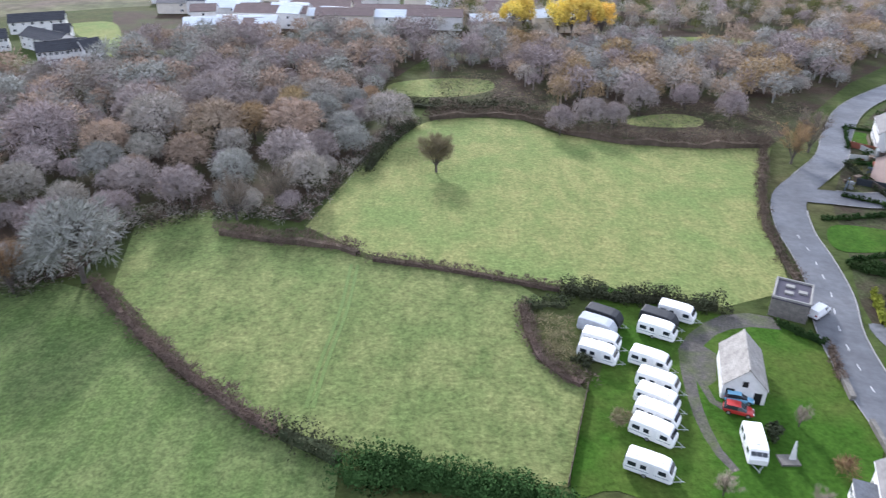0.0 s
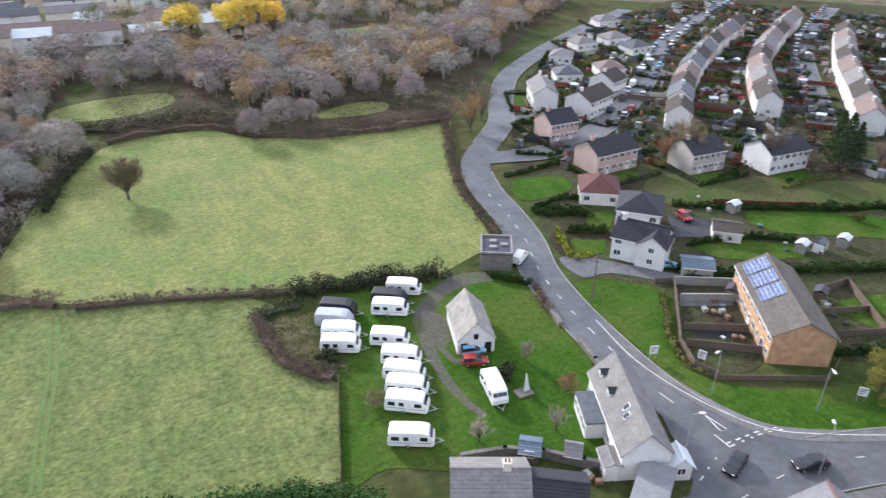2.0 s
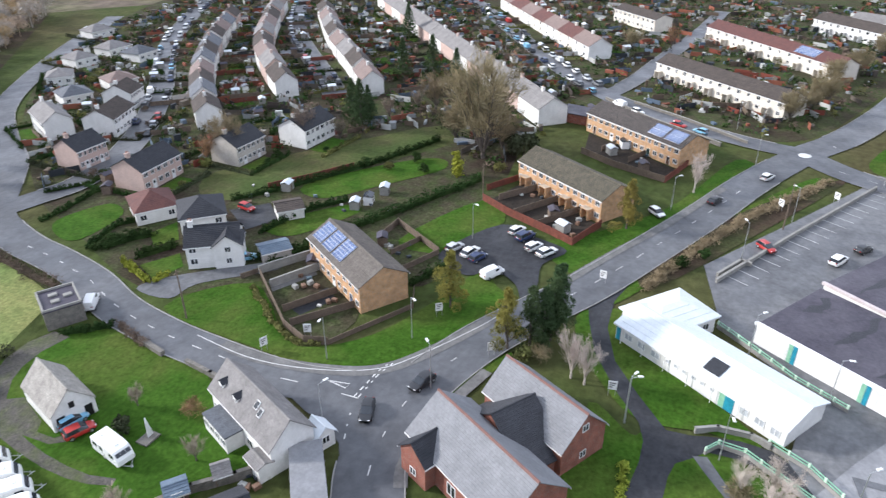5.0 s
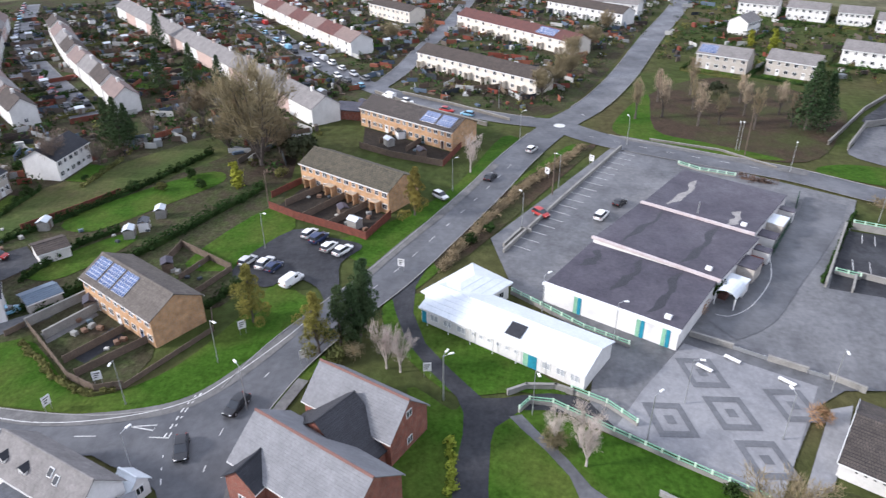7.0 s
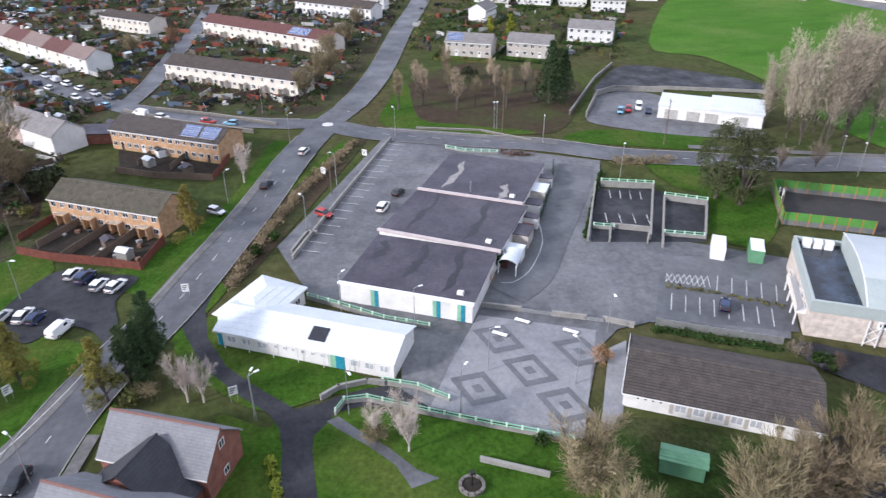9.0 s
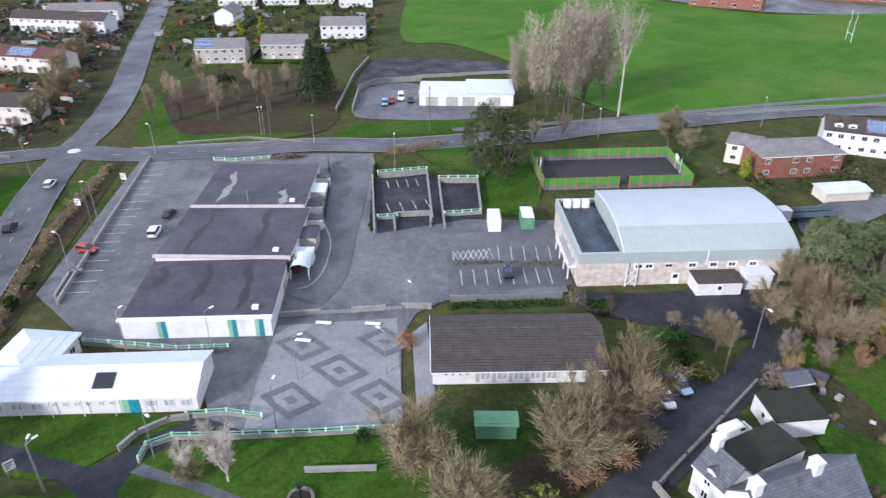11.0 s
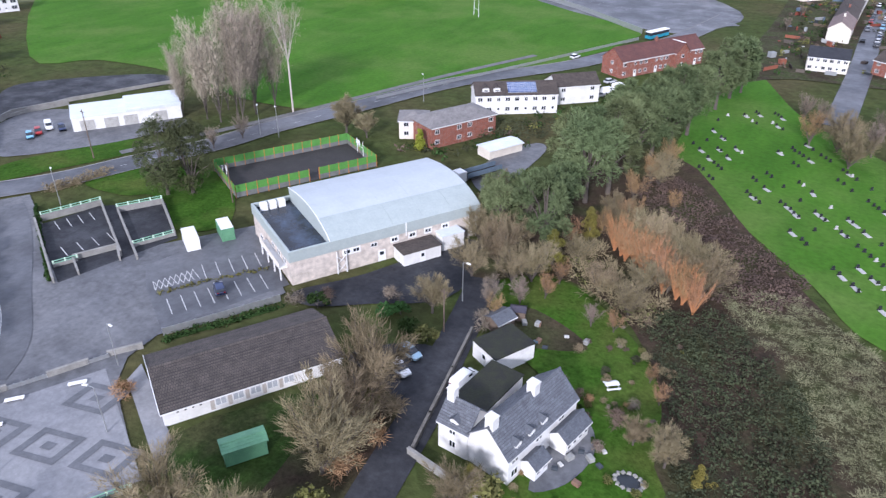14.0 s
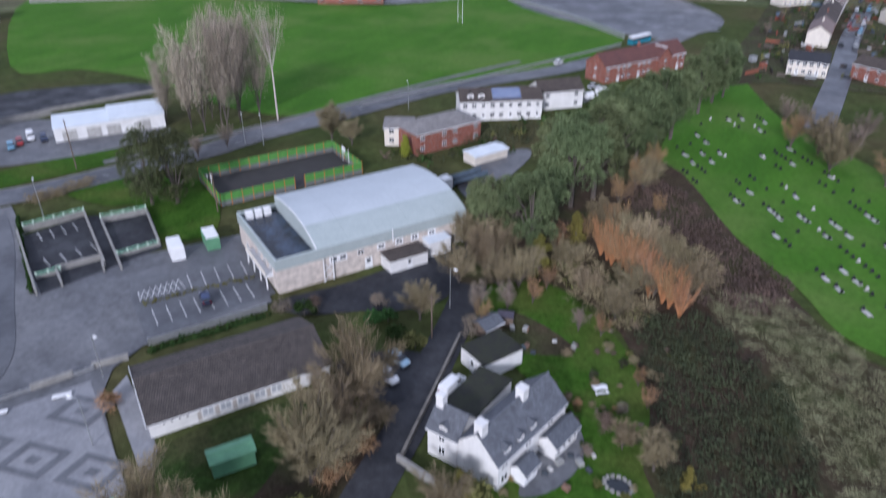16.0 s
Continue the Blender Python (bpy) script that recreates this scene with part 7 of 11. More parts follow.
house("library", "white wing with a shallow white sheet roof", *toward((91.2, 11.9), (100.3, 5.0), 8.0), 8.0, 3.0, 1.6, M_WHITE, M_SHEET_WHITE, roof="hip", storeys=1, front="w-w", back="w-w", rows=4, category="building", over=0.5)
for i in range(6):
    px = 1.5 + i * WL / 7
    bm_ = Build()
    bm_.tube((px, -0.55, -0.2), (px, -0.55, 2.8), 0.06, 0.06, 6)
    part("downpipe", bm_.mesh("downpipe", M_UPVC), white)

# ---- shop: three flat-roofed blocks in a row ----
for i, (a_, b_, D_, e_) in enumerate((((97.4, -4.0), (86.6, -23.4), 17.0, 3.4), ((113.8, -12.7), (101.4, -32.0), 18.8, 3.5), ((129.4, -23.1), (118.3, -41.4), 21.0, 3.6))):
    L_ = dist(a_, b_)
    sh = house("shop_block", "white-walled block with a dark felt flat roof", a_, b_, D_, e_, 0, M_WHITE, M_FELT, roof="flat", storeys=1, front="--", back="--", over=0.1, category="shop", group="blocks of the shop")
    fa = Build()
    fa.soft_box(-0.3, L_ + 0.3, -0.35, 0.25, e_ + 0.1, e_ + 0.55)
    part("fascia", fa.mesh("fascia", M_UPVC if i == 0 else M_FASCIA), sh, "pale fascia along the roof edge")
    # where water stands and runs: a wandering streak with a broad head
    for k, (fx_, y0_, y1_, w_) in enumerate((((0.45, 0.25, 0.97, 0.75), (0.76, 0.12, 0.97, 0.7), (0.12, 0.5, 0.9, 0.9)), ((0.22, 0.1, 0.95, 0.55), (0.70, 0.08, 0.96, 0.7)), ((0.22, 0.1, 0.8, 0.75), (0.78, 0.04, 0.38, 0.8)))[i]):
        rs = np.random.default_rng(40 + i * 5 + k)
        ph, n_ = 6 * rs.random(), 18
        left_, right_ = [], []
        for j in range(n_ + 1):
            q = j / n_
            y_ = D_ * (y0_ + (y1_ - y0_) * q)
            c_ = L_ * fx_ + 0.45 * math.sin(6 * q + ph) + 0.25 * math.sin(15 * q + ph)
            h_ = w_ * (0.12 + math.sin(math.pi * q) ** 0.6) * (0.75 + 0.3 * math.sin(11 * q + ph) + 0.25 * rs.random())
            left_.append((c_ - h_, y_, e_ + 0.225))
            right_.append((c_ + h_ * (0.8 + 0.4 * rs.random()), y_, e_ + 0.225))
        st = Build()
        for j in range(n_):
            st.face([left_[j], right_[j], right_[j + 1], left_[j + 1]])
        part("puddle_stain", st.mesh("puddle_stain", M_STAIN_PALE if i == 2 else M_STAIN), sh)
    if i == 0:
        for x0, m_ in ((0.24, M_GREENP), (0.27, M_TEAL), (0.71, M_GREENP), (0.74, M_TEAL), (0.89, M_GREENP), (0.92, M_TEAL)):
            pb = Build()
            pb.box(L_ * x0, L_ * x0 + 0.6, -0.06, 0.0, 0.0, 3.3)
            part("panel", pb.mesh("panel", m_), sh, "bright coloured wall panel")
    bx = Build()
    bx.soft_box(L_ * 0.86, L_ * 0.86 + 1.0, 2.0, 2.8, e_ + 0.2, e_ + 0.75, 0.05)
    part("roof_unit", bx.mesh("roof_unit", M_UPVC), sh, "small white roof box")
    if i:
        for k, (y_, w_, d_, h_, m_) in enumerate(((0.6, 1.4, 1.6, 1.2, M_TILE_RED), (3.0, 3.2, 2.8, 2.4, M_WHITE), (6.2, 1.5, 1.2, 1.3, M_BLACK), (8.4, 3.0, 4.2, 2.9, M_PEBBLE), (13.4, 2.4, 2.4, 1.7, M_WOOD_RED), (16.4, 2.8, 1.8, 2.5, M_WHITE))):
            sx = Build()
            sx.soft_box(L_ + 0.1, L_ + w_, y_, y_ + d_, 0.0, h_, 0.06)
            ax_ = part("annexe", sx.mesh("annexe", m_), sh)
            if h_ > 2:
                rx_ = Build()
                rx_.soft_box(L_ + 0.0, L_ + w_ + 0.12, y_ - 0.12, y_ + d_ + 0.12, h_ + 0.004, h_ + 0.16, 0.04)
                part("annexe_roof", rx_.mesh("annexe_roof", M_SHEET_WHITE if k == 2 * i - 1 else M_FELT), ax_)
    if i == 1:
        vault = [(L_ + 0.2 + 1.7 * (1 - math.cos(a)), 2.3 + 1.1 * math.sin(a)) for a in (k * math.pi / 10 for k in range(11))]
        vt = Build()
        prof = vault + [(x, z - 0.1) for x, z in reversed(vault)]
        vt.solid([(x, -1.6, z) for x, z in prof], [(x, 2.9, z) for x, z in prof])
        part("canopy", vt.mesh("canopy", M_SHEET_WHITE), sh, "white vaulted canopy")
        for x in (L_ + 0.25, L_ + 3.4):
            cp = Build()
            cp.soft_box(x, x + 0.15, -1.55, -1.4, 0, 2.3, 0.02)
            part("canopy_post", cp.mesh("canopy_post", M_UPVC), sh)
fl = Build()
fl.tube((0, 0, 3.6), (0, 0, 6.2), 0.12, 0.12, 8)
fx = thing("flue", "thin pale metal flue on the flat roof", "flue", pose(*(125.8, -33.0), 0))
part("pipe", fl.mesh("pipe", M_STEEL), fx)

# ---- long hut with a brown roof ----
hut = house("hut", "long low cream hut with a brown tiled roof", (64.5, -38.4), (52.4, -59.3), 12.4, 2.6, 2.4, M_WHITE, M_TILE_COURSE, storeys=1, front="-", back="w-w-w", rows=30, win=(1.3, 1.3), over=0.5, category="hut")
HL = dist((64.5, -38.4), (52.4, -59.3))
for k in range(5):
    pale_window(hut, pose(HL * (0.27 + 0.095 * k), 0, 0.75), 1.5, 1.35)
    pn = Build()
    pn.box(HL * (0.27 + 0.095 * k) - 0.62, HL * (0.27 + 0.095 * k) - 0.1, -0.05, 0.0, 0.3, 2.3)
    part("panel", pn.mesh("panel", M_PEBBLE), hut, "grey infill panel")
for k in range(4):
    vt = Build()
    vt.soft_box(HL * (0.07 + 0.04 * k), HL * (0.07 + 0.04 * k) + 0.3, -0.06, 0.0, 1.7, 1.95, 0.03)
    part("vent", vt.mesh("vent", M_BLACK), hut, "small dark vent")
part("door", door_mesh(1.5, 2.05, M_UPVC), hut, "white double door", pose(HL * 0.765, 0, 0.05))
for sl_ in (0, 1):
    bb = Build()
    y0_, y1_ = (-0.5, 6.2) if sl_ == 0 else (12.9, 6.2)
    bb.solid([(-0.34, y0_, 2.42), (-0.26, y0_, 2.42), (-0.26, y0_, 2.66), (-0.34, y0_, 2.66)], [(-0.34, y1_, 5.0), (-0.26, y1_, 5.0), (-0.26, y1_, 5.26), (-0.34, y1_, 5.26)])
    part("bargeboard", bb.mesh("bargeboard", M_UPVC), hut, "white bargeboard")
house("container", "green metal storage container with a ribbed roof", (52.7, -37.6), (50.0, -41.9), 2.6, 2.3, 0.35, M_GREEN_METAL, M_GREEN_METAL, storeys=1, front="--", back="--", rows=3, over=0.1, category="container", fascia=False)

# ---- garages and brick building beyond the cross road ----
ga = house("garage", "white flat-roofed garage with grey roller doors", (168.5, -96.5), (154.1, -118.8), 11.5, 3.6, 0, M_WHITE, M_SHEET_WHITE, roof="flat", storeys=1, front="--", back="--", category="garage", over=0.15)
up = Build()
up.soft_box(13.2, 26.8, -0.3, 11.7, 3.83, 4.5, 0.05)
part("upper_roof", up.mesh("upper_roof", M_SHEET_WHITE), ga, "raised white roof deck")
for x in (1.8, 7.5, 12.2, 19.5):
    rd = Build()
    rd.box(x, x + 3.4, -0.03, 0.02, 0.05, 2.75)
    door_ob = part("roller_door", rd.mesh("roller_door", M_SHUTTER), ga, "grey roller door")
    for k in range(9):
        sl = Build()
        sl.box(x + 0.02, x + 3.38, -0.06, -0.03, 0.07 + k * 0.3, 0.31 + k * 0.3)
        part("slat", sl.mesh("slat", M_SHUTTER), door_ob)
house("brick_block", "red brick building with a grey hipped roof and white windows", (85.6, -135.7), (77.5, -153.5), 10.0, 5.2, 2.0, M_RED, M_TILE_GREY, roof="hip", units=2, front="w-w", back="ww", category="building")
house("brick_block", "cream rendered block with a grey roof", (96.2, -137.3), (90.0, -141.0), 8.0, 4.6, 1.6, M_CREAM, M_TILE_GREY, roof="hip", units=1, front="ww", back="ww", category="building")
house("shed", "low concrete shed with a sheet roof", (70.5, -137.2), (66.4, -146.3), 4.5, 2.3, 0.3, M_CREAM, M_SHEET_WHITE, storeys=1, front="--", back="--", rows=4, category="shed")

# ---- houses along the cross road ----
wh = house("house", "white rendered terrace with solar panels and dormers", (88.7, -163.1), (70.6, -176.9), 8.5, 5.4, 2.4, M_WHITE, M_TILE_BROWN, units=3, front="wwd", back="ww", solar=((9.0, 0.5, 7, 2, 0),))
for x in (2.0, 5.0):
    dormer(wh, pose(x, 1.0, 5.9), 1.8, 1.1, 2.4, M_WHITE, M_TILE_BROWN)
house("house", "white rendered house with a grey-brown roof", (73.7, -182.9), (64.4, -192.4), 8.0, 5.2, 2.3, M_WHITE, M_TILE_BROWN, units=1, front="w-w", back="ww", gable_win=2)
qa, qb = (66.4, -217.7), (49.4, -250.5)
bm4 = along(qa, qb)
bl4 = dist(qa, qb)
house("house", "red brick terrace with a dark red tiled roof", qa, qb, 9.0, 5.4, 3.4, M_RED, M_TILE_RED, units=4, front="w-dw", back="ww", gable_win=2, chimneys=((bl4 * 0.5, 4.5),), group="brick houses along the cross road")
for x in (bl4 * 0.62,):
    p0, p1 = bm4 @ Vector((x + 6.0, -1.2, 0)), bm4 @ Vector((x + 6.0, 5.0, 0))
    house("house", "red brick gabled wing with white bargeboards", (p0.x, p0.y), (p1.x, p1.y), 6.0, 5.4, 3.0, M_RED, M_TILE_RED, units=1, front="-", back="-", gable_win=2, ridge_mat=M_UPVC, group="brick houses along the cross road")
for q, tone in (((65.7, -199.0), "white"), ((64.4, -205.1), "white"), ((68.5, -209.2), "silver"), ((66.5, -194.1), "grey")):
    park("van" if tone == "white" else "estate", tone, q, (q[0] - 2, q[1] - 4), "in the yard beside the white house")

# ---- sports hall ----
M_HALLROOF = mat("pale grey standing-seam roof", (0.42, 0.455, 0.47), (0.385, 0.417, 0.432), 4.0, 0.5, 0.05, 0.03, object_space=True)
M_HALLSIDE = mat("grey-green cladding and shade-toned roof slope", (0.35, 0.39, 0.375), (0.31, 0.35, 0.335), 2.5, 0.5, 0.05, 0.04, object_space=True)
M_BLOCKWORK = courses_mat("pinkish blockwork", (0.54, 0.475, 0.41), (0.50, 0.44, 0.385), (0.46, 0.41, 0.36), 0.45, 0.225)


def sports_hall(a, b, D, eave, crown):
    L = dist(a, b)
    ob = thing("sports_hall", "large sports hall with a curved pale metal roof", "sports hall", along(a, b))
    w = Build()
    for x0, x1, y0, y1 in ((0, L, 0, 0.4), (0, L, D - 0.4, D), (0, 0.4, 0.4, D - 0.4), (L - 0.4, L, 0.4, D - 0.4)):
        w.box(x0, x1, y0, y1, -0.3, eave - 1.9)
    part("wall", w.mesh("wall", M_BLOCKWORK), ob)
    for x0, x1, y0, y1 in ((-0.15, L + 0.15, -0.15, 0.3), (-0.15, L + 0.15, D - 0.3, D + 0.15), (-0.15, 0.3, 0.3, D - 0.3), (L - 0.3, L + 0.15, 0.3, D - 0.3)):
        c = Build()
        c.soft_box(x0, x1, y0, y1, eave - 1.9, eave + 0.1, 0.05)
        part("cladding_band", c.mesh("cladding_band", M_HALLSIDE), ob)
    fx = 7.2
    fr = Build()
    fr.box(0.3, fx, 0.3, D - 0.3, eave - 0.9, eave - 0.75)
    part("flat_roof", fr.mesh("flat_roof", M_WETROOF), ob, "dark wet flat roof with sky reflection coloured into its puddles")
    prof_ = [(0.0, 0.1), (1.2, 0.75), (2.6, 1.35), (4.0, 1.82), (5.2, 2.15), (7.0, 2.5), (9.0, 2.72), (11.0, 2.8), (13.0, 2.75), (15.5, 2.55), (18.0, 2.2), (D, 1.75)]
    arc = [(y, eave + z * crown / 2.8) for y, z in prof_]
    for k in range(5):
        xa, xb = fx + (L + 0.2 - fx) * k / 5, fx + (L + 0.2 - fx) * (k + 1) / 5 - 0.02
        # lower slope darker, upper paler: shading and sky reflection put into the colours
        for run, m_ in ((arc[:5], M_HALLSIDE), (arc[4:], M_HALLROOF)):
            r_ = Build()
            prof = run + [(y, z - 0.2) for y, z in reversed(run)]
            r_.solid([(xa, y, z) for y, z in prof], [(xb, y, z) for y, z in prof])
            part("roof_sheet", r_.mesh("roof_sheet", m_), ob)
    seam = Build()
    seam.soft_box(L * 0.58, L * 0.58 + 0.22, -0.24, -0.15, eave - 2.6, eave + 0.1, 0.03)
    part("downpipe", seam.mesh("downpipe", M_UPVC), ob, "white downpipe")
    verge = Build()
    for (y0, z0), (y1, z1) in zip(arc, arc[1:]):
        verge.tube((fx + 0.02, y0, z0), (fx + 0.02, y1, z1), 0.09, 0.09, 5)
    part("verge_trim", verge.mesh("verge_trim", M_UPVC), ob)
    e_ = Build()
    e_.solid([(fx + 0.02, y, z) for y, z in [(0.3, eave - 0.9)] + arc + [(D - 0.3, eave - 0.9)]], [(fx + 0.3, y, z - 0.05) for y, z in [(0.3, eave - 0.9)] + arc + [(D - 0.3, eave - 0.9)]])
    part("end_wall", e_.mesh("end_wall", M_HALLSIDE), ob)
    e_ = Build()
    e_.solid([(L - 0.3, y, z - 0.05) for y, z in [(0.3, eave - 0.9)] + arc + [(D - 0.3, eave - 0.9)]], [(L - 0.02, y, z - 0.05) for y, z in [(0.3, eave - 0.9)] + arc + [(D - 0.3, eave - 0.9)]])
    part("end_wall", e_.mesh("end_wall", M_HALLSIDE), ob)
    for x in (9.5, 11.2, 14.6, 18.6, 22.2, 25.4, 29.0):
        if x != 14.6:
            sr = Build()
            for x0, x1, z0, z1 in ((-0.2, 1.45, -0.22, 0.0), (-0.2, 1.45, 0.8, 1.0), (-0.2, 0.0, 0.0, 0.8), (1.25, 1.45, 0.0, 0.8)):
                sr.box(x0, x1, -0.06, 0.0, z0, z1)
            part("window_surround", sr.mesh("window_surround", M_UPVC), ob, "", pose(x, 0, eave - 3.1))
        add_window(ob, pose(x, 0, eave - 3.1), 1.25, 0.8, 1)
    for x in (16.0,):
        part("door", door_mesh(1.3, 2.1, M_UPVC), ob, "", pose(x, 0, 0.05))
    # escape stair frames
    for x in (8.0, L - 2.6):
        for dx in (0.0, 1.7):
            s_ = Build()
            s_.box(x + dx, x + dx + 0.14, -0.5, -0.36, 0, eave - 1.9)
            part("stair_post", s_.mesh("stair_post", M_UPVC), ob)
        for z0, z1 in ((0.3, 1.9), (1.9, 0.3), (1.9, 3.5), (3.5, 1.9)):
            s_ = Build()
            s_.tube((x + 0.07, -0.43, z0), (x + 1.77, -0.43, z1), 0.06, 0.06, 5)
            part("stair_brace", s_.mesh("stair_brace", M_UPVC), ob)
    for k in range(3):
        u = Build()
        u.soft_box(1.0 + 1.7 * k, 2.3 + 1.7 * k, D - 2.4, D - 1.4, eave - 0.75, eave + 0.75, 0.08)
        part("air_unit", u.mesh("air_unit", M_UPVC), ob, "white air-conditioning unit")
    # balcony and posts on the short side
    bl_ = Build()
    bl_.box(-1.4, 0, 2.0, D * 0.62, 2.5, 2.75)
    part("balcony", bl_.mesh("balcony", M_UPVC), ob)
    for y in (2.2, 5.5, 9.0, D * 0.6):
        p_ = Build()
        p_.box(-1.3, -1.1, y, y + 0.2, 0, 2.5)
        part("balcony_post", p_.mesh("balcony_post", M_UPVC), ob)
    pr = Build()
    pr.box(-1.4, -1.33, 2.0, D * 0.62, 2.75, 3.7)
    part("balustrade", pr.mesh("balustrade", M_CREAM), ob)
    for y in (3.0, 6.0, 9.0, 13.0, 16.0):
        add_window(ob, pose(0, y + 0.8, 3.0 if y < 12 else 1.0, 0, 0, -90), 1.6, 1.0, 1)
    return ob


ha, hb = (73.1, -72.0), (55.4, -104.4)
sports_hall(ha, hb, 20.5, 6.4, 2.8)
hm = along(ha, hb)


def at_hall(x, y):
    v = hm @ Vector((x, y, 0))
    return (v.x, v.y)


house("store", "low white store with a brown felt roof", at_hall(19.0, -4.0), at_hall(26.5, -4.0), 3.9, 2.5, 0, M_WHITE, M_TILE_BROWN, roof="flat", storeys=1, front="-d-", back="-", over=0.15, category="shed")
house("store", "white lean-to store against the hall", at_hall(27.6, -2.6), at_hall(32.2, -2.6), 2.5, 3.0, 0, M_WHITE, M_SHEET_WHITE, roof="flat", storeys=1, front="-", back="-", over=0.1, category="shed")
for q, lab, m_ in (((98.0, -72.4), "white steel storage container", M_UPVC), ((95.4, -78.4), "green and white steel storage container", M_GREEN_METAL)):
    cb = thing("container", lab, "container", pose(q[0], q[1], 0, 0, 0, 59))
    c = Build()
    c.soft_box(-1.2, 1.2, -2.4, 2.4, 0.15, 2.7, 0.06)
    part("shell", c.mesh("shell", m_), cb)
    c = Build()
    c.soft_box(-1.15, 1.15, -2.35, 2.35, 2.7, 2.78, 0.03)
    part("roof", c.mesh("roof", M_UPVC), cb, "white roof")
    for dx in (-1.0, 0.05):
        c = Build()
        c.box(dx, dx + 0.95, -2.47, -2.4, 0.3, 2.5)
        part("door", c.mesh("door", m_), cb)

tr = thing("trailer", "long dark flatbed trailer parked behind the hall", "trailer", along((69.3, -121.0), (65.0, -130.8)))
for nm, box_, m_ in (("bed", (2.4, 12.0, 0, 2.6, 0.9, 1.2), M_BLACK), ("side_board", (2.4, 12.0, 0, 0.1, 1.2, 2.3), M_SHEET_BLUE), ("side_board", (2.4, 12.0, 2.5, 2.6, 1.2, 2.3), M_SHEET_BLUE), ("cab", (0, 2.2, 0.1, 2.5, 0.6, 2.9), M_UPVC)):
    b = Build()
    b.soft_box(*box_, 0.05)
    part(nm, b.mesh(nm, m_), tr)
for x in (0.8, 8.6, 9.9):
    for y in (0.1, 2.2):
        b = Build()
        b.tube((x, y, 0.5), (x, y + 0.3, 0.5), 0.5, 0.5, 12)
        part("wheel", b.mesh("wheel", M_BLACK), tr)

# ---- fenced ball court ----
M_COURT_GREEN = mat("green court panel", (0.099, 0.274, 0.053), (0.076, 0.220, 0.046), 1.2, 0.6)
M_COURT_GREY = mat("grey court panel", (0.167, 0.175, 0.167), None, 1.2, 0.7)
M_ORANGE = mat("orange post", (0.52, 0.20, 0.05), None, 0.8, 0.6)
M_COURT = mat("dark court surface", (0.040, 0.036, 0.035), (0.030, 0.028, 0.027), 3.0, 0.8)


def ball_court(a, b, D):
    L = dist(a, b)
    ob = thing("ball_court", "fenced ball court with green panels and orange posts", "ball court", along(a, b))
    f = Build()
    f.box(0, L, 0, D, 0.02, 0.22)
    part("surface", f.mesh("surface", M_COURT), ob)
    step = 2.2
    pnl_u, pnl_l, pst = Build(), Build(), Build()
    pnl_u.box(0.06, step - 0.06, -0.03, 0.03, 1.25, 2.9)
    pnl_l.box(0.06, step - 0.06, -0.03, 0.03, 0.15, 1.25)
    pst.soft_box(-0.07, 0.07, -0.07, 0.07, 0, 3.0, 0.02)
    pnl_u, pnl_l, pst = pnl_u.mesh("panel", M_COURT_GREEN), pnl_l.mesh("kickboard", M_COURT_GREY), pst.mesh("post", M_ORANGE)
    for m0, ln, skip in ((Matrix(), L, (7,)), (pose(0, D, 0), L, ()), (pose(0, 0, 0, 0, 0, 90), D, ()), (pose(L, 0, 0, 0, 0, 90), D, ())):
        n = int(ln / step)
        sx = ln / n / step
        for i in range(n):
            m = m0 @ pose(i * ln / n, 0, 0)
            part("post", pst, ob, "", m)
            if i in skip:
                continue
            part("panel", pnl_u, ob, "", m @ Matrix.Diagonal((sx, 1, 1, 1)))
            part("kickboard", pnl_l, ob, "", m @ Matrix.Diagonal((sx, 1, 1, 1)))
    for x in (0.2, L - 0.2):
        g_ = Build()
        s = 1 if x < 1 else -1
        for y in (D / 2 - 1.6, D / 2 + 1.5):
            g_.box(x, x + 0.1 * s, y, y + 0.1, 0.2, 3.9)
        g_.box(x, x + 0.1 * s, D / 2 - 1.6, D / 2 + 1.6, 2.2, 2.3)
        g_.box(x + 0.5 * s, x + 0.58 * s, D / 2 - 0.9, D / 2 + 0.9, 3.0, 4.1)
        part("goal", g_.mesh("goal", M_UPVC), ob, "white goal frame with a basketball board")
    return ob


ball_court((105.7, -91.1), (90.7, -120.1), 16.0)

# ---- walls and rails round the school yard ----
RAIL = {}


def rail_wall(line, label, h=0.7, wall=M_CONCRETE, top=0.55):
    """A low wall that carries a rail of green slats with pale gaps."""
    o = line[0]
    ob = thing("railing", label, "railing", pose(o[0], o[1], 0))
    xy = [(p[0] - o[0], p[1] - o[1]) for p in line]
    for p, q in zip(xy, xy[1:]):
        L = dist(p, q)
        m = along(p, q)
        b = Build()
        b.box(-0.12, L + 0.12, -0.14, 0.14, -0.05, h)
        part("base_wall", b.mesh("base_wall", wall), ob, "", m)
        n = max(1, int(L / 1.8))
        for z in (0.12, top):
            r_ = Build()
            r_.box(0, L, -0.05, 0.05, h + z - 0.07, h + z + 0.07)
            part("rail", r_.mesh("rail", M_GREENP), ob, "", m)
        for i in range(n + 1):
            key = (h, top)
            if key not in RAIL:
                b = Build()
                b.soft_box(-0.14, 0.14, -0.1, 0.1, h, h + top + 0.12, 0.03)
                RAIL[key] = b.mesh("post", M_PALEGREEN)
            part("post", RAIL[key], ob, "", m @ pose(L * i / n, 0, 0))
    return ob


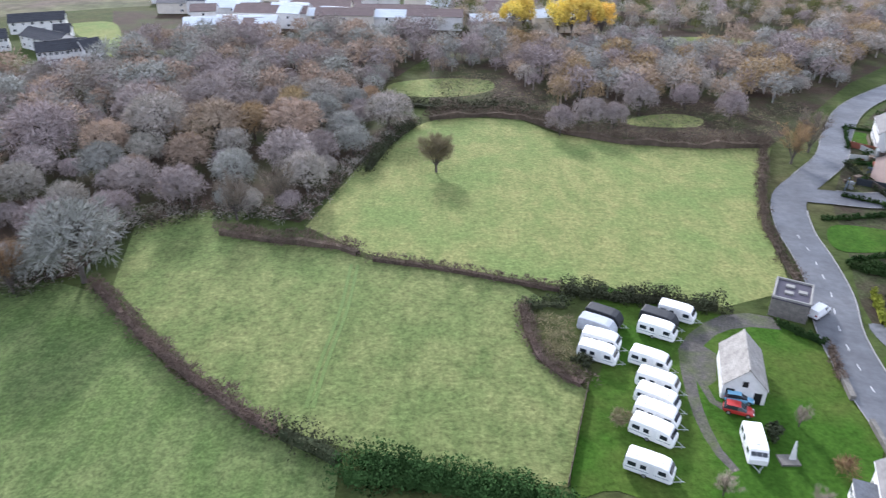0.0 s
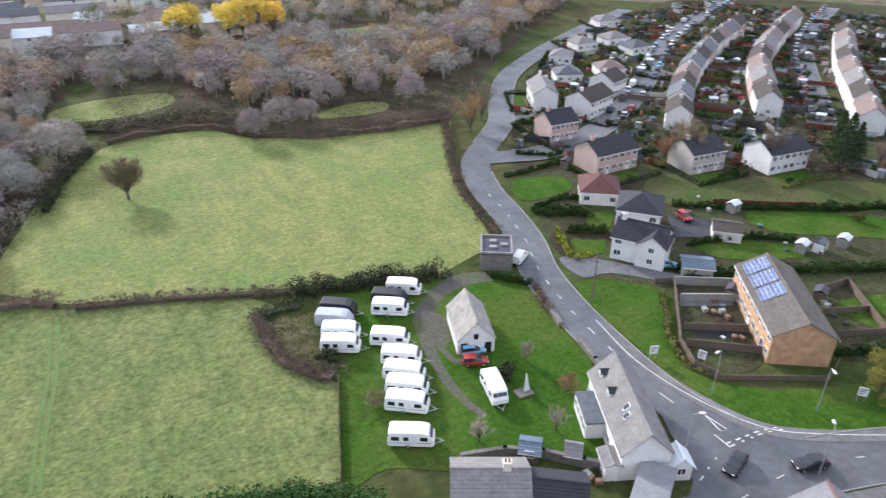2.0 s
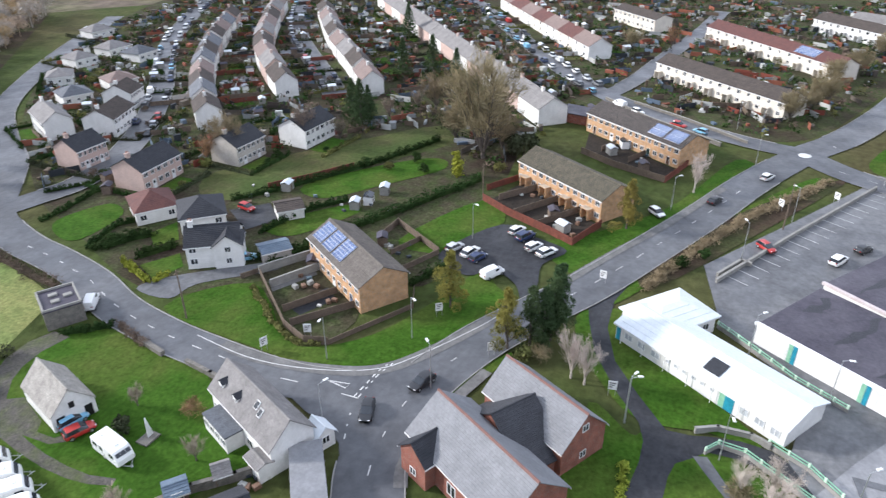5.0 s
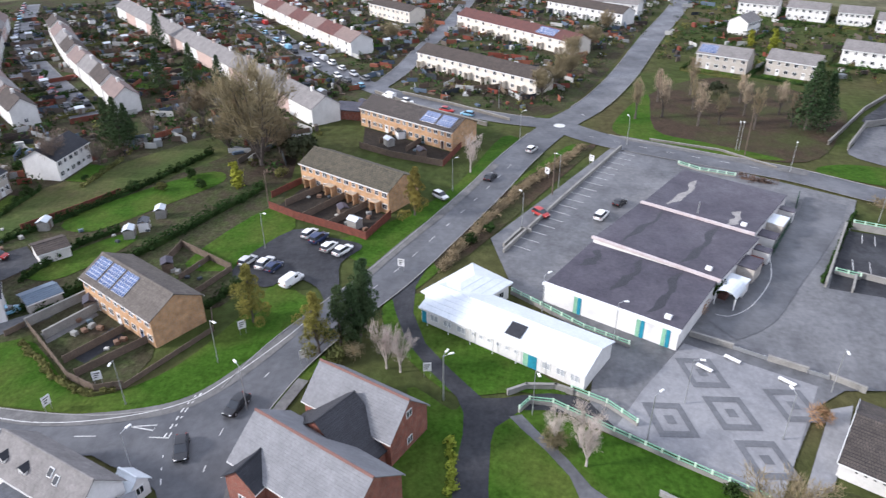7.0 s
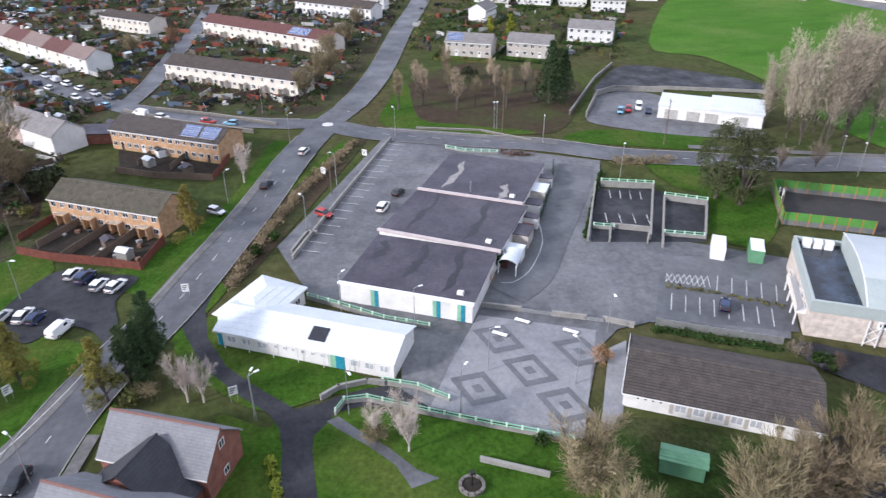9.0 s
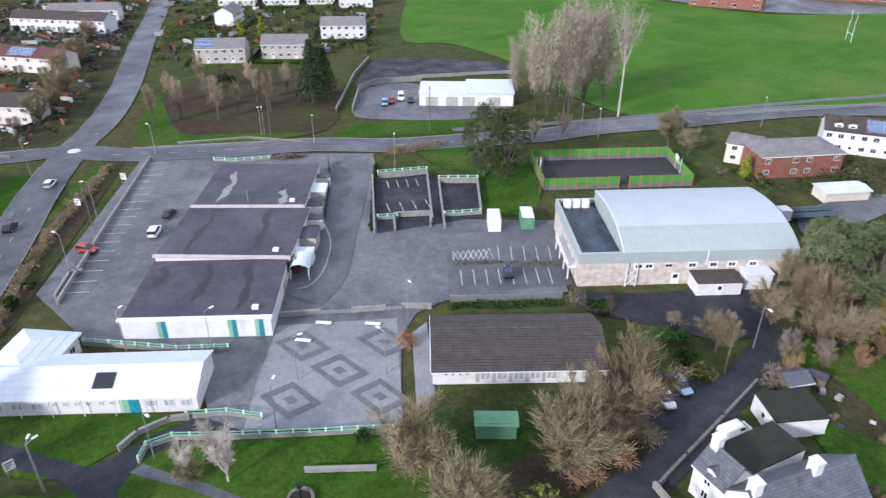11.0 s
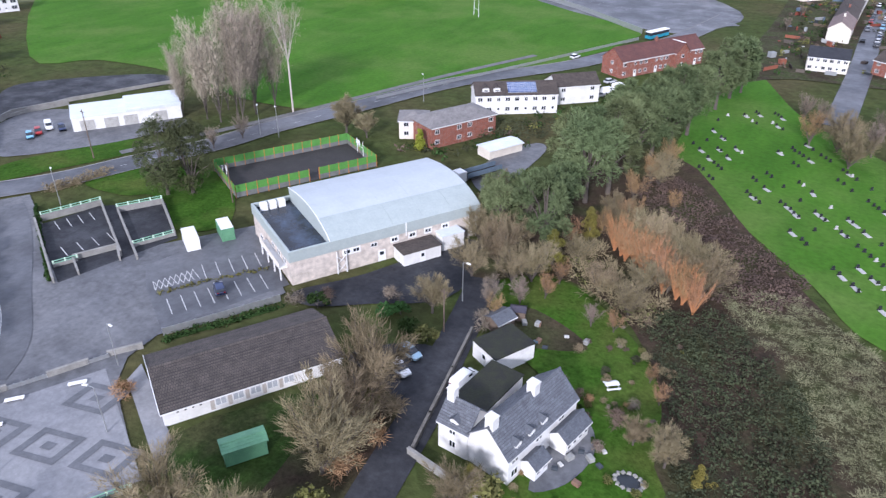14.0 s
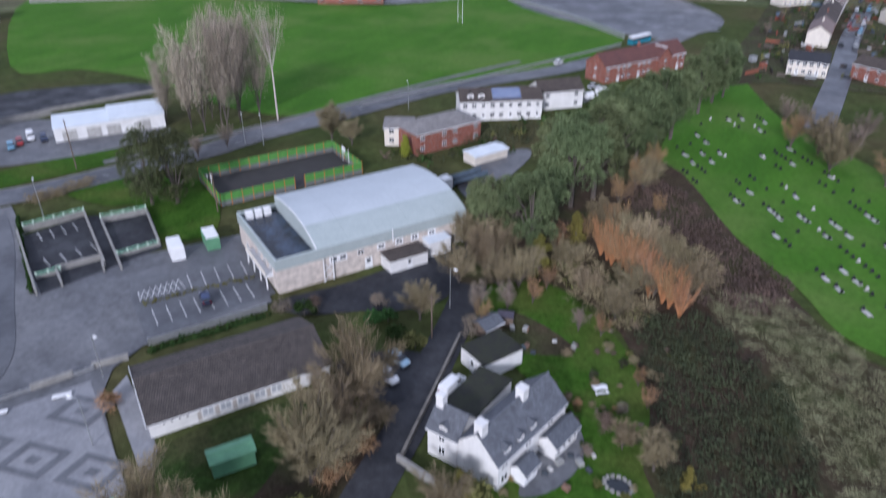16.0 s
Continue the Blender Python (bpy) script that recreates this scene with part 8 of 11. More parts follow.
M_PALEGREEN = mat("pale green paint", (0.52, 0.66, 0.52), (0.44, 0.58, 0.45), 0.7, 0.6)
rail_wall([(70.8, -0.9), (72.7, -2.2), (72.6, -5.3), (68.2, -12.9), (64.2, -20.2), (60.6, -27.3), (59.4, -29.5)], "green and white railing along the plaza edge")
rail_wall([(75.6, -7.8), (73.4, -12.4), (70.1, -16.0)], "green and white railing beside the ramp")
rail_wall([(99.2, 1.3), (95.6, -3.5), (90.2, -10.1), (86.7, -16.6)], "green railing between the two white buildings")
rail_wall([(130.2, -63.6), (126.4, -74.0)], "green and white railing above sunken bays", 1.4)
rail_wall([(120.7, -73.7), (116.4, -81.0)], "green and white railing above sunken bays", 1.4)
rail_wall([(106.4, -66.3), (103.6, -73.0)], "green and white railing above sunken bays", 0.8)
rail_wall([(112.1, -54.3), (110.6, -57.8)], "green and white railing above sunken bays", 0.8)
rail_wall([(158.8, -35.2), (155.4, -39.3), (153.0, -46.6)], "green and white railing at the car park edge", 0.5)
for line, h in (([(126.4, -74.0), (105.6, -63.0)], 1.3), ([(116.4, -81.0), (103.5, -73.2)], 1.3), ([(120.7, -73.7), (102.1, -63.7)], 1.0), ([(107.5, -51.2), (130.5, -62.4)], 1.2), ([(111.4, -57.7), (108.3, -64.3), (104.3, -61.8)], 1.2), ([(110.8, -57.2), (106.2, -55.0)], 1.0)):
    wall_run("wall", line, h, 0.3, M_CONCRETE, "concrete retaining wall of the sunken bays", "wall", M_CONCRETE)
for line, h in (([(90.6, -26.2), (88.2, -31.7)], 1.0), ([(85.9, -36.4), (83.8, -41.0)], 1.0), ([(82.8, -43.7), (80.4, -47.5)], 1.0), ([(74.2, 0.7), (75.7, -1.7), (76.1, -5.7), (75.3, -7.9)], 0.9), ([(58.9, -17.5), (54.9, -24.6)], 0.8),
                ([(114.9, 3.4), (121.7, 0.3), (121.1, -1.4)], 0.9), ([(112.8, 3.3), (137.4, -8.1), (167.6, -22.7)], 0.9)):
    wall_run("wall", line, h, 0.35, M_CONCRETE, "pale concrete wall with a flat coping", "wall", M_CONCRETE)
wall_run("fence", [(88.1, -31.8), (85.8, -36.4)], 0.8, 0.04, M_STEEL, "dark metal railing between wall ends", "fence", None, 0.9)
wall_run("fence", [(83.7, -41.0), (82.5, -43.6)], 0.8, 0.04, M_STEEL, "dark metal railing between wall ends", "fence", None, 0.9)
wall_run("fence", [(80.3, -51.3), (76.6, -57.9), (71.6, -67.5)], 1.3, 0.04, M_STEEL, "grey steel fence along the parking area", "fence", None, 2.4)
wall_run("fence", [(142.9, -57.2), (134.0, -53.8), (117.6, -45.4)], 1.8, 0.05, M_FENCE_GREEN, "green mesh fence beside the service road", "fence", None, 2.5)

# ---- plaza bands, benches, bay lines ----


def plaza_diamonds():
    """Square bands set cornerwise, in a grid aligned with the plaza."""
    c0 = (73.9, -28.6)
    ex = (71.0, -31.9)
    ey = (77.2, -30.3)
    vx = (ex[0] - c0[0], ex[1] - c0[1])
    vy = (ey[0] - c0[0], ey[1] - c0[1])
    n = 0
    for (cx, cy), k in ((c0, 1.0), ((71.7, -20.4), 1.0), ((76.4, -37.1), 1.0), ((81.9, -26.3), 1.0), ((66.0, -31.0), 1.0)):
        for s0, s1 in ((k, 0.66 * k), (0.24 * k, 0.0)):
            ring_o = [(cx + vx[0] * a * s0 + vy[0] * b * s0, cy + vx[1] * a * s0 + vy[1] * b * s0) for a, b in ((1, 0), (0, 1), (-1, 0), (0, -1))]
            ring_i = [(cx + vx[0] * a * s1 + vy[0] * b * s1, cy + vx[1] * a * s1 + vy[1] * b * s1) for a, b in ((1, 0), (0, 1), (-1, 0), (0, -1))]
            bld = Build()
            for i in range(4):
                j = (i + 1) % 4
                if s1 > 0:
                    bld.face([(*ring_o[i], 0.225), (*ring_o[j], 0.225), (*ring_i[j], 0.225), (*ring_i[i], 0.225)])
            if s1 == 0:
                bld.face([(*q, 0.225) for q in ring_o])
            structure("paving_band", bld.mesh("paving_band", M_SLAB_DARK), "dark grey paving band of a diamond pattern", "pavement")
            n += 1


plaza_diamonds()
BENCH = []


def bench(p, q):
    m = along(p, q)
    if BENCH:
        return copy_thing(BENCH[0], m)
    ob = thing("bench", "white slatted bench on the plaza", "bench", m, "benches on the plaza")
    for y in (0.0, 0.25, 0.5):
        b = Build()
        b.soft_box(0, 2.4, y, y + 0.2, 0.42, 0.5, 0.02)
        part("slat", b.mesh("slat", M_UPVC), ob)
    for x in (0.15, 2.05):
        b = Build()
        b.box(x, x + 0.2, 0.05, 0.65, 0, 0.42)
        part("leg", b.mesh("leg", M_CONCRETE), ob)
    BENCH.append(ob)
    return ob


for q in ((83.3, -25.6), (85.8, -30.0), (81.6, -36.4)):
    bench((q[0], q[1]), (q[0] - 1.6, q[1] - 2.0))
LOT = structure("bay_markings", Build().mesh("bay_markings", M_LINE), "white painted parking bay lines", "markings")


def bays(a, b, n, length, z=0.225, w=0.13):
    L = dist(a, b)
    m = along(a, b)
    for i in range(n + 1):
        v0, v1 = m @ Vector((L * i / n, 0, 0)), m @ Vector((L * i / n, length, 0))
        bld = Build()
        ribbon(bld, offset_line([(v0.x, v0.y), (v1.x, v1.y)], w / 2), offset_line([(v0.x, v0.y), (v1.x, v1.y)], -w / 2), z)
        part("bay_line", bld.mesh("bay_line", M_LINE), LOT)


bays((83.3, -55.5), (75.7, -68.9), 7, 5.0)
bays((86.8, -65.7), (81.8, -73.6), 4, 5.0)
bays((116.0, 2.5), (164.9, -21.7), 16, -4.6)
bays((123.9, -63.1), (121.7, -69.1), 3, 4.0)
bays((113.7, -57.9), (111.3, -65.8), 3, 4.0)
bays((145.2, -338.8), (64.8, -306.0), 16, 4.5)
strip("edge_line", [(116.7, -44.6), (108.6, -42.6), (100.2, -37.6), (96.7, -33.5), (96.9, -31.1)], 0.14, M_LINE, LOT, 0.28)
thatch = [(93.7, -60.2), (90.8, -67.4), (87.7, -65.1), (91.2, -58.7)]
for k in range(8):
    t_ = k / 8
    p_ = (thatch[0][0] + (thatch[1][0] - thatch[0][0]) * t_, thatch[0][1] + (thatch[1][1] - thatch[0][1]) * t_)
    q_ = (thatch[3][0] + (thatch[2][0] - thatch[3][0]) * min(1, t_ + 0.12), thatch[3][1] + (thatch[2][1] - thatch[3][1]) * min(1, t_ + 0.12))
    strip("hatch_line", [p_, q_], 0.12, M_LINE, LOT, 0.228, rounded=False)
    q_ = (thatch[3][0] + (thatch[2][0] - thatch[3][0]) * max(0, t_ - 0.12), thatch[3][1] + (thatch[2][1] - thatch[3][1]) * max(0, t_ - 0.12))
    strip("hatch_line", [p_, q_], 0.12, M_LINE, LOT, 0.228, rounded=False)
hedge([(89.9, -58.2), (86.4, -64.6), (80.1, -74.0)], 0.35, 1.2, "olive", "low straggling planted strip between parking bays", "planted_strip", False, 0.3, 20)

# ---- cottage and its garden ----
cot = house("cottage", "white rendered cottage with a blue-grey slate roof", (33.2, -54.1), (29.0, -53.8), 4.6, 4.2, 2.3, M_WHITE, M_SLATE_C, storeys=2, front="-w-", back="-", rows=14, chimneys=((0.5, 2.3),), chim_mat=M_WHITE, over=0.2, chim=(0.5, 0.5, 1.5), pots=False)
dormer(cot, pose(1.5, 0.3, 4.1), 1.2, 1.0, 1.2, M_WHITE, M_SLATE)
cot2 = house("cottage", "white rendered cottage range with slate roof and dormers", (23.0, -52.8), (20.3, -66.6), 6.3, 4.2, 3.0, M_WHITE, M_SLATE_C, storeys=2, front="w-w-w-", back="-", rows=14, chimneys=((0.6, 3.15), (8.6, 3.15)), chim_mat=M_WHITE, over=0.2, chim=(0.55, 0.6, 1.3), pots=False)
for x in (1.6, 4.2, 6.8):
    dormer(cot2, pose(x, 0.3, 4.15), 1.2, 1.0, 1.1, M_WHITE, M_SLATE)
cm2 = along((23.0, -52.8), (20.3, -66.6))


def at_cot(x, y):
    v = cm2 @ Vector((x, y, 0))
    return (v.x, v.y)


house("porch", "white framed glazed porch", at_cot(2.6, -2.0), at_cot(5.2, -2.0), 1.98, 2.3, 0.7, M_UPVC, M_SLATE, storeys=1, front="ww", back="-", rows=4, win=(0.9, 1.3), category="porch")
house("conservatory", "white framed glazed sunroom with a blue-grey roof", at_cot(8.4, -2.4), at_cot(13.4, -2.4), 2.38, 2.5, 0.9, M_WHITE, M_SLATE, storeys=1, front="wwww", back="-", rows=5, win=(0.9, 1.5), category="conservatory")
house("extension", "flat-roofed white extension with a dark mossy roof", (34.3, -58.9), (29.4, -58.4), 9.5, 3.4, 0, M_WHITE, M_MOSSROOF, roof="flat", storeys=1, front="-", back="-", over=0.1, category="extension")
house("garage", "white garage with a dark mossy flat roof", (38.2, -71.7), (33.3, -69.4), 7.0, 2.8, 0, M_WHITE, M_MOSSROOF, roof="flat", storeys=1, front="-dd", back="-", over=0.1, category="garage")
house("shed", "grey timber garden shed", (37.4, -78.0), (36.2, -81.3), 3.0, 2.0, 0.6, M_WOOD, M_SLATE, storeys=1, front="-", back="-", rows=4, category="shed")
park("van", "white", (36.6, -63.6), (36.0, -68.0), "in the cottage drive")
park("hatch", "pale blue", (47.9, -67.4), (43.8, -66.3), "parked beside the lane")
park("hatch", "white", (46.5, -63.6), (43.7, -62.5), "parked beside the lane")
wall_run("wall", [(35.3, -51.5), (36.7, -57.6), (38.8, -66.9), (41.0, -76.4)], 1.0, 0.3, M_STONE, "mossy stone boundary wall along the lane", "wall", M_STONE)
wall_run("wall", [(35.4, -50.9), (29.5, -49.9), (24.0, -49.5)], 1.1, 0.4, M_CONCRETE, "pale garden wall below the cottage", "wall", M_CONCRETE)
pond = Build()
pc = (11.1, -60.8)
pond.face([(pc[0] + 1.5 * math.cos(i * 0.5236), pc[1] + 1.1 * math.sin(i * 0.5236), 0.20) for i in range(12)])
pt = thing("pond", "small dark garden pond edged with stones", "pond", pose(0, 0, 0))
part("water", pond.mesh("water", M_WATER), pt)
stone_mesh = Build()
stone_mesh.solid([(-0.3, -0.25, 0), (0.3, -0.25, 0), (0.33, 0.2, 0), (-0.25, 0.27, 0)], [(-0.2, -0.15, 0.3), (0.2, -0.17, 0.26), (0.2, 0.12, 0.3), (-0.15, 0.16, 0.25)])
stone_mesh = stone_mesh.mesh("edge_stone", M_CONCRETE)
for i in range(14):
    part("edge_stone", stone_mesh, pt, "", pose(pc[0] + 1.7 * math.cos(i * 0.449), pc[1] + 1.25 * math.sin(i * 0.449), 0.15, 0, 0, i * 50))
gt = thing("garden_table", "white garden table with benches", "table", pose(*(18.5, -75.6), 0.15, 0, 0, 40))
for y0, y1, z in ((-0.4, 0.4, 0.74), (-0.95, -0.65, 0.44), (0.65, 0.95, 0.44)):
    b = Build()
    b.soft_box(-1.0, 1.0, y0, y1, z - 0.05, z, 0.02)
    part("tabletop" if z > 0.5 else "seat", b.mesh("board", M_UPVC), gt)
for x in (-0.8, 0.7):
    b = Build()
    b.tube((x, -0.8, 0), (x, 0.15, 0.7), 0.05, 0.05, 5)
    part("leg", b.mesh("leg", M_UPVC), gt)
    b = Build()
    b.tube((x, 0.8, 0), (x, -0.15, 0.7), 0.05, 0.05, 5)
    part("leg", b.mesh("leg", M_UPVC), gt)

# ---- school and houses beyond the playing field ----
M_TEALROOF = mat("pale green metal roof", (0.40, 0.55, 0.53), (0.35, 0.49, 0.47), 4.0, 0.5, 0.05)
for lab, a_, b_, D_, e_, ri, w_, r_, rf, st, fr in (
        ("three-storey red brick school block with a pale green roof", (229.0, -275.4), (201.9, -291.6), 16.0, 11.0, 2.0, M_RED, M_TEALROOF, "gable", 3, "w-w-w-w"),
        ("two-storey cream school wing with a pale flat roof", (312.9, -260.9), (260.9, -300.9), 14.0, 9.0, 0, M_CREAM, M_SHEET_WHITE, "flat", 2, "wwwwwwwwwwwwww"),
        ("white-roofed two-storey school wing", (334.6, -319.6), (300.8, -345.0), 12.0, 9.0, 0, M_CREAM, M_SHEET_WHITE, "flat", 2, "wwwwwwww"),
        ("red brick sports hall with a white roof", (327.2, -381.9), (277.4, -406.9), 24.0, 17.0, 1.5, M_RED, M_SHEET_WHITE, "gable", 1, "---"),
        ("white school wing with brick ends", (289.9, -355.5), (239.9, -384.0), 12.0, 11.0, 0, M_WHITE, M_SHEET_WHITE, "flat", 2, "wwwwwwwwww"),
        ("pale school wing with a white roof", (240.1, -376.1), (205.7, -397.1), 14.0, 12.0, 1.5, M_WHITE, M_SHEET_WHITE, "gable", 2, "wwwwwww"),
        ("brick and white school wing with a flat roof", (210.0, -334.8), (181.4, -357.4), 12.0, 6.5, 0, M_RED, M_SHEET_WHITE, "flat", 2, "wwwwwww"),
        ("low brick school wing with a flat roof", (192.8, -379.7), (172.9, -398.0), 10.0, 4.5, 0, M_RED, M_SHEET_WHITE, "flat", 1, "wwwww"),
        ("flat-roofed pale school link", (266.8, -307.8), (254.8, -321.1), 12.0, 7.0, 0, M_TEALROOF, M_SHEET_WHITE, "flat", 2, "ww"),
        ("long pale building with a wide flat roof", (91.6, -383.9), (52.5, -392.7), 18.0, 6.5, 0, M_CREAM, M_SHEET_WHITE, "flat", 2, "wwwwwwwww"),
        ("red brick house with a pale slatted roof", (354.9, -232.1), (343.6, -253.8), 11.0, 6.0, 3.5, M_RED, M_TILE_PINK, "gable", 2, "wwdw"),
        ("bungalow with a grey slate roof", (378.0, -214.8), (361.9, -233.5), 9.0, 3.0, 2.0, M_PEBBLE, M_SLATE, "gable", 1, "wdw"),
        ("white rendered house with a grey roof", (324.5, -165.3), (321.1, -174.5), 9.0, 5.2, 2.4, M_WHITE, M_TILE_GREY, "gable", 2, "wdw")):
    house("school_block" if "school" in lab or "hall" in lab else "house", lab, a_, b_, D_, e_, ri, w_, r_, roof=rf, units=1, storeys=st, front=fr, back="-", rows=6, category="school" if "school" in lab else "building", win=(2.2, 1.5), fascia=False)
house_row([(9.0, -486.3), (11.8, -436.3), (13.3, -369.8), (13.1, -306.3)], 8, 8.0, [M_WHITE, M_CREAM, M_RED, M_CREAM], [M_TILE_BROWN, M_TILE_PINK, M_TILE_BROWN], "rendered terrace house with a brown roof beyond the cemetery", "houses beyond the cemetery", gap=0.6, front="dw")
for i, (q0, q1) in enumerate((((17.9, -259.9), (5.8, -261.2)), ((39.0, -424.0), (27.6, -432.5)), ((35.2, -385.5), (23.4, -399.6)), ((-0.8, -266.7), (-19.8, -255.3)), ((-9.1, -445.5), (-27.9, -459.5)), ((-13.0, -417.4), (-31.8, -429.2)), ((-10.4, -364.4), (-27.0, -375.7)))):
    house("house", ("cream rendered house with a dark slate roof", "brick house with a brown tiled roof")[i % 2], q0, q1, 8.0, 4.8, 2.4, (M_CREAM, M_RED)[i % 2], (M_SLATE_DARK, M_TILE_BROWN)[i % 2], units=2, front="wdw", back="-", rows=6, group="houses beyond the cemetery")
rng = np.random.default_rng(11)
for i, q in enumerate(((444.6, -239.0), (442.7, -259.1), (736.5, -400.2), (728.4, -421.0), (666.3, -411.3), (804.3, -441.5), (773.9, -457.5), (882.1, -479.0), (461.2, -286.3), (496.3, -270.3), (496.6, -286.3), (499.6, -307.0), (561.6, -303.6), (552.9, -318.1), (544.0, -333.2), (609.1, -326.0), (600.8, -342.2), (591.7, -358.6), (651.6, -359.7), (641.1, -379.1))):
    a_, b_ = q, (q[0] - 9.0, q[1] - 11.0)
    house("house", "white rendered house in the distant estate", a_, b_, 8.5, 5.0, 2.4, M_WHITE, (M_TILE_GREY, M_SLATE)[i % 2], units=1, front="wdw", back="-", rows=5, group="distant white houses", fascia=False)
# rugby posts
rp = thing("rugby_posts", "tall white rugby goal posts on the playing field", "goal posts", along((151.8, -275.2), (146.8, -270.9)))
for x in (0, 5.6):
    b = Build()
    b.tube((x, 0, 0), (x, 0, 11.0), 0.10, 0.06, 8)
    part("post", b.mesh("post", M_UPVC), rp)
b = Build()
b.tube((0, 0, 3.0), (5.6, 0, 3.0), 0.07, 0.07, 8)
part("crossbar", b.mesh("crossbar", M_UPVC), rp)
wall_run("fence", [(155.4, -332.7), (118.4, -310.5), (79.6, -280.8)], 2.2, 0.05, M_STEEL, "tall steel mesh fence round the pitch", "fence", None, 3.0)
wall_run("fence", [(77.6, -270.3), (97.8, -215.2), (119.3, -159.1)], 1.1, 0.05, M_STEEL, "steel rail fence along the playing field", "fence", None, 3.0)
wall_run("wall", [(155.4, -332.7), (138.4, -388.6)], 1.2, 0.3, M_RED, "low red brick wall at the car park", "wall", M_CONCRETE)
bus = thing("bus", "dark and white single-deck bus on the road", "bus", Matrix.Translation((0, 0, 0.25)) @ along((74.7, -272.0), (68.0, -290.1)))
b = Build()
b.soft_box(0, 11.5, -1.25, 1.25, 0.35, 1.5, 0.05)
part("body", b.mesh("body", M_TEAL), bus)
b = Build()
b.soft_box(0.1, 11.4, -1.22, 1.22, 1.5, 2.6, 0.08)
part("glazing", b.mesh("glazing", M_GLASS), bus, "dark window band")
b = Build()
b.soft_box(0, 11.5, -1.25, 1.25, 2.6, 3.0, 0.2)
part("roof", b.mesh("roof", M_UPVC), bus, "white roof")
for x in (2.0, 9.2):
    for y in (-1.1, 1.1):
        part("wheel", WHEEL[0], bus, "", pose(x, y, 0.35) @ Matrix.Diagonal((1.4, 1.4, 1.4, 1)))
# town and distance beyond the woods
for i in range(64):
    yw = radians(rng.uniform(-8, 22))
    r_ = rng.uniform(300, 345) if i % 2 else rng.uniform(345, 430)
    p_ = (-math.sin(yw) * r_, math.cos(yw) * r_)
    ln = rng.uniform(9, 34)
    house("house", "pale distant building in the town beyond the woods", p_, (p_[0] + ln, p_[1] + rng.uniform(-3, 3)), 9.0, rng.uniform(4, 6.5), 2.2, (M_WHITE, M_CREAM, M_WHITE)[i % 3], (M_TILE_GREY, M_SHEET_WHITE, M_SLATE, M_TILE_PINK)[i % 4], units=1, front="-w-", back="-", rows=4, group="town beyond the woods", fascia=False)
for q0, q1 in (((-176.5, 292.8), (-157.1, 300.6)), ((-160.5, 271.1), (-140.5, 258.5)), ((-140.6, 244.4), (-131.0, 249.1)), ((-135.0, 249.1), (-126.4, 252.3)), ((-126.1, 249.2), (-121.1, 254.0)), ((-149.0, 274.0), (-143.4, 275.9)), ((-170.4, 262.1), (-162.4, 266.6))):
    house("house", "white rendered house with a dark roof beyond the wood", q0, q1, 9.0, 4.8, 2.4, M_WHITE, M_SLATE_DARK, units=2, front="wdw", back="-", rows=5, group="houses beyond the wood", fascia=False)

# ---- woods and trees ----
rng = np.random.default_rng(5)
NEAR_WOOD = [(-78.4, 96.4), (-69.0, 99.9), (-66.9, 105.3), (-61.8, 122.9), (-41.4, 130.6), (-29.3, 128.1), (-23.0, 151.5), (-16.8, 172.2), (-10.5, 193.5), (-21.3, 206.4), (-37.4, 200.8), (-69.0, 190.2), (-92.6, 156.8), (-106.4, 143.5)]
placed = []
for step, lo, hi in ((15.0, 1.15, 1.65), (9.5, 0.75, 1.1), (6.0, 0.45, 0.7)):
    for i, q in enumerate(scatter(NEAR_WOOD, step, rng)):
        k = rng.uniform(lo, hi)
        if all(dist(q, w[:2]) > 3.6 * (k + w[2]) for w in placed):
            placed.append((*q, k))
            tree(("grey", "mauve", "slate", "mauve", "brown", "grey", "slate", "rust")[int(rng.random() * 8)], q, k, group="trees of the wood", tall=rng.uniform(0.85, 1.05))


def wood(poly, tones, label, h0, h1, n, width, step=9.5):
    """Crowns of several tones packed over an outline, small ones between large ones."""
    spots = {t: [] for t, _ in tones}
    for st, lo, hi in ((step * 1.35, 0.7, 1.0), (step * 0.72, 0.0, 0.5)):
        for q in scatter(poly, st, rng):
            spots[tones[int(rng.random() * len(tones))][0]].append(q)
    for t, lab in tones:
        stand("wood", label.format(lab), t, spots[t], rng, h0, h1, n, width)


# wood tones, paler than near twigs because haze is in their colour
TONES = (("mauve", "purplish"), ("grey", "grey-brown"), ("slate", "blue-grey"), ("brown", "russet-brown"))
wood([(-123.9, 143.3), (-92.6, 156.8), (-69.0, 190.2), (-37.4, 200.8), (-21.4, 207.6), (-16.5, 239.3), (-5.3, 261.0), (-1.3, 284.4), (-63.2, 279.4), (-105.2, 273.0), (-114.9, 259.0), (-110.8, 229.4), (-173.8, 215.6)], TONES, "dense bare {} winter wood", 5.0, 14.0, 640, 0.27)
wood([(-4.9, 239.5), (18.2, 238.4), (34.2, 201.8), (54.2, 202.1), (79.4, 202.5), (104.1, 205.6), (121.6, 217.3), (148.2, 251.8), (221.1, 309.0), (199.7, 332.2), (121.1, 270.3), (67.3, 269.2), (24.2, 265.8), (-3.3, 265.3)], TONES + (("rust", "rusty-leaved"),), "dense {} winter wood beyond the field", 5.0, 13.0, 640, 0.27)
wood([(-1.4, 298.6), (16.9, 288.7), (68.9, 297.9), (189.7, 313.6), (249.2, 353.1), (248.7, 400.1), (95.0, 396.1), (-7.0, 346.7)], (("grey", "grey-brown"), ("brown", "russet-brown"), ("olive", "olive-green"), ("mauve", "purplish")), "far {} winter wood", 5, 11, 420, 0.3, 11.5)
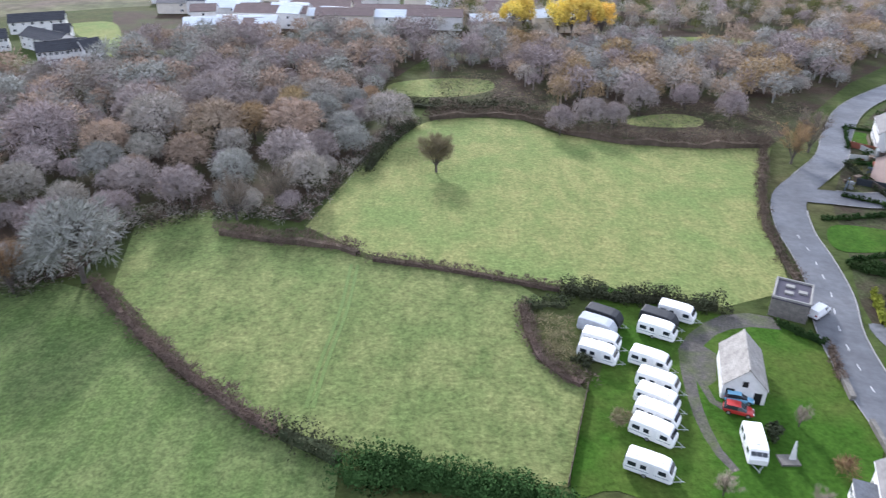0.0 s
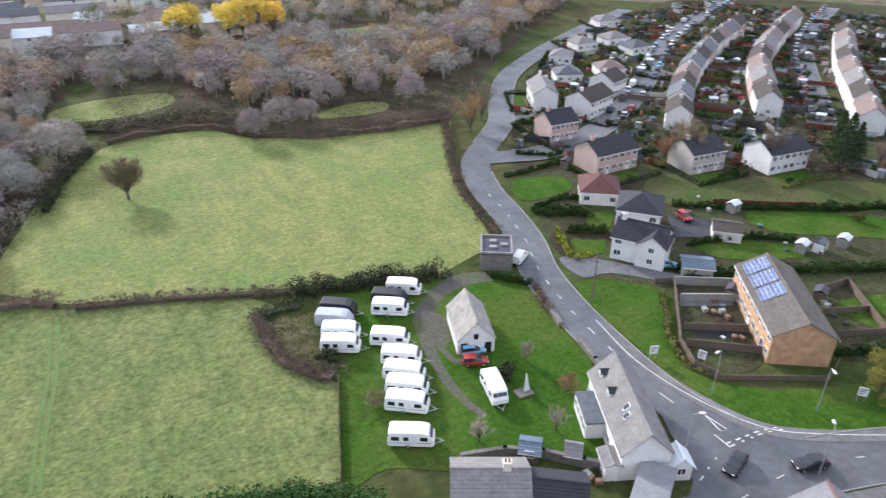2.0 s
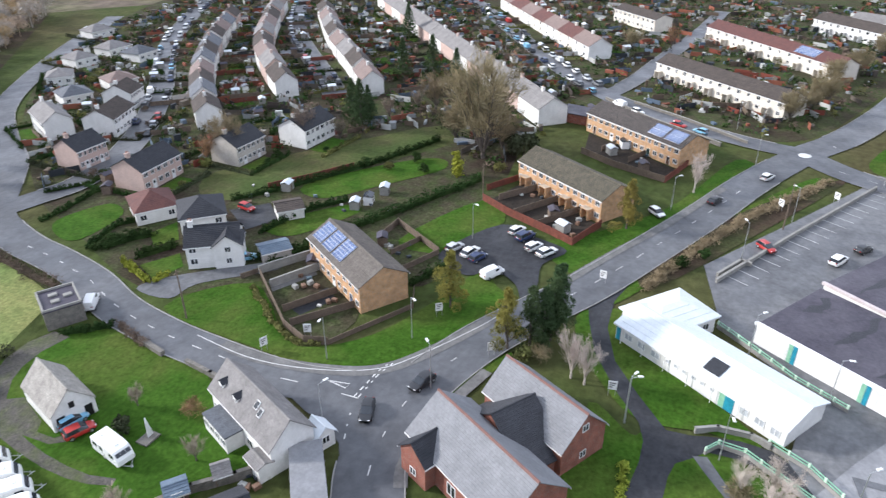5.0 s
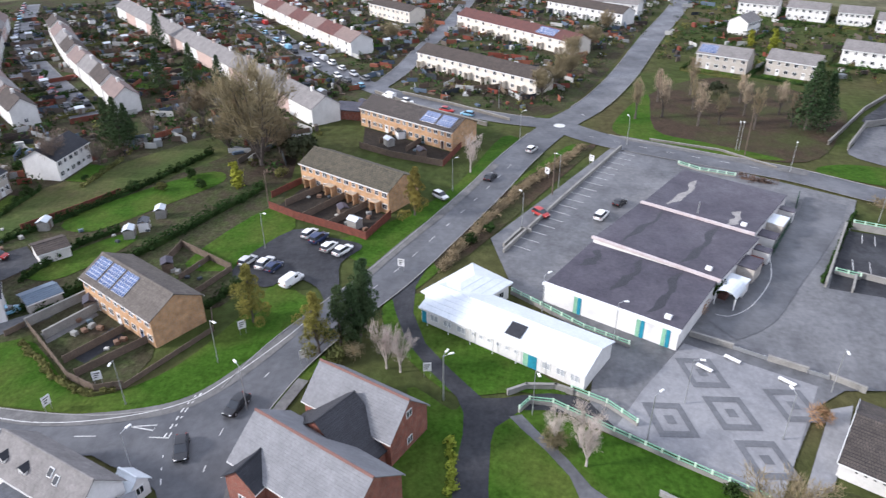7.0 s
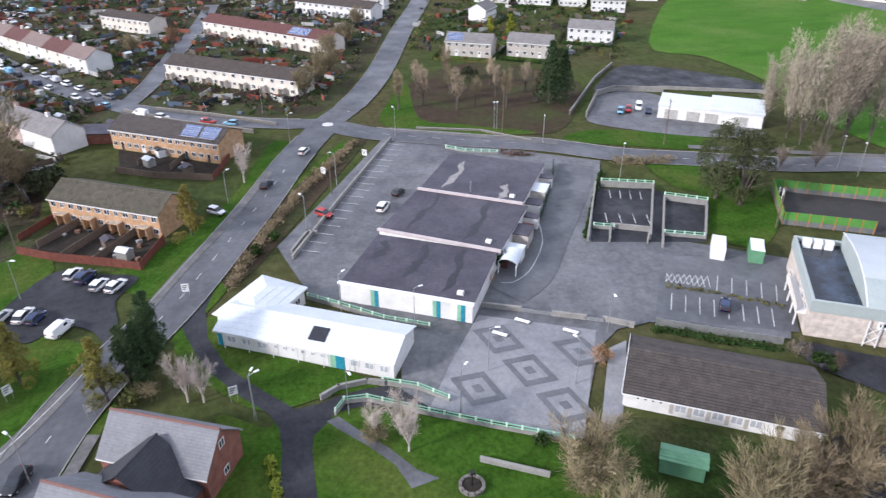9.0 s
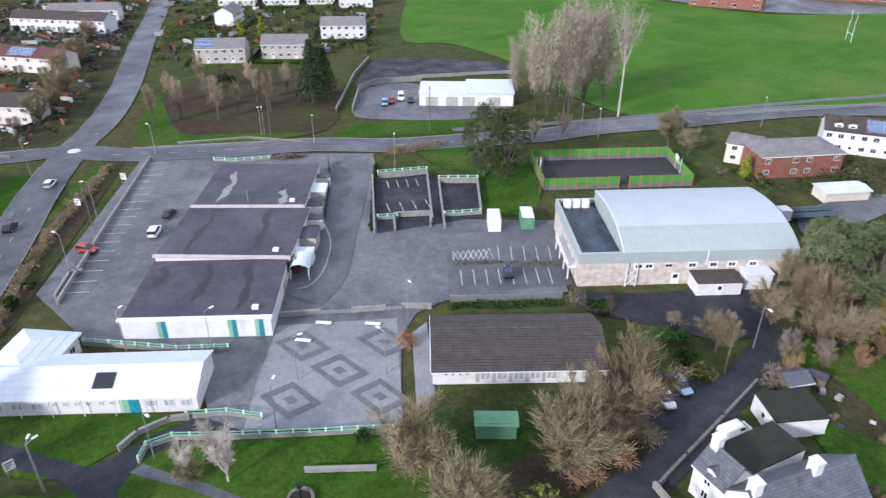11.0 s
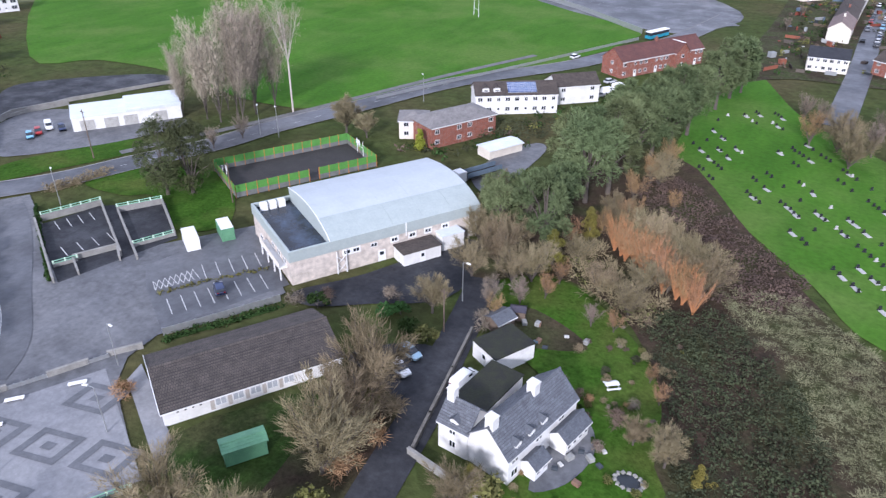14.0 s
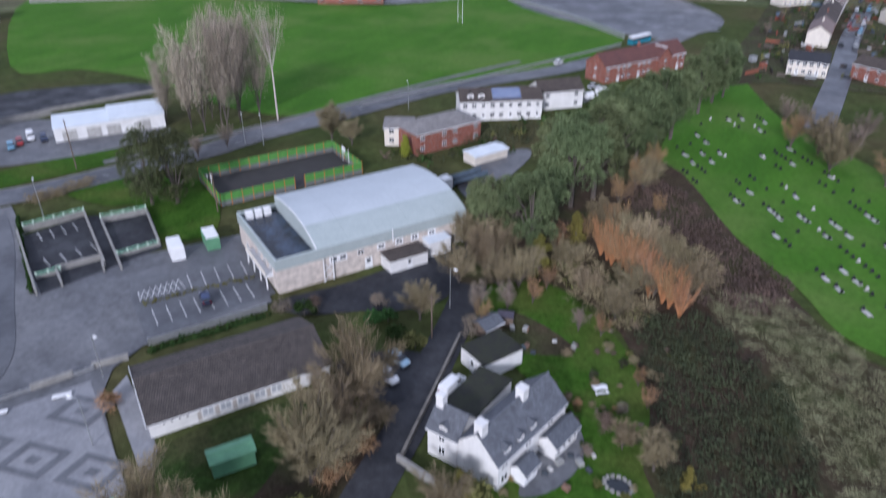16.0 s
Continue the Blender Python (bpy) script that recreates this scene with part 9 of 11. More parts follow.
for q in ((30.8, 177.9), (39.1, 182.4), (46.2, 183.4), (55.7, 194.4), (80.0, 189.9), (70.2, 199.7)):
    tree("mauve", q, rng.uniform(0.7, 1.0), group="trees along the far hedge")
for q, s in (((27.8, 297.1), 0.85), ((32.7, 299.3), 0.8), ((45.2, 287.3), 1.05), ((50.5, 285.5), 1.15), ((57.5, 286.6), 1.1), ((62.7, 287.7), 0.95)):
    tree("golden", q, s, group="golden trees", tall=1.1)
edge_strip = [(-71.9, 98.1), (-65.0, 103.5), (-60.9, 121.2), (-51.9, 126.9), (-40.8, 128.0), (-28.2, 125.1), (-22.4, 146.9), (-17.3, 161.3), (-7.8, 185.4), (-11.2, 192.0), (-19.3, 168.1), (-25.4, 150.1), (-31.1, 131.5), (-42.3, 134.1), (-57.3, 132.5), (-65.0, 126.7), (-69.8, 107.2), (-75.7, 101.6)]
for tone, lab in (("hedge", "brown"), ("bramble", "dark green"), ("grey", "grey")):
    thicket("scrub", lab + " scrub along the edge of the wood", tone, edge_strip, 3.4, 2.6, rng, tone != "bramble", 80, 0.5)
wet_strip = [(-4.0, 193.6), (13.9, 198.4), (26.6, 194.0), (34.6, 183.2), (48.2, 175.5), (69.5, 172.5), (86.0, 173.5), (106.2, 195.2), (103.0, 202.9), (78.5, 199.9), (35.4, 199.2), (17.7, 231.5), (-3.0, 238.1)]
for tone, lab in (("hedge", "brown"), ("bramble", "dark green"), ("straw", "straw-coloured")):
    thicket("scrub", lab + " scrub between field and wood", tone, wet_strip, 6.5, 2.4, rng, tone != "bramble", 70, 0.55)
tree("open", (-1.7, 152.7), 1.3)
tree("slate", (-62.1, 103.5), 1.6)
tree("grey", (-33.4, 131.5), 1.0)
tree("mauve", (-41.8, 127.5), 0.7)
tree("brown", (84.1, 158.9), 1.0)
tree("grey", (91.6, 166.4), 1.0)
tree("brown", (-72.4, 99.8), 0.6)
hedge([(-17.8, 152.5), (-13.8, 171.0), (-7.8, 185.4)], 3.2, 3.5, "bramble", "dark overgrown hedge at the wood edge", twiggy=False, ragged=0.6)
hedge([(-4.0, 190.1), (12.1, 193.8), (23.0, 190.5), (32.5, 179.6), (46.0, 172.2), (67.0, 169.3), (83.9, 170.3)], 3.0, 4.0, "hedge", "overgrown brown hedge along the field top", ragged=0.8)
hedge([(-14.3, 203.8), (-0.8, 198.7), (14.1, 201.5), (28.2, 194.0)], 3.0, 5.0, "bramble", "dark scrubby hedge between clearings", twiggy=False, ragged=0.8)
hedge([(81.4, 169.4), (71.4, 145.5), (64.6, 126.1), (62.5, 110.4), (61.9, 103.7)], 1.6, 2.6, "hedge", "low brown hedge beside the road", ragged=0.6)
M_TRACK = mat("pressed field grass", (0.098, 0.142, 0.034), (0.085, 0.128, 0.030), 2.0, 0.95, 0.5, 0.2)
for k_, ln in enumerate(([(-16.6, 109.9), (-16.7, 95.4), (-17.8, 82.6), (-18.3, 72.0)], [(-15.4, 109.8), (-15.6, 95.3), (-16.8, 82.5), (-17.4, 72.0)])):
    tk = Build()
    pts_ = smooth_outline(ln, False, 8)
    ribbon(tk, offset_line(pts_, 0.3), offset_line(pts_, -0.3), 0.085)
    structure("wheel_track", tk.mesh("wheel_track", M_TRACK), "faint green wheel track across the field", "track")
hedge([(-43.5, 121.4), (-33.0, 118.5), (-19.6, 116.0), (-15.0, 112.8)], 2.3, 3.4, "hedge", "brown winter hedge between fields", ragged=0.4)
hedge([(-12.8, 111.4), (-0.4, 108.3), (13.4, 103.6), (20.8, 101.0)], 1.5, 2.2, "hedge", "clipped brown winter hedge between fields", ragged=0.3)
hedge([(20.8, 101.0), (29.9, 98.6), (37.2, 97.7), (45.9, 95.7)], 2.3, 3.6, "bramble", "rough dark hedge between field and caravans", twiggy=False, ragged=0.45, dens=80)
hedge([(-59.5, 102.1), (-46.5, 88.0), (-36.5, 78.7), (-27.3, 71.2), (-20.4, 66.5)], 2.4, 3.2, "hedge", "thick brown winter hedge between fields", ragged=0.5)
hedge([(-20.4, 66.5), (-15.6, 64.1), (-11.8, 61.4)], 3.0, 3.5, "bramble", "overgrown dark hedge corner", twiggy=False, ragged=0.7)
hedge([(-11.6, 59.6), (-5.5, 59.5), (5.1, 57.2), (12.7, 55.2)], 3.2, 4.0, "laurel", "tall glossy evergreen hedge", twiggy=False, ragged=0.6, dens=60)
hedge([(-10.0, 62.4), (0.5, 59.4), (9.3, 57.0), (17.6, 53.0)], 3.2, 3.6, "laurel", "tall glossy evergreen hedge", twiggy=False, ragged=0.6, dens=60)
hedge([(13.1, 96.3), (13.3, 89.2), (14.4, 83.3), (17.5, 78.7), (20.3, 76.3)], 1.2, 3.4, "hedge", "low brown hedge bank round the caravans", ragged=0.5)
hedge([(13.1, 95.8), (17.0, 97.2), (21.1, 96.4)], 1.5, 3.5, "bramble", "dark bramble bank beside the caravans", twiggy=False, ragged=0.6)
thicket("scrub", "brown bracken and bramble scrub", "straw", [(16.1, 93.9), (20.7, 93.9), (18.9, 82.3), (15.9, 85.0)], 1.6, 1.0, rng, True)
hedge([(53.1, 91.8), (55.9, 88.7), (58.6, 85.9)], 1.6, 1.4, "green", "clipped green hedge beside the track", twiggy=False, ragged=0.15, dens=60)
hedge([(58.6, 85.9), (57.3, 81.8), (56.3, 77.4)], 1.2, 1.2, "hedge", "thin brown hedge beside the road", ragged=0.4)
for q, k, s in (((42.5, 54.8), "sapling", 1.4), ((32.7, 57.5), "sapling", 1.2), ((46.5, 68.9), "sapling", 0.9), ((48.9, 60.8), "bush_orange", 0.8), ((42.2, 66.7), "bush_bramble", 0.7), ((23.4, 69.1), "bush_straw", 1.0), ((20.1, 81.1), "bush_bramble", 1.2)):
    tree(k, q, s)

# gardens and hedges of the estate
for line, h, w, c, lab in (([(77.7, 128.8), (83.1, 129.1), (92.1, 130.5), (96.0, 129.2)], 1.2, 1.2, "green", "clipped green garden hedge"),
                           ([(74.0, 111.4), (83.1, 113.6), (91.9, 107.5)], 1.5, 1.4, "green", "clipped green garden hedge"),
                           ([(73.9, 109.5), (78.4, 109.7), (83.3, 103.2)], 1.7, 2.2, "green", "rounded dark garden hedge"),
                           ([(75.5, 99.4), (82.3, 96.3)], 1.6, 1.4, "green", "clipped green garden hedge"),
                           ([(79.2, 90.8), (77.2, 87.9)], 1.6, 1.4, "lime", "clipped yellow-green garden hedge"),
                           ([(102.5, 100.7), (110.9, 94.7), (128.9, 85.4), (154.0, 76.4)], 1.7, 1.8, "green", "dark green hedge along the paddock"),
                           ([(93.2, 85.8), (106.2, 82.9), (113.5, 77.8)], 1.5, 1.6, "green", "clipped green garden hedge"),
                           ([(97.1, 73.8), (107.5, 68.1), (123.7, 61.5), (135.6, 56.7)], 2.2, 2.4, "green", "long tall dark green hedge"),
                           ([(84.3, 76.7), (91.8, 73.2)], 1.8, 1.6, "green", "dark green garden hedge"),
                           ([(76.5, 73.8), (69.1, 63.4), (67.0, 58.1), (68.7, 53.9)], 0.9, 1.2, "olive", "low straggling shrubs along a wall"),
                           ([(89.2, 50.2), (98.2, 47.5)], 1.6, 2.0, "green", "green garden hedge by the car park"),
                           ([(75.3, 108.5), (80.0, 106.4), (83.1, 103.9)], 2.0, 3.0, "green", "billowing dark green garden hedge"), ([(75.7, 100.0), (83.0, 96.6)], 1.7, 1.8, "green", "clipped green garden hedge"), ([(73.1, 100.7), (69.6, 91.1)], 1.5, 1.5, "lime", "clipped yellow-green garden hedge"), ([(70.7, 90.7), (74.2, 90.1)], 1.2, 1.6, "lime", "clipped yellow-green garden hedge"), ([(82.8, 82.3), (86.0, 78.1), (93.4, 73.7)], 1.6, 1.8, "green", "dark green garden hedge"), ([(87.1, 139.9), (95.4, 134.7)], 1.2, 1.4, "green", "clipped green garden hedge"),
                           ([(105.4, 14.0), (122.7, 8.1), (141.5, 0.4), (167.4, -13.5)], 0.9, 2.6, "straw", "brown shrubs on the car park bank"),
                           ([(152.3, -47.7), (150.0, -54.7)], 0.9, 2.2, "hedge", "red-brown shrubs beside the shop"),
                           ([(136.4, -66.1), (108.0, -50.7)], 1.1, 0.9, "green", "clipped green hedge beside the sunken bays"),
                           ([(141.0, -72.3), (140.1, -79.6), (138.7, -85.2)], 1.2, 3.0, "straw", "brown shrubs above the sunken bays"),
                           ([(64.2, 7.8), (60.5, 6.8), (55.5, 6.3)], 1.0, 1.6, "lime", "yellowing border hedge beside the path")):
    hedge(line, h, w, c, lab, twiggy=c in ("straw", "hedge"), ragged=0.25, dens=46)
for k, q, s in (("straw", (155.6, 60.3), 1.5), ("straw", (156.3, 73.6), 1.5), ("bush_bramble", (152.2, 53.3), 2.6), ("bush_green", (157.0, 52.5), 2.4), ("bush_bramble", (156.0, 58.4), 1.8), ("bush_olive", (141.3, 55.2), 1.8), ("conifer", (206.3, 105.4), 1.0), ("conifer", (197.9, 112.0), 1.0), ("conifer", (248.9, 137.6), 1.0), ("conifer", (203.7, 95.6), 0.8),
                ("conifer", (153.0, 100.0), 1.0), ("conifer", (156.4, 104.7), 0.9), ("conifer", (156.6, 99.8), 0.8), ("grey", (172.4, 92.9), 0.6), ("straw", (176.8, 89.4), 0.6), ("brown", (115.7, 119.7), 0.65), ("straw", (120.9, 117.9), 0.5), ("grey", (129.7, 114.1), 0.5), ("mauve", (135.9, 106.0), 0.6), ("mauve", (142.8, 100.1), 0.6),
                ("grey", (162.1, 96.5), 0.6), ("bush_olive", (113.9, 118.9), 1.4), ("cypress", (135.2, 63.1), 0.9), ("bush_olive", (131.4, 79.1), 0.8), ("bush_green", (138.6, 75.8), 1.1), ("bush_green", (133.6, 71.1), 0.9), ("bush_green", (130.5, 84.9), 1.0), ("larch", (125.9, 22.0), 0.85), ("larch", (86.2, 41.3), 0.6), ("larch", (79.8, 28.8), 0.75),
                ("scots", (82.8, 24.3), 1.15), ("scots", (81.8, 26.0), 0.9), ("scots", (86.8, 23.4), 1.2), ("scots", (84.7, 23.7), 1.05), ("birch", (77.6, 18.3), 1.15), ("birch", (77.1, 16.2), 0.7), ("bush_straw", (79.9, 23.7), 1.2), ("bush_olive", (78.6, 25.9), 1.0), ("bush_green", (115.8, 9.8), 0.9), ("bush_green", (120.8, 6.3), 0.8), ("birch", (148.9, 12.8), 1.2),
                ("straw", (217.9, -7.7), 0.9), ("straw", (209.1, -3.2), 0.85), ("straw", (230.7, -11.8), 0.9), ("straw", (268.9, -20.7), 0.8), ("straw", (297.5, -28.3), 0.8), ("straw", (252.3, -13.6), 0.8), ("straw", (271.7, 54.7), 0.7), ("brown", (276.5, 41.2), 0.8), ("birch", (65.7, -5.5), 0.8), ("birch", (65.5, -8.6), 1.0), ("birch", (62.4, -9.2), 1.0),
                ("bush_straw", (65.2, -5.4), 1.1), ("bush_green", (60.2, -25.7), 0.7), ("bush_orange", (73.7, -39.4), 0.8), ("bush_green", (101.9, -32.2), 1.4), ("bush_orange", (97.8, -29.1), 1.0),  ("cypress", (278.3, -79.7), 1.25), ("cypress", (271.4, -86.3), 1.3), ("conifer", (186.5, -71.7), 1.35), ("conifer", (189.1, -76.7), 1.1), ("bush_bramble", (214.8, -54.8), 1.8)):
    tree(k, q, s)
for q, s in (((190.4, -28.6), 0.6), ((192.6, -36.1), 0.65), ((213.7, -47.2), 0.7), ((186.5, -44.5), 0.6), ((187.8, -50.1), 0.6), ((196.1, -58.5), 0.65), ((185.5, -58.6), 0.7), ((198.3, -68.4), 0.6), ((199.7, -45.4), 0.6), ((207.7, -60.0), 0.6), ((188.6, -68.8), 0.6), ((206.1, -36.6), 0.6)):
    tree("slim", q, s * 1.35, group="bare trees of the little wood")
for q, s in (((151.5, -125.0), 0.85), ((147.5, -121.5), 0.95), ((148.5, -130.0), 1.0), ((142.8, -121.9), 1.0), ((143.5, -128.5), 1.05), ((144.0, -135.5), 1.0), ((139.5, -131.5), 1.05), ((138.0, -125.2), 0.9), ((138.5, -138.0), 0.95), ((154.5, -119.5), 0.7)):
    tree("poplar", q, s * 1.32, group="tall poplars")
for q, s in (((129.1, -116.2), 0.6), ((130.3, -107.8), 0.55)):
    tree("grey", q, s)
tree("tall", (132.4, -138.4), 1.0, group="tall poplars")
tree("holm", (115.2, -88.0), 1.0)
tree("holm", (119.0, -84.6), 0.8)
tree("open", (109.8, -133.4), 1.25)
tree("straw", (147.5, 62.0), 1.9, tall=1.25)
tree("open", (103.5, -133.5), 0.7)
tree("cypress", (87.8, -133.8), 0.9)
# trees round the hut and the lane
for k, q, s in (("straw", (45.6, -57.0), 1.2), ("straw", (42.4, -43.0), 1.2), ("straw", (51.9, -28.2), 1.0), ("open", (42.6, -29.6), 1.0), ("straw", (43.6, -50.0), 0.9), ("straw", (47.8, -52.6), 0.7), ("bush_olive", (44.8, -54.6), 1.3), ("bush_olive", (43.2, -46.5), 1.2), ("bush_orange", (40.8, -50.1), 1.3), ("bush_orange", (39.7, -44.2), 1.4), ("bush_straw", (41.4, -55.8), 1.3),
                ("bush_olive", (39.7, -37.3), 1.6), ("bush_straw", (42.7, -33.2), 1.6), ("bush_laurel", (52.9, -74.6), 1.3), ("bush_laurel", (54.9, -73.1), 1.2), ("bush_grey", (56.4, -77.4), 1.0), ("bush_olive", (45.6, -71.0), 1.2), ("bush_green", (49.2, -71.5), 1.1), ("open", (48.9, -77.7), 0.7),
                ("bush_grey", (69.0, -68.3), 1.2), ("bush_green", (65.3, -69.2), 1.2), ("bush_brown", (64.8, -71.3), 1.0), ("bush_grey", (40.1, -78.5), 1.2), ("brown", (39.6, -81.2), 0.45)):
    tree(k, q, s)
yucca = thing("yucca", "spiky yucca clump among pale birches", "plant", pose(64.9, -5.7, 0.15))
lv = Build()
for i in range(90):
    a_, e_, l_ = i * 2.39996, 0.15 + 1.3 * rng.random(), 1.0 + 0.6 * rng.random()
    d_ = Vector((math.cos(a_) * math.cos(e_), math.sin(a_) * math.cos(e_), math.sin(e_)))
    sd = Vector((-math.sin(a_), math.cos(a_), 0)) * 0.07
    o_ = Vector((0, 0, 0.5 + 0.5 * rng.random()))
    lv.face([o_ - sd, o_ + sd, o_ + d_ * l_ * 0.7 + sd * 0.7, o_ + d_ * l_ - Vector((0, 0, 0.25)), o_ + d_ * l_ * 0.7 - sd * 0.7])
part("foliage", lv.mesh("foliage", LEAF["reed"]), yucca)
lv = Build()
lv.tube((0, 0, -0.2), (0, 0, 1.0), 0.16, 0.12, 7)
part("stem", lv.mesh("stem", M_BARK), yucca)
planter = thing("stone_planter", "round stone-edged bed with a dark post", "planter", pose(55.4, -15.4, 0.1))
for i in range(12):
    a0_, a1_ = i * math.pi / 6 + 0.03, (i + 1) * math.pi / 6 - 0.03
    pb2 = Build()
    rg = [(math.cos(a) * r_, math.sin(a) * r_) for a, r_ in ((a0_, 1.2), (a0_, 1.6), (a1_, 1.6), (a1_, 1.2))]
    pb2.solid([(x, y, 0) for x, y in rg], [(x, y, 0.45) for x, y in rg])
    part("edge_stone", pb2.mesh("edge_stone", M_STONE), planter)
pb2 = Build()
pb2.tube((0, 0, 0), (0, 0, 2.2), 0.14, 0.09, 8)
pb2.soft_box(-0.3, 0.3, -0.3, 0.3, 2.2, 2.5, 0.08)
part("post", pb2.mesh("post", M_BLACK), planter, "dark iron post")
pb2 = Build()
pb2.solid([(1.2 * math.cos(i * 0.5236), 1.2 * math.sin(i * 0.5236), 0) for i in range(12)], [(1.15 * math.cos(i * 0.5236), 1.15 * math.sin(i * 0.5236), 0.3) for i in range(12)])
part("bed", pb2.mesh("bed", M_SOIL), planter, "dark bare soil")
hedge([(79.0, -50.6), (74.2, -59.2), (70.3, -66.1)], 0.7, 2.0, "green", "low green bank behind the hut", twiggy=False, ragged=0.2)
# pines, willows and scrub beyond the lane
for q, s in (((51.2, -105.5), 0.85), ((47.6, -110.4), 0.9), ((44.4, -116.5), 0.95), ((43.0, -127.8), 1.0), ((40.4, -134.2), 1.0), ((40.2, -146.5), 0.95), ((37.8, -155.6), 0.95), ((36.7, -167.9), 0.95), ((35.4, -178.7), 0.95), ((40.4, -170.9), 0.9), ((45.7, -158.7), 0.85), ((33.9, -203.1), 0.9), ((32.7, -215.7), 0.9), ((31.0, -223.1), 0.7), ((48.7, -134.0), 0.85), ((41.7, -104.0), 0.8)):
    tree("pine", q, s * 1.55, group="row of pines")
for k, q, s in (("straw", (48.9, -90.4), 0.7), ("straw", (46.9, -96.1), 0.75), ("straw", (42.3, -92.5), 0.65), ("grey", (42.0, -83.7), 0.55), ("straw", (53.4, -101.6), 0.7), ("brown", (34.0, -143.2), 0.7), ("brown", (31.4, -120.6), 0.7), ("straw", (35.0, -103.5), 0.6), ("brown", (35.3, -90.8), 0.45), ("straw", (28.4, -97.1), 0.55),
                ("straw", (22.2, -93.3), 0.6), ("grey", (26.1, -87.4), 0.4), ("brown", (22.6, -87.8), 0.4), ("brown", (14.3, -79.3), 0.32), ("brown", (11.9, -75.4), 0.35), ("open", (8.2, -65.1), 0.6), ("open", (12.6, -66.7), 0.45), ("larch", (4.1, -63.6), 0.4), ("straw", (18.7, -103.1), 0.7), ("straw", (13.5, -104.4), 0.75), ("straw", (22.0, -101.1), 0.6),
                ("brown", (7.7, -187.1), 0.85), ("straw", (1.3, -186.8), 0.95), ("straw", (-2.0, -176.8), 0.9), ("mauve", (-6.0, -187.3), 0.8), ("grey", (-7.6, -201.3), 0.8), ("mauve", (7.1, -204.0), 0.7), ("brown", (-13.5, -173.2), 0.8), ("grey", (11.6, -206.3), 0.7), ("brown", (26.0, -132.4), 0.5), ("brown", (35.0, -96.0), 0.45),
                ("larch", (25.9, -49.0), 0.5), ("straw", (26.9, -46.8), 0.6), ("bush_olive", (24.9, -49.8), 1.6)):
    tree(k, q, s)
for i in range(11):
    t = i / 10
    tree("willow", (31.5 - 17.5 * t + rng.normal() * 0.4, -112.0 + 13.0 * t + rng.normal() * 0.4), rng.uniform(0.9, 1.1), group="orange-stemmed willows")
    if i % 2:
        tree("straw", (28.5 - 16.5 * t, -115.5 + 9.0 * t), rng.uniform(0.75, 0.85), group="bare trees behind the willows")
for k, q, s in (("brown", (33.5, -154.4), 0.7), ("straw", (32.4, -144.2), 0.75), ("brown", (34.5, -133.1), 0.7), ("straw", (34.5, -121.3), 0.7), ("brown", (34.9, -114.5), 0.6), ("straw", (39.4, -94.2), 0.75), ("straw", (47.0, -100.7), 0.8), ("brown", (38.2, -108.6), 0.6), ("grey", (38.1, -87.1), 0.5), ("straw", (54.7, -108.7), 0.7), ("straw", (57.4, -118.7), 0.7), ("larch", (38.0, -99.4), 0.8), ("larch", (35.5, -110.3), 0.8)):
    tree(k, q, s)
thicket("shrub_bank", "olive and straw-coloured shrubs above the garden", "straw", [(37.6, -101.3), (34.5, -110.8), (30.0, -105.0), (17.5, -96.2), (16.0, -90.3), (22.8, -91.5), (30.8, -95.6)], 2.6, 3.2, rng, True, 150, 0.42)
thicket("shrub_bank", "olive shrubs above the garden", "olive", [(36.0, -101.3), (33.0, -106.8), (29.0, -103.0), (18.5, -95.2), (18.0, -91.3), (22.8, -92.5), (30.8, -96.6)], 4.0, 2.4, rng, False, 110, 0.4)
thicket("bramble_thicket", "dead brown bramble thicket covering the slope", "heath", [(37.0, -144.8), (28.5, -150.2), (10.1, -128.7), (-3.2, -114.8), (1.6, -106.2), (11.5, -103.7), (28.9, -119.5)], 2.2, 1.5, rng, False, 80, 0.45)
thicket("bramble_thicket", "dark green bramble thicket covering the slope", "bramble", [(20.7, -94.2), (9.3, -101.4), (-4.1, -88.0), (-9.9, -71.2), (-17.1, -58.3), (-0.8, -48.3), (6.2, -61.5), (11.0, -76.0)], 2.0, 1.5, rng, False, 110, 0.38)
thicket("reed_scrub", "pale straw-coloured scrub of old willowherb", "reed", [(11.5, -107.6), (0.8, -112.3), (-9.8, -104.7), (-18.6, -94.4), (-27.0, -71.6), (-16.9, -65.4), (-6.8, -77.6), (-0.3, -94.1), (7.1, -99.2)], 1.9, 1.2, rng, True, 130, 0.28)
for i in range(30):
    q = (19.4, -61.4)
    tree(("bush_olive", "bush_green", "bush_straw", "bush_grey", "bush_orange")[i % 5], (q[0] + rng.uniform(-14, 9), q[1] + rng.uniform(-12, 12)), rng.uniform(0.25, 0.5), group="shrubs of the cottage garden")

thicket("garden_growth", "rough hedging and brambles before the terrace", "bramble", [(85.0, -156.1), (79.0, -164.0), (67.7, -176.0), (62.4, -187.8), (58.0, -184.9), (65.0, -162.3), (70.2, -146.7), (78.2, -146.9)], 3.2, 1.8, rng, False, 50, 0.6)
patch("yard", [(69.6, -127.2), (69.7, -142.7), (65.4, -152.8), (61.4, -148.8), (60.8, -128.1), (62.3, -120.4)], M_ASPHALT_OLD, "muddy grey track behind the sports hall", "pavement")
for i in range(46):
    q = (18.5, -74.0)
    tree(("bush_olive", "bush_straw", "bush_grey", "bush_brown", "bush_bramble")[i % 5], (q[0] + rng.uniform(-7, 7), q[1] + rng.uniform(-20, 16)), rng.uniform(0.25, 0.6), group="shrubs of the cottage garden")

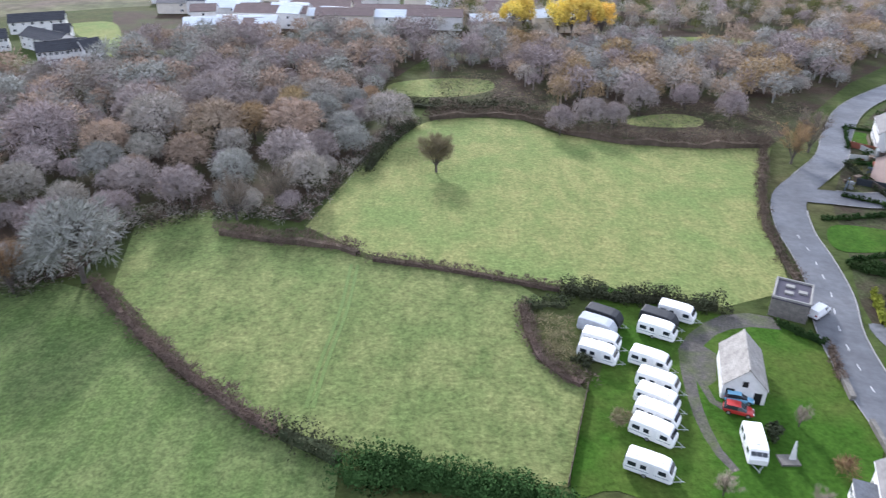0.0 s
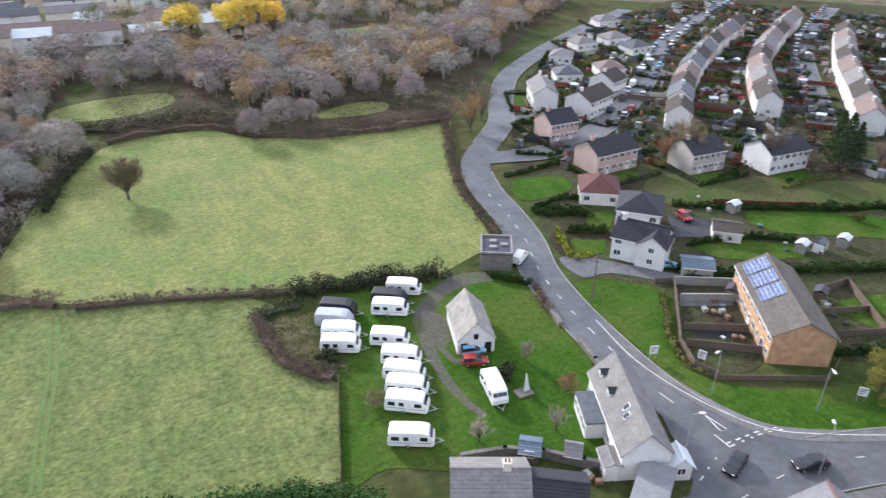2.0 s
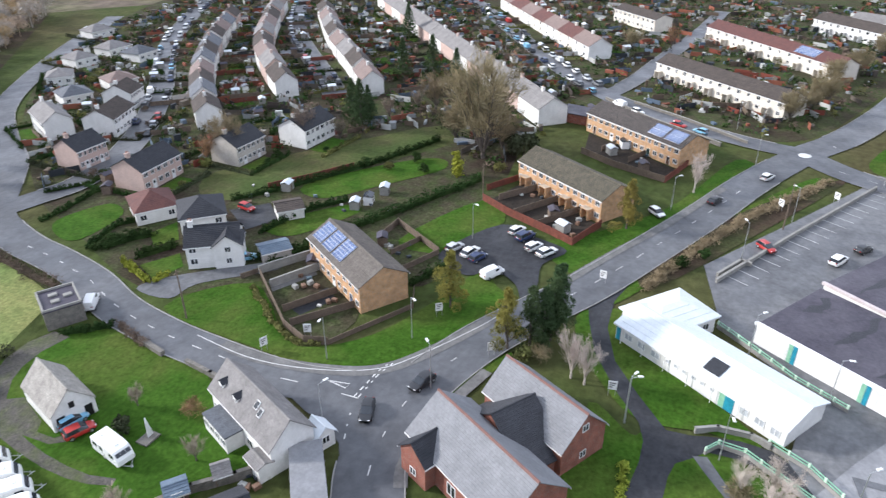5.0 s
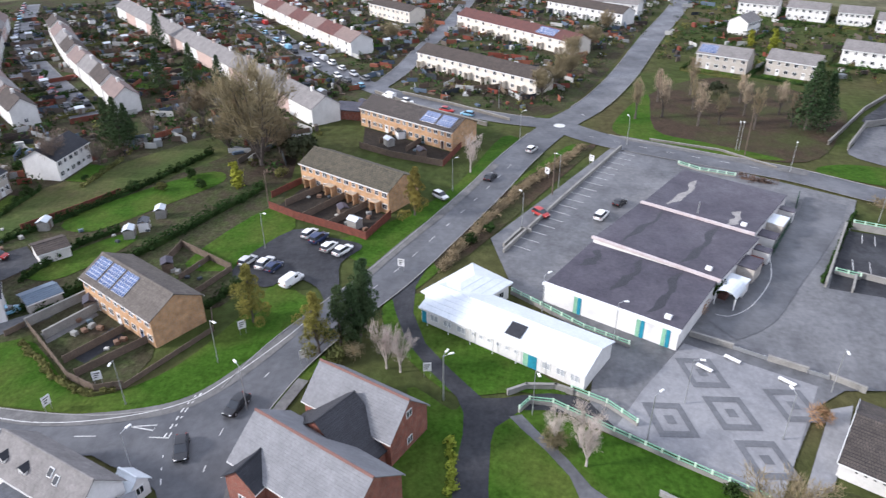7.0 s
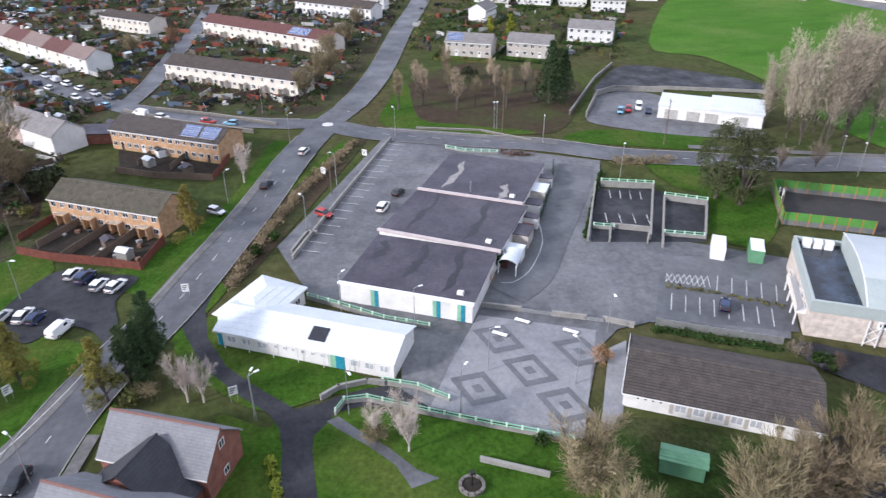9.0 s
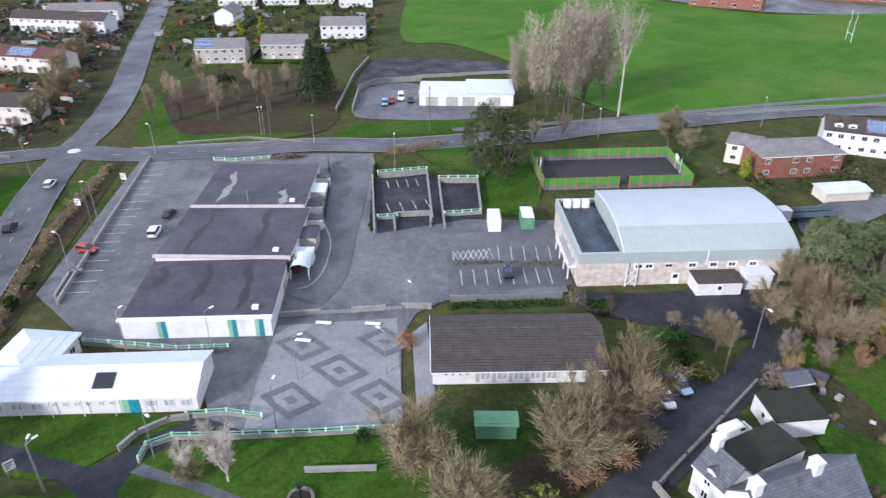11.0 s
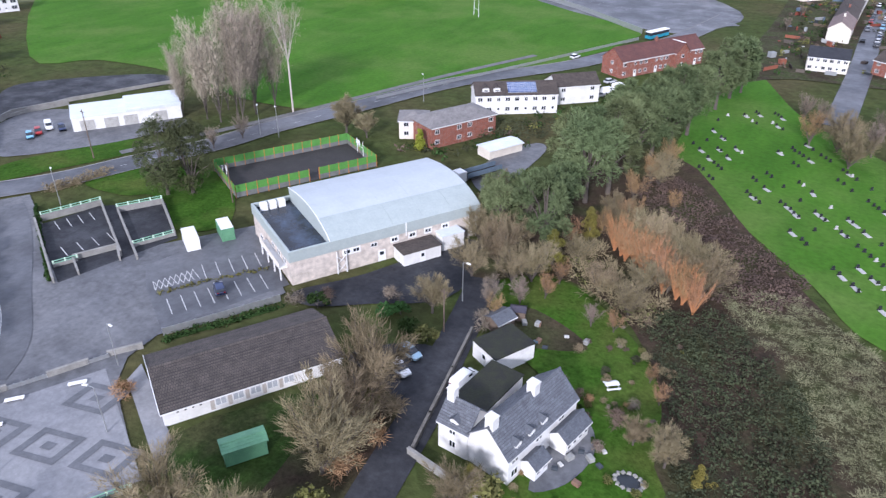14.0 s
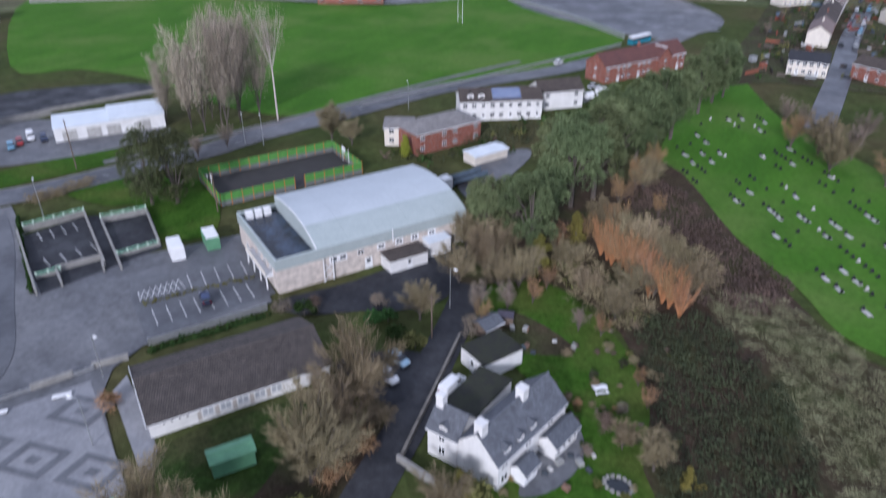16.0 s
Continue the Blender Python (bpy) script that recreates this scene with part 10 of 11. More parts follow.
patch("terrace", [(21.4, -60.1), (21.7, -66.9), (18.3, -67.2), (16.1, -62.4), (17.3, -56.5), (20.6, -53.5)], M_ASPHALT_OLD, "stained grey paved terrace beside the cottage", "pavement")

# ---- distant hillside ----


def polar(px, r):
    yw = radians(-150 - math.degrees(math.atan((px - 784) / 1246)))
    return (-math.sin(yw) * r, math.cos(yw) * r)


def band(x0, x1, r0, r1, n):
    return [polar(x0 + (x1 - x0) * rng.random(), r0 + (r1 - r0) * math.sqrt(rng.random())) for _ in range(n)]


stand("hill_wood", "bare winter wood on the lower hillside", "hill", band(140, 570, 430, 680, 420), rng, 14, 19, 100, 0.42, 2.7)
stand("hill_wood", "pale bare winter trees on the lower hillside", "grey", band(140, 570, 425, 680, 260), rng, 14, 19, 80, 0.34, 2.4)
for tone, lab, x0, x1, r0_, r1_, n_ in (("hill", "bare brown wood", 60, 760, 600, 1000, 800), ("mauve", "bare purplish wood", 300, 720, 640, 900, 90), ("hill", "bare brown wood", 560, 1000, 700, 1150, 420), ("hill", "bare brown wood", 900, 1300, 880, 1300, 420), ("hill", "bare brown wood", 1150, 1750, 820, 1150, 480),
                                       ("hill", "bare brown scrub", 1000, 1750, 1150, 1420, 300), ("hill", "bare brown scrub", 0, 1000, 1000, 1400, 420), ("hill", "bare hedgerow trees", 850, 1700, 520, 720, 150), ("olive", "olive-green copse", 1000, 1400, 560, 700, 40), ("bramble", "dark evergreen copse", 500, 1300, 700, 1050, 70)):
    stand("hill_wood", lab + " across the hillside", tone, [(q[0] + 60 * noise.noise((q[0] / 90, q[1] / 90, 1)), q[1] + 60 * noise.noise((q[0] / 90, q[1] / 90, 7))) for q in band(x0, x1, r0_, r1_, n_) if noise.noise((q[0] / 55, q[1] / 55, 3)) > -0.3], rng, 7, 13, 84, 1.15, 5.0)
    if tone == "hill":
        stand("hill_wood", "purplish bare trees scattered over the hillside", "moor", [(q[0] + 60 * noise.noise((q[0] / 90, q[1] / 90, 1)), q[1] + 60 * noise.noise((q[0] / 90, q[1] / 90, 7))) for q in band(x0, x1, r0_, r1_, n_ * 2 // 5)], rng, 8, 14, 70, 0.9, 4.2)
stand("hill_wood", "dark conifer plantation on the hillside", "conifer", band(890, 1030, 860, 960, 90), rng, 9, 12, 60, 1.3, 3.0)
stand("hill_wood", "trees along the foot of the hill", "hill", band(1000, 1400, 410, 520, 80), rng, 7, 11, 130, 0.5, 4.0)
stand("hill_wood", "bare trees on the skyline", "hill", band(0, 1000, 1400, 1500, 110), rng, 6, 9, 40, 1.6, 6.5)


HEDGEROW = []


def hill_field(x0, x1, r0_, r1_, m_=M_HILLFIELD):
    """A pasture laid over the slope, just above it."""
    b = Build()
    nx, ny = 20, 14
    idx = []
    for j in range(ny + 1):
        for i in range(nx + 1):
            u_, w_ = i / nx, j / ny
            px_ = x0 + (x1 - x0) * (u_ + 0.16 * (w_ - 0.5) * math.sin(x0) + 0.05 * math.sin(5 * w_ + x0))
            p = polar(px_, r0_ + (r1_ - r0_) * (w_ + 0.20 * (u_ - 0.5) * math.cos(x0) + 0.07 * math.sin(4 * u_ + r0_)))
            b.v.append((p[0], p[1], ground_height(*p) + 1.3))
    for j in range(ny):
        for i in range(nx):
            k = j * (nx + 1) + i
            b.f.append((k, k + 1, k + nx + 2, k + nx + 1))
            b.k.append(0)
    for i in range(int((x1 - x0) / 9)):
        for r_ in (r0_, r1_):
            HEDGEROW.append(polar(x0 + i * 9 + 4 * rng.random(), r_ + 8 * rng.random()))
    structure("hill_field", b.mesh("hill_field", m_), "green pasture on the far hillside" if m_ is M_HILLFIELD else "rough pale grass bank below the hill", "field")


for x0, x1, r0_, r1_ in ((870, 985, 690, 830), (740, 860, 620, 720), (1365, 1560, 470, 620), (1100, 1290, 640, 760), (1090, 1190, 560, 620), (560, 740, 860, 960), (0, 130, 700, 900), (1150, 1300, 800, 860), (800, 880, 900, 960)):
    hill_field(x0, x1, r0_, r1_)
hill_field(880, 1090, 420, 520, M_MEADOW)
stand("hill_hedgerow", "bare hedgerow trees between hillside fields", "hill", HEDGEROW, rng, 4, 8, 60, 0.8, 4.0)
for q, s in (((151.6, -541.7), 0.9), ((137.8, -530.8), 0.9), ((99.8, -534.1), 0.8), ((94.4, -546.9), 1.0), ((72.7, -533.3), 0.8), ((108.4, -546.4), 0.9)):
    tree("conifer", q, s)
for q, s in (((176.2, -409.9), 0.7), ((182.2, -410.1), 0.6), ((31.0, -347.1), 0.5), ((32.4, -318.7), 0.5)):
    tree("mauve", q, s)
for q in ((119.1, -430.5), (42.3, -422.6), (42.1, -398.1), (116.8, -441.1)):
    tree("conifer", q, 1.1)
for q in ((-60, 395), (-30, 390)):
    tree("grey", q, 0.9)

# ---- cemetery ----
M_GRAVE_BLACK = mat("polished black granite", (0.025, 0.026, 0.028), None, 0.5, 0.25, 0.0)
M_GRAVE_PALE = mat("pale memorial stone", (0.42, 0.41, 0.39), (0.30, 0.29, 0.28), 0.4, 0.7)
GRAVE = {}


def headstone(p, yaw, kind):
    m = pose(p[0], p[1], 0.14, 0, 0, yaw) @ Matrix.Diagonal((0.95, 0.95, 0.95, 1))
    if kind in GRAVE:
        return copy_thing(GRAVE[kind], m)
    st = M_GRAVE_BLACK if kind != "pale" else M_GRAVE_PALE
    ob = thing("headstone", {"black": "polished black granite headstone in the grass", "pale": "pale stone headstone in the grass", "kerbed": "black headstone with a pale kerbed grave"}[kind], "headstone", m, "headstones in the cemetery")
    b = Build()
    ring_ = [(-0.32, 0.12), (0.32, 0.12), (0.32, 0.7), (0.2, 0.83), (0.0, 0.88), (-0.2, 0.83), (-0.32, 0.7)]
    b.solid([(x, -0.06, z) for x, z in ring_], [(x, 0.06, z) for x, z in ring_])
    part("tablet", b.mesh("tablet", st), ob)
    b = Build()
    b.soft_box(-0.5, 0.5, -0.18, 0.18, -0.05, 0.13, 0.02)
    part("plinth", b.mesh("plinth", st), ob)
    if kind == "kerbed":
        b = Build()
        b.soft_box(-0.5, 0.5, -2.2, -0.2, -0.05, 0.14, 0.03)
        part("grave_cover", b.mesh("grave_cover", M_GRAVE_PALE), ob, "pale gravel grave cover")
    GRAVE[kind] = ob
    return ob


cem = [(27.4, -158.3), (34.3, -174.7), (34.8, -217.6), (27.6, -222.1), (14.2, -204.7), (-1.7, -180.5), (-18.0, -154.3), (-24.5, -122.4), (-12.3, -113.0), (-1.2, -123.9), (9.5, -137.0)]
u0, u1 = (23.1, -153.6), (0.8, -124.9)
cd = math.atan2(u1[1] - u0[1], u1[0] - u0[0])
ca_, sa_ = math.cos(cd), math.sin(cd)
n = 0
for j in range(-4, 15):
    gone = 0.25 + 0.45 * rng.random()
    for i in range(-24, 90):
        if noise.noise((i * 0.11, j * 3.7, 9)) < -0.22 or rng.random() < gone:
            continue
        x = u0[0] + ca_ * i * 1.75 - sa_ * j * 4.6 + rng.normal() * 0.12
        y = u0[1] + sa_ * i * 1.75 + ca_ * j * 4.6 + rng.normal() * 0.12
        if inside((x, y), cem) and n < 290:
            headstone((x, y), math.degrees(cd) + 90 + rng.normal() * 4, ("black", "black", "black", "pale", "kerbed", "black", "kerbed")[int(rng.random() * 7)])
            n += 1

# ---- vehicles ----
park("hatch", "silver", (101.5, 49.4), (105.4, 48.0), "in the asphalt car park")
park("estate", "white", (101.1, 45.9), (105.1, 44.9), "in the asphalt car park")
park("hatch", "navy", (100.2, 43.9), (103.7, 42.8), "in the asphalt car park")
park("van", "white", (95.6, 39.9), (100.2, 37.7), "in the asphalt car park")
park("hatch", "white", (112.7, 41.4), (116.9, 39.9), "in the asphalt car park")
park("suv", "navy", (111.2, 39.2), (115.1, 37.5), "in the asphalt car park")
park("hatch", "white", (108.0, 36.4), (112.3, 34.7), "in the asphalt car park")
park("estate", "white", (107.2, 33.7), (111.1, 31.7), "in the asphalt car park")
park("estate", "black", (60.4, 41.0), (57.0, 39.6), "on the road at the junction")
park("estate", "black", (69.0, 35.9), (65.0, 37.0), "on the road at the junction")
park("hatch", "white", (160.6, 0.3), (165.9, -2.2), "on the main road")
park("estate", "black", (142.8, 9.0), (148.1, 7.0), "on the main road")
park("suv", "white", (125.8, -13.8), (132.2, -17.0), "in the shop car park")
park("hatch", "black", (133.1, -17.9), (137.8, -21.2), "in the shop car park")
park("hatch", "red", (130.4, -1.4), (126.7, -5.4), "in the shop car park")
park("hatch", "navy", (79.8, -62.7), (84.1, -65.6), "in a marked parking bay")
park("hatch", "white", (135.7, 19.4), (133.0, 16.2), "beside the terrace")
park("estate", "white", (88.8, -228.5), (86.9, -236.7), "on the cross road")
park("hatch", "red", (100.0, 95.9), (99.7, 93.5), "on a garden drive")
park("hatch", "blue", (82.6, 82.2), (84.5, 80.4), "beside the white house")
for i, q in enumerate(((175.9, -89.2), (176.8, -92.0), (178.0, -95.7), (174.2, -96.8))):
    park(("hatch", "hatch", "van", "hatch")[i], ("blue", "red", "white", "navy")[i], q, (q[0] - 3.5, q[1] + 1.8), "on the garage forecourt")
mix = ["white", "silver", "black", "grey", "red", "navy", "white", "blue", "silver", "grey"]


def line_of_cars(path, off, s0, s1, gap, where, keep=0.75):
    """Cars along a kerb, unevenly spaced."""
    edge = offset_line(path, off)
    s, nxt = 0.0, s0
    for a, b in zip(edge, edge[1:]):
        L = dist(a, b)
        while nxt < s + L and nxt < s1:
            t = (nxt - s) / L
            p = (a[0] + (b[0] - a[0]) * t, a[1] + (b[1] - a[1]) * t)
            d = ((b[0] - a[0]) / L, (b[1] - a[1]) / L)
            if rng.random() < keep:
                f = 1 if rng.random() < 0.6 else -1
                park(("hatch", "estate", "suv", "hatch", "van")[int(rng.random() * 4.4)], mix[int(rng.random() * 10)], p, (p[0] + d[0] * f, p[1] + d[1] * f), where)
            nxt += gap + rng.random() * 1.5
        s += L


line_of_cars(STREET, 2.6, 55, 300, 6.5, "parked along the street")
line_of_cars(STREET, -2.6, 50, 300, 6.5, "parked along the street")
line_of_cars(CLOSE, 2.6, 5, 260, 6.0, "parked along the close", 0.9)
line_of_cars(CLOSE, -2.6, 10, 260, 8.0, "parked along the close", 0.3)
line_of_cars(ESTATE, 2.7, 25, 300, 6.5, "parked along the estate road", 0.6)
line_of_cars(ESTATE, -2.7, 70, 300, 6.5, "parked along the estate road", 0.5)
line_of_cars([(0.6, -426.3), (2.2, -336.6), (2.5, -273.2)], 2.4, 5, 120, 6.0, "parked along the avenue", 0.8)
line_of_cars([(0.6, -426.3), (2.2, -336.6), (2.5, -273.2)], -2.4, 5, 120, 7.0, "parked along the avenue", 0.5)
for i in range(16):
    q = (342.7, 98.5)
    park(("hatch", "van", "estate")[i % 3], mix[i % 10], (q[0] + rng.uniform(-18, 18), q[1] + rng.uniform(-22, 22)), (q[0] + 40 * (i % 2), q[1] + 40), "in a yard behind the terraces")

# ---- street lamps, poles and signs ----
for q, tw in (((76.0, 42.9), (73.3, 38.8)), ((66.0, 51.7), (61.3, 50.8)), ((66.8, 35.0), (69.9, 38.4)), ((53.8, 43.9), (56.3, 42.8)), ((72.0, 9.4), (76.6, 7.4)), ((70.5, -2.6), (67.5, -3.9)), ((72.0, 9.3), (73.3, 6.7)), ((109.0, 47.5), (107.0, 43.1)), ((138.1, 15.7), (141.2, 12.3)),
              ((170.9, 2.2), (173.0, -2.2)), ((143.2, -7.1), (144.6, -2.1)), ((122.9, 0.3), (127.7, 3.8)), ((169.6, -24.3), (175.6, -22.1)), ((169.6, -51.2), (160.9, -48.5)), ((133.8, -69.8), (142.3, -75.3)), ((157.3, -59.7), (151.1, -57.4)), ((169.7, -50.5), (162.8, -47.3)), ((122.4, -121.9), (127.4, -125.6)), ((106.8, -165.1), (111.7, -170.4)), ((127.1, -120.3), (131.2, -124.1)),
              ((46.4, -82.9), (43.9, -82.5)), ((75.1, -22.8), (74.8, -25.2)), ((67.6, -17.0), (70.4, -20.0)), ((69.8, -33.9), (71.8, -33.2)), ((93.6, -3.7), (95.3, -5.6)), ((87.3, -14.4), (87.6, -16.1)), ((79.8, -43.0), (76.5, -42.6)), ((195.4, 9.0), (188.1, 7.9)), ((246.5, 72.2), (232.2, 67.6)), ((246.0, 95.3), (275.2, 104.2))):
    street_lamp(q, tw)
for q, h, lab in (((64.9, 77.9), 9.0, "weathered timber utility pole"), ((125.6, 52.6), 8.5, "weathered timber utility pole"), ((149.3, -88.5), 12.0, "tall timber utility pole"), ((104.7, -89.1), 9.0, "tall grey floodlight pole"), ((57.1, -147.4), 8.0, "grey steel lamp pole beside pines"), ((44.7, -74.3), 8.0, "timber utility pole beside the lane"), ((166.6, -51.9), 12.0, "tall timber utility pole"), ((138.8, -5.7), 10.0, "tall grey pole with a sign board")):
    pole(q, h, lab)
for q, tw in (((83.1, 41.8), (79.4, 38.5)), ((77.2, 30.3), (82.2, 34.4)), ((69.2, 57.3), (61.2, 53.0)), ((104.2, 20.9), (97.9, 21.8)), ((76.5, 12.2), (70.8, 11.0)), ((147.8, -4.6), (141.5, 0.4)), ((156.4, -14.9), (151.2, -11.2)), ((63.6, 61.2), (62.4, 57.6))):
    road_sign(q, tw)

# ---- fences and garden clutter ----
for line, h, m_, lab in (([(80.9, 76.1), (89.9, 71.0)], 1.6, M_CONCRETE, "grey garden wall of a house pair"), ([(78.3, 71.4), (86.8, 67.3)], 1.5, M_CONCRETE, "grey garden wall between plots"), ([(80.9, 76.1), (69.9, 62.3), (67.8, 57.1), (69.0, 53.6)], 1.4, M_WOOD, "weathered board fence round the gardens"),
                         ([(73.1, 65.0), (81.6, 60.3)], 1.4, M_WOOD, "board fence between gardens"), ([(70.5, 61.6), (79.3, 55.3)], 1.4, M_WOOD, "board fence between gardens"), ([(69.0, 53.6), (83.3, 46.7), (88.2, 49.1)], 0.9, M_WOOD, "low dark board fence beside the green"),
                         ([(101.2, 63.3), (108.0, 63.3), (100.8, 50.7)], 1.5, M_WOOD, "board fence round a side garden"), ([(96.7, 58.5), (103.9, 56.1)], 1.2, M_WOOD, "board fence between vegetable beds"), ([(92.8, 53.7), (100.8, 50.7)], 1.2, M_WOOD, "board fence between vegetable beds"),
                         ([(125.6, 52.6), (121.7, 45.8), (117.2, 34.8), (114.6, 29.6)], 1.7, M_WOOD_RED, "red-brown board fence behind the terrace"), ([(130.6, 53.7), (139.4, 49.1)], 1.5, M_WOOD_RED, "red-stained board fence between yards"), ([(127.0, 49.4), (135.6, 43.7)], 1.6, M_WOOD, "dark board fence between yards"),
                         ([(121.6, 44.0), (132.5, 37.7)], 1.6, M_WOOD, "dark board fence between yards"), ([(118.7, 38.1), (128.8, 32.4)], 1.6, M_WOOD, "dark board fence between yards"), ([(114.6, 29.6), (124.6, 26.7)], 1.7, M_WOOD_RED, "red-brown board fence at the terrace end"),
                         ([(160.9, 41.5), (155.8, 32.2), (151.7, 19.5)], 1.6, M_WOOD, "dark board fence behind the far terrace"), ([(164.1, 37.2), (170.0, 35.1)], 1.5, M_WOOD, "dark board fence between yards"), ([(159.7, 29.6), (167.0, 26.7)], 1.5, M_WOOD, "dark board fence between yards"), ([(151.7, 19.5), (163.9, 16.5)], 1.6, M_WOOD_RED, "red-brown board fence at the terrace end"),
                         ([(110.6, 97.7), (119.8, 91.9), (128.9, 87.0)], 1.3, M_WOOD_RED, "red-stained fence along a garden"), ([(78.2, 78.0), (93.2, 70.2)], 1.0, M_WOOD, "brown fence along the green"), ([(205.0, 46.9), (192.3, 31.4), (180.3, 11.4)], 1.1, M_STONE, "low stone wall along the estate road"), ([(205.2, 38.4), (196.1, 22.1), (184.9, 5.5)], 0.9, M_STONE, "low garden wall along the estate road"),
                         ([(193.1, -89.4), (193.1, -91.3), (192.2, -110.7), (181.4, -138.5)], 1.0, M_CONCRETE, "pale wall with a rail round the upper yard"), ([(173.2, -77.8), (190.5, -88.2), (194.1, -95.7), (189.5, -109.1)], 1.6, M_CONCRETE, "curved concrete retaining wall"), ([(176.0, -74.1), (204.8, -93.3), (220.0, -106.1)], 1.2, M_STONE, "low stone wall beside the yard"),
                         ([(174.1, -30.6), (168.7, -46.6), (159.1, -57.2)], 0.6, M_STONE, "low stone wall along the footway"), ([(305.4, -243.5), (347.2, -205.1)], 1.8, M_CONCRETE, "pale boundary wall of the playing field")):
    wall_run("fence" if m_ in (M_WOOD, M_WOOD_RED) else "wall", line, h, 0.10 if m_ in (M_WOOD, M_WOOD_RED) else 0.3, m_, lab, "fence" if m_ in (M_WOOD, M_WOOD_RED) else "wall", None if m_ in (M_WOOD, M_WOOD_RED) else M_CONCRETE, 2.4 if m_ in (M_WOOD, M_WOOD_RED) else 0.0)

SHED = {}


def small_shed(p, yaw, tone):
    m = pose(p[0], p[1], 0, 0, 0, yaw)
    if tone in SHED:
        return copy_thing(SHED[tone], m)
    wall, roofm = {"brown": (M_WOOD, M_FELT), "pale": (M_CONCRETE, M_SHEET_WHITE), "white": (M_UPVC, M_GLASS)}[tone]
    ob = thing("shed" if tone != "white" else "greenhouse", {"brown": "brown timber shed with a felt roof", "pale": "pale concrete shed with a sheet roof", "white": "small greenhouse with white frame"}[tone], "shed", m, "garden sheds")
    b = Build()
    b.box(0, 2.4, 0, 1.9, 0, 1.9)
    part("wall", b.mesh("wall", wall), ob)
    b = Build()
    prof = [(-0.12, 1.86), (0.95, 2.35), (2.02, 1.86), (2.02, 1.94), (0.95, 2.45), (-0.12, 1.94)]
    b.solid([(-0.1, y, z) for y, z in prof], [(2.5, y, z) for y, z in prof])
    part("roof", b.mesh("roof", roofm), ob)
    b = Build()
    b.box(0.8, 1.5, -0.04, 0, 0.05, 1.75)
    part("door", b.mesh("door", M_WOOD), ob)
    SHED[tone] = ob
    return ob


for i, (a_, b_, p, q) in enumerate(ROWS):
    L = dist(p, q)
    ux_, uy_ = (q[0] - p[0]) / L, (q[1] - p[1]) / L
    nx_, ny_ = -uy_, ux_
    for side in (-1, 1):
        d0, d1 = 5.2, 5.2 + rng.uniform(9, 14)
        o = (p[0] + nx_ * side * d0, p[1] + ny_ * side * d0)
        e = (p[0] + nx_ * side * d1, p[1] + ny_ * side * d1)
        k = rng.random()
        if k < 0.40:
            wall_run("fence", [o, e], 1.5, 0.1, M_WOOD if rng.random() < 0.6 else M_WOOD_RED, "board fence between back gardens", "fence", None, 2.4)
        elif k < 0.85:
            hedge([o, e], 1.5, 1.3, ("green", "bramble", "olive")[i % 3], "garden hedge between plots", twiggy=False, ragged=0.3, dens=26)
        c = (p[0] + ux_ * L * 0.5 + nx_ * side * (d1 - 3), p[1] + uy_ * L * 0.5 + ny_ * side * (d1 - 3))
        if rng.random() < 0.7:
            small_shed(c, math.degrees(math.atan2(uy_, ux_)) + 90 * int(rng.random() * 4), ("brown", "pale", "white")[int(rng.random() * 3)])
        if rng.random() < 0.6:
            tree(("bush_green", "bush_olive", "bush_brown", "bush_green")[int(rng.random() * 4)], (c[0] + ux_ * 3, c[1] + uy_ * 3), rng.uniform(0.5, 1.1), group="garden bushes")
        if rng.random() < 0.75:
            t0, t1 = 0.1, 0.9
            quad = [(p[0] + ux_ * L * t + nx_ * side * d, p[1] + uy_ * L * t + ny_ * side * d) for t, d in ((t0, 5.5), (t1, 5.5), (t1, d1 - 4.5), (t0, d1 - 4.5))]
            if all(clear(c_, 0.3) for c_ in quad):
                patch("garden_lawn", quad, (M_LAWN, M_SLAB, M_LAWN, M_ROUGH)[int(rng.random() * 4)], "small garden lawn or patio", "lawn", z=0.10 + 0.0008 * i - 0.003 * (LAYER[0] + 1), rounded=False)
for q, tn, yw in (((109.7, 73.7), "pale", 20), ((113.0, 72.4), "white", 20), ((118.7, 71.8), "pale", 20), ((110.8, 92.2), "pale", 10), ((99.1, 60.6), "brown", 30), ((123.9, 35.1), "brown", 30), ((119.7, 31.4), "pale", 60), ((163.1, 33.1), "pale", 40), ((156.4, 24.0), "brown", 30), ((168.5, 31.4), "white", 30), ((93.0, 126.5), "brown", 30), ((35.9, -84.8), "brown", 20), ((86.2, 67.4), "brown", 30)):
    small_shed(q, yw, tn)
M_CLUTTER = [mat("clutter " + str(i), c, None, 0.5, 0.7, 0.1) for i, c in enumerate(((0.55, 0.54, 0.5), (0.05, 0.06, 0.07), (0.14, 0.19, 0.22), (0.20, 0.12, 0.08), (0.30, 0.30, 0.28)))]
BITS = []
for i in range(5):
    b = Build()
    b.soft_box(-0.35 - 0.08 * i, 0.35, -0.25, 0.25 + 0.06 * i, 0, 0.35 + 0.08 * i, 0.06)
    BITS.append(b.mesh("crate", M_CLUTTER[i]))
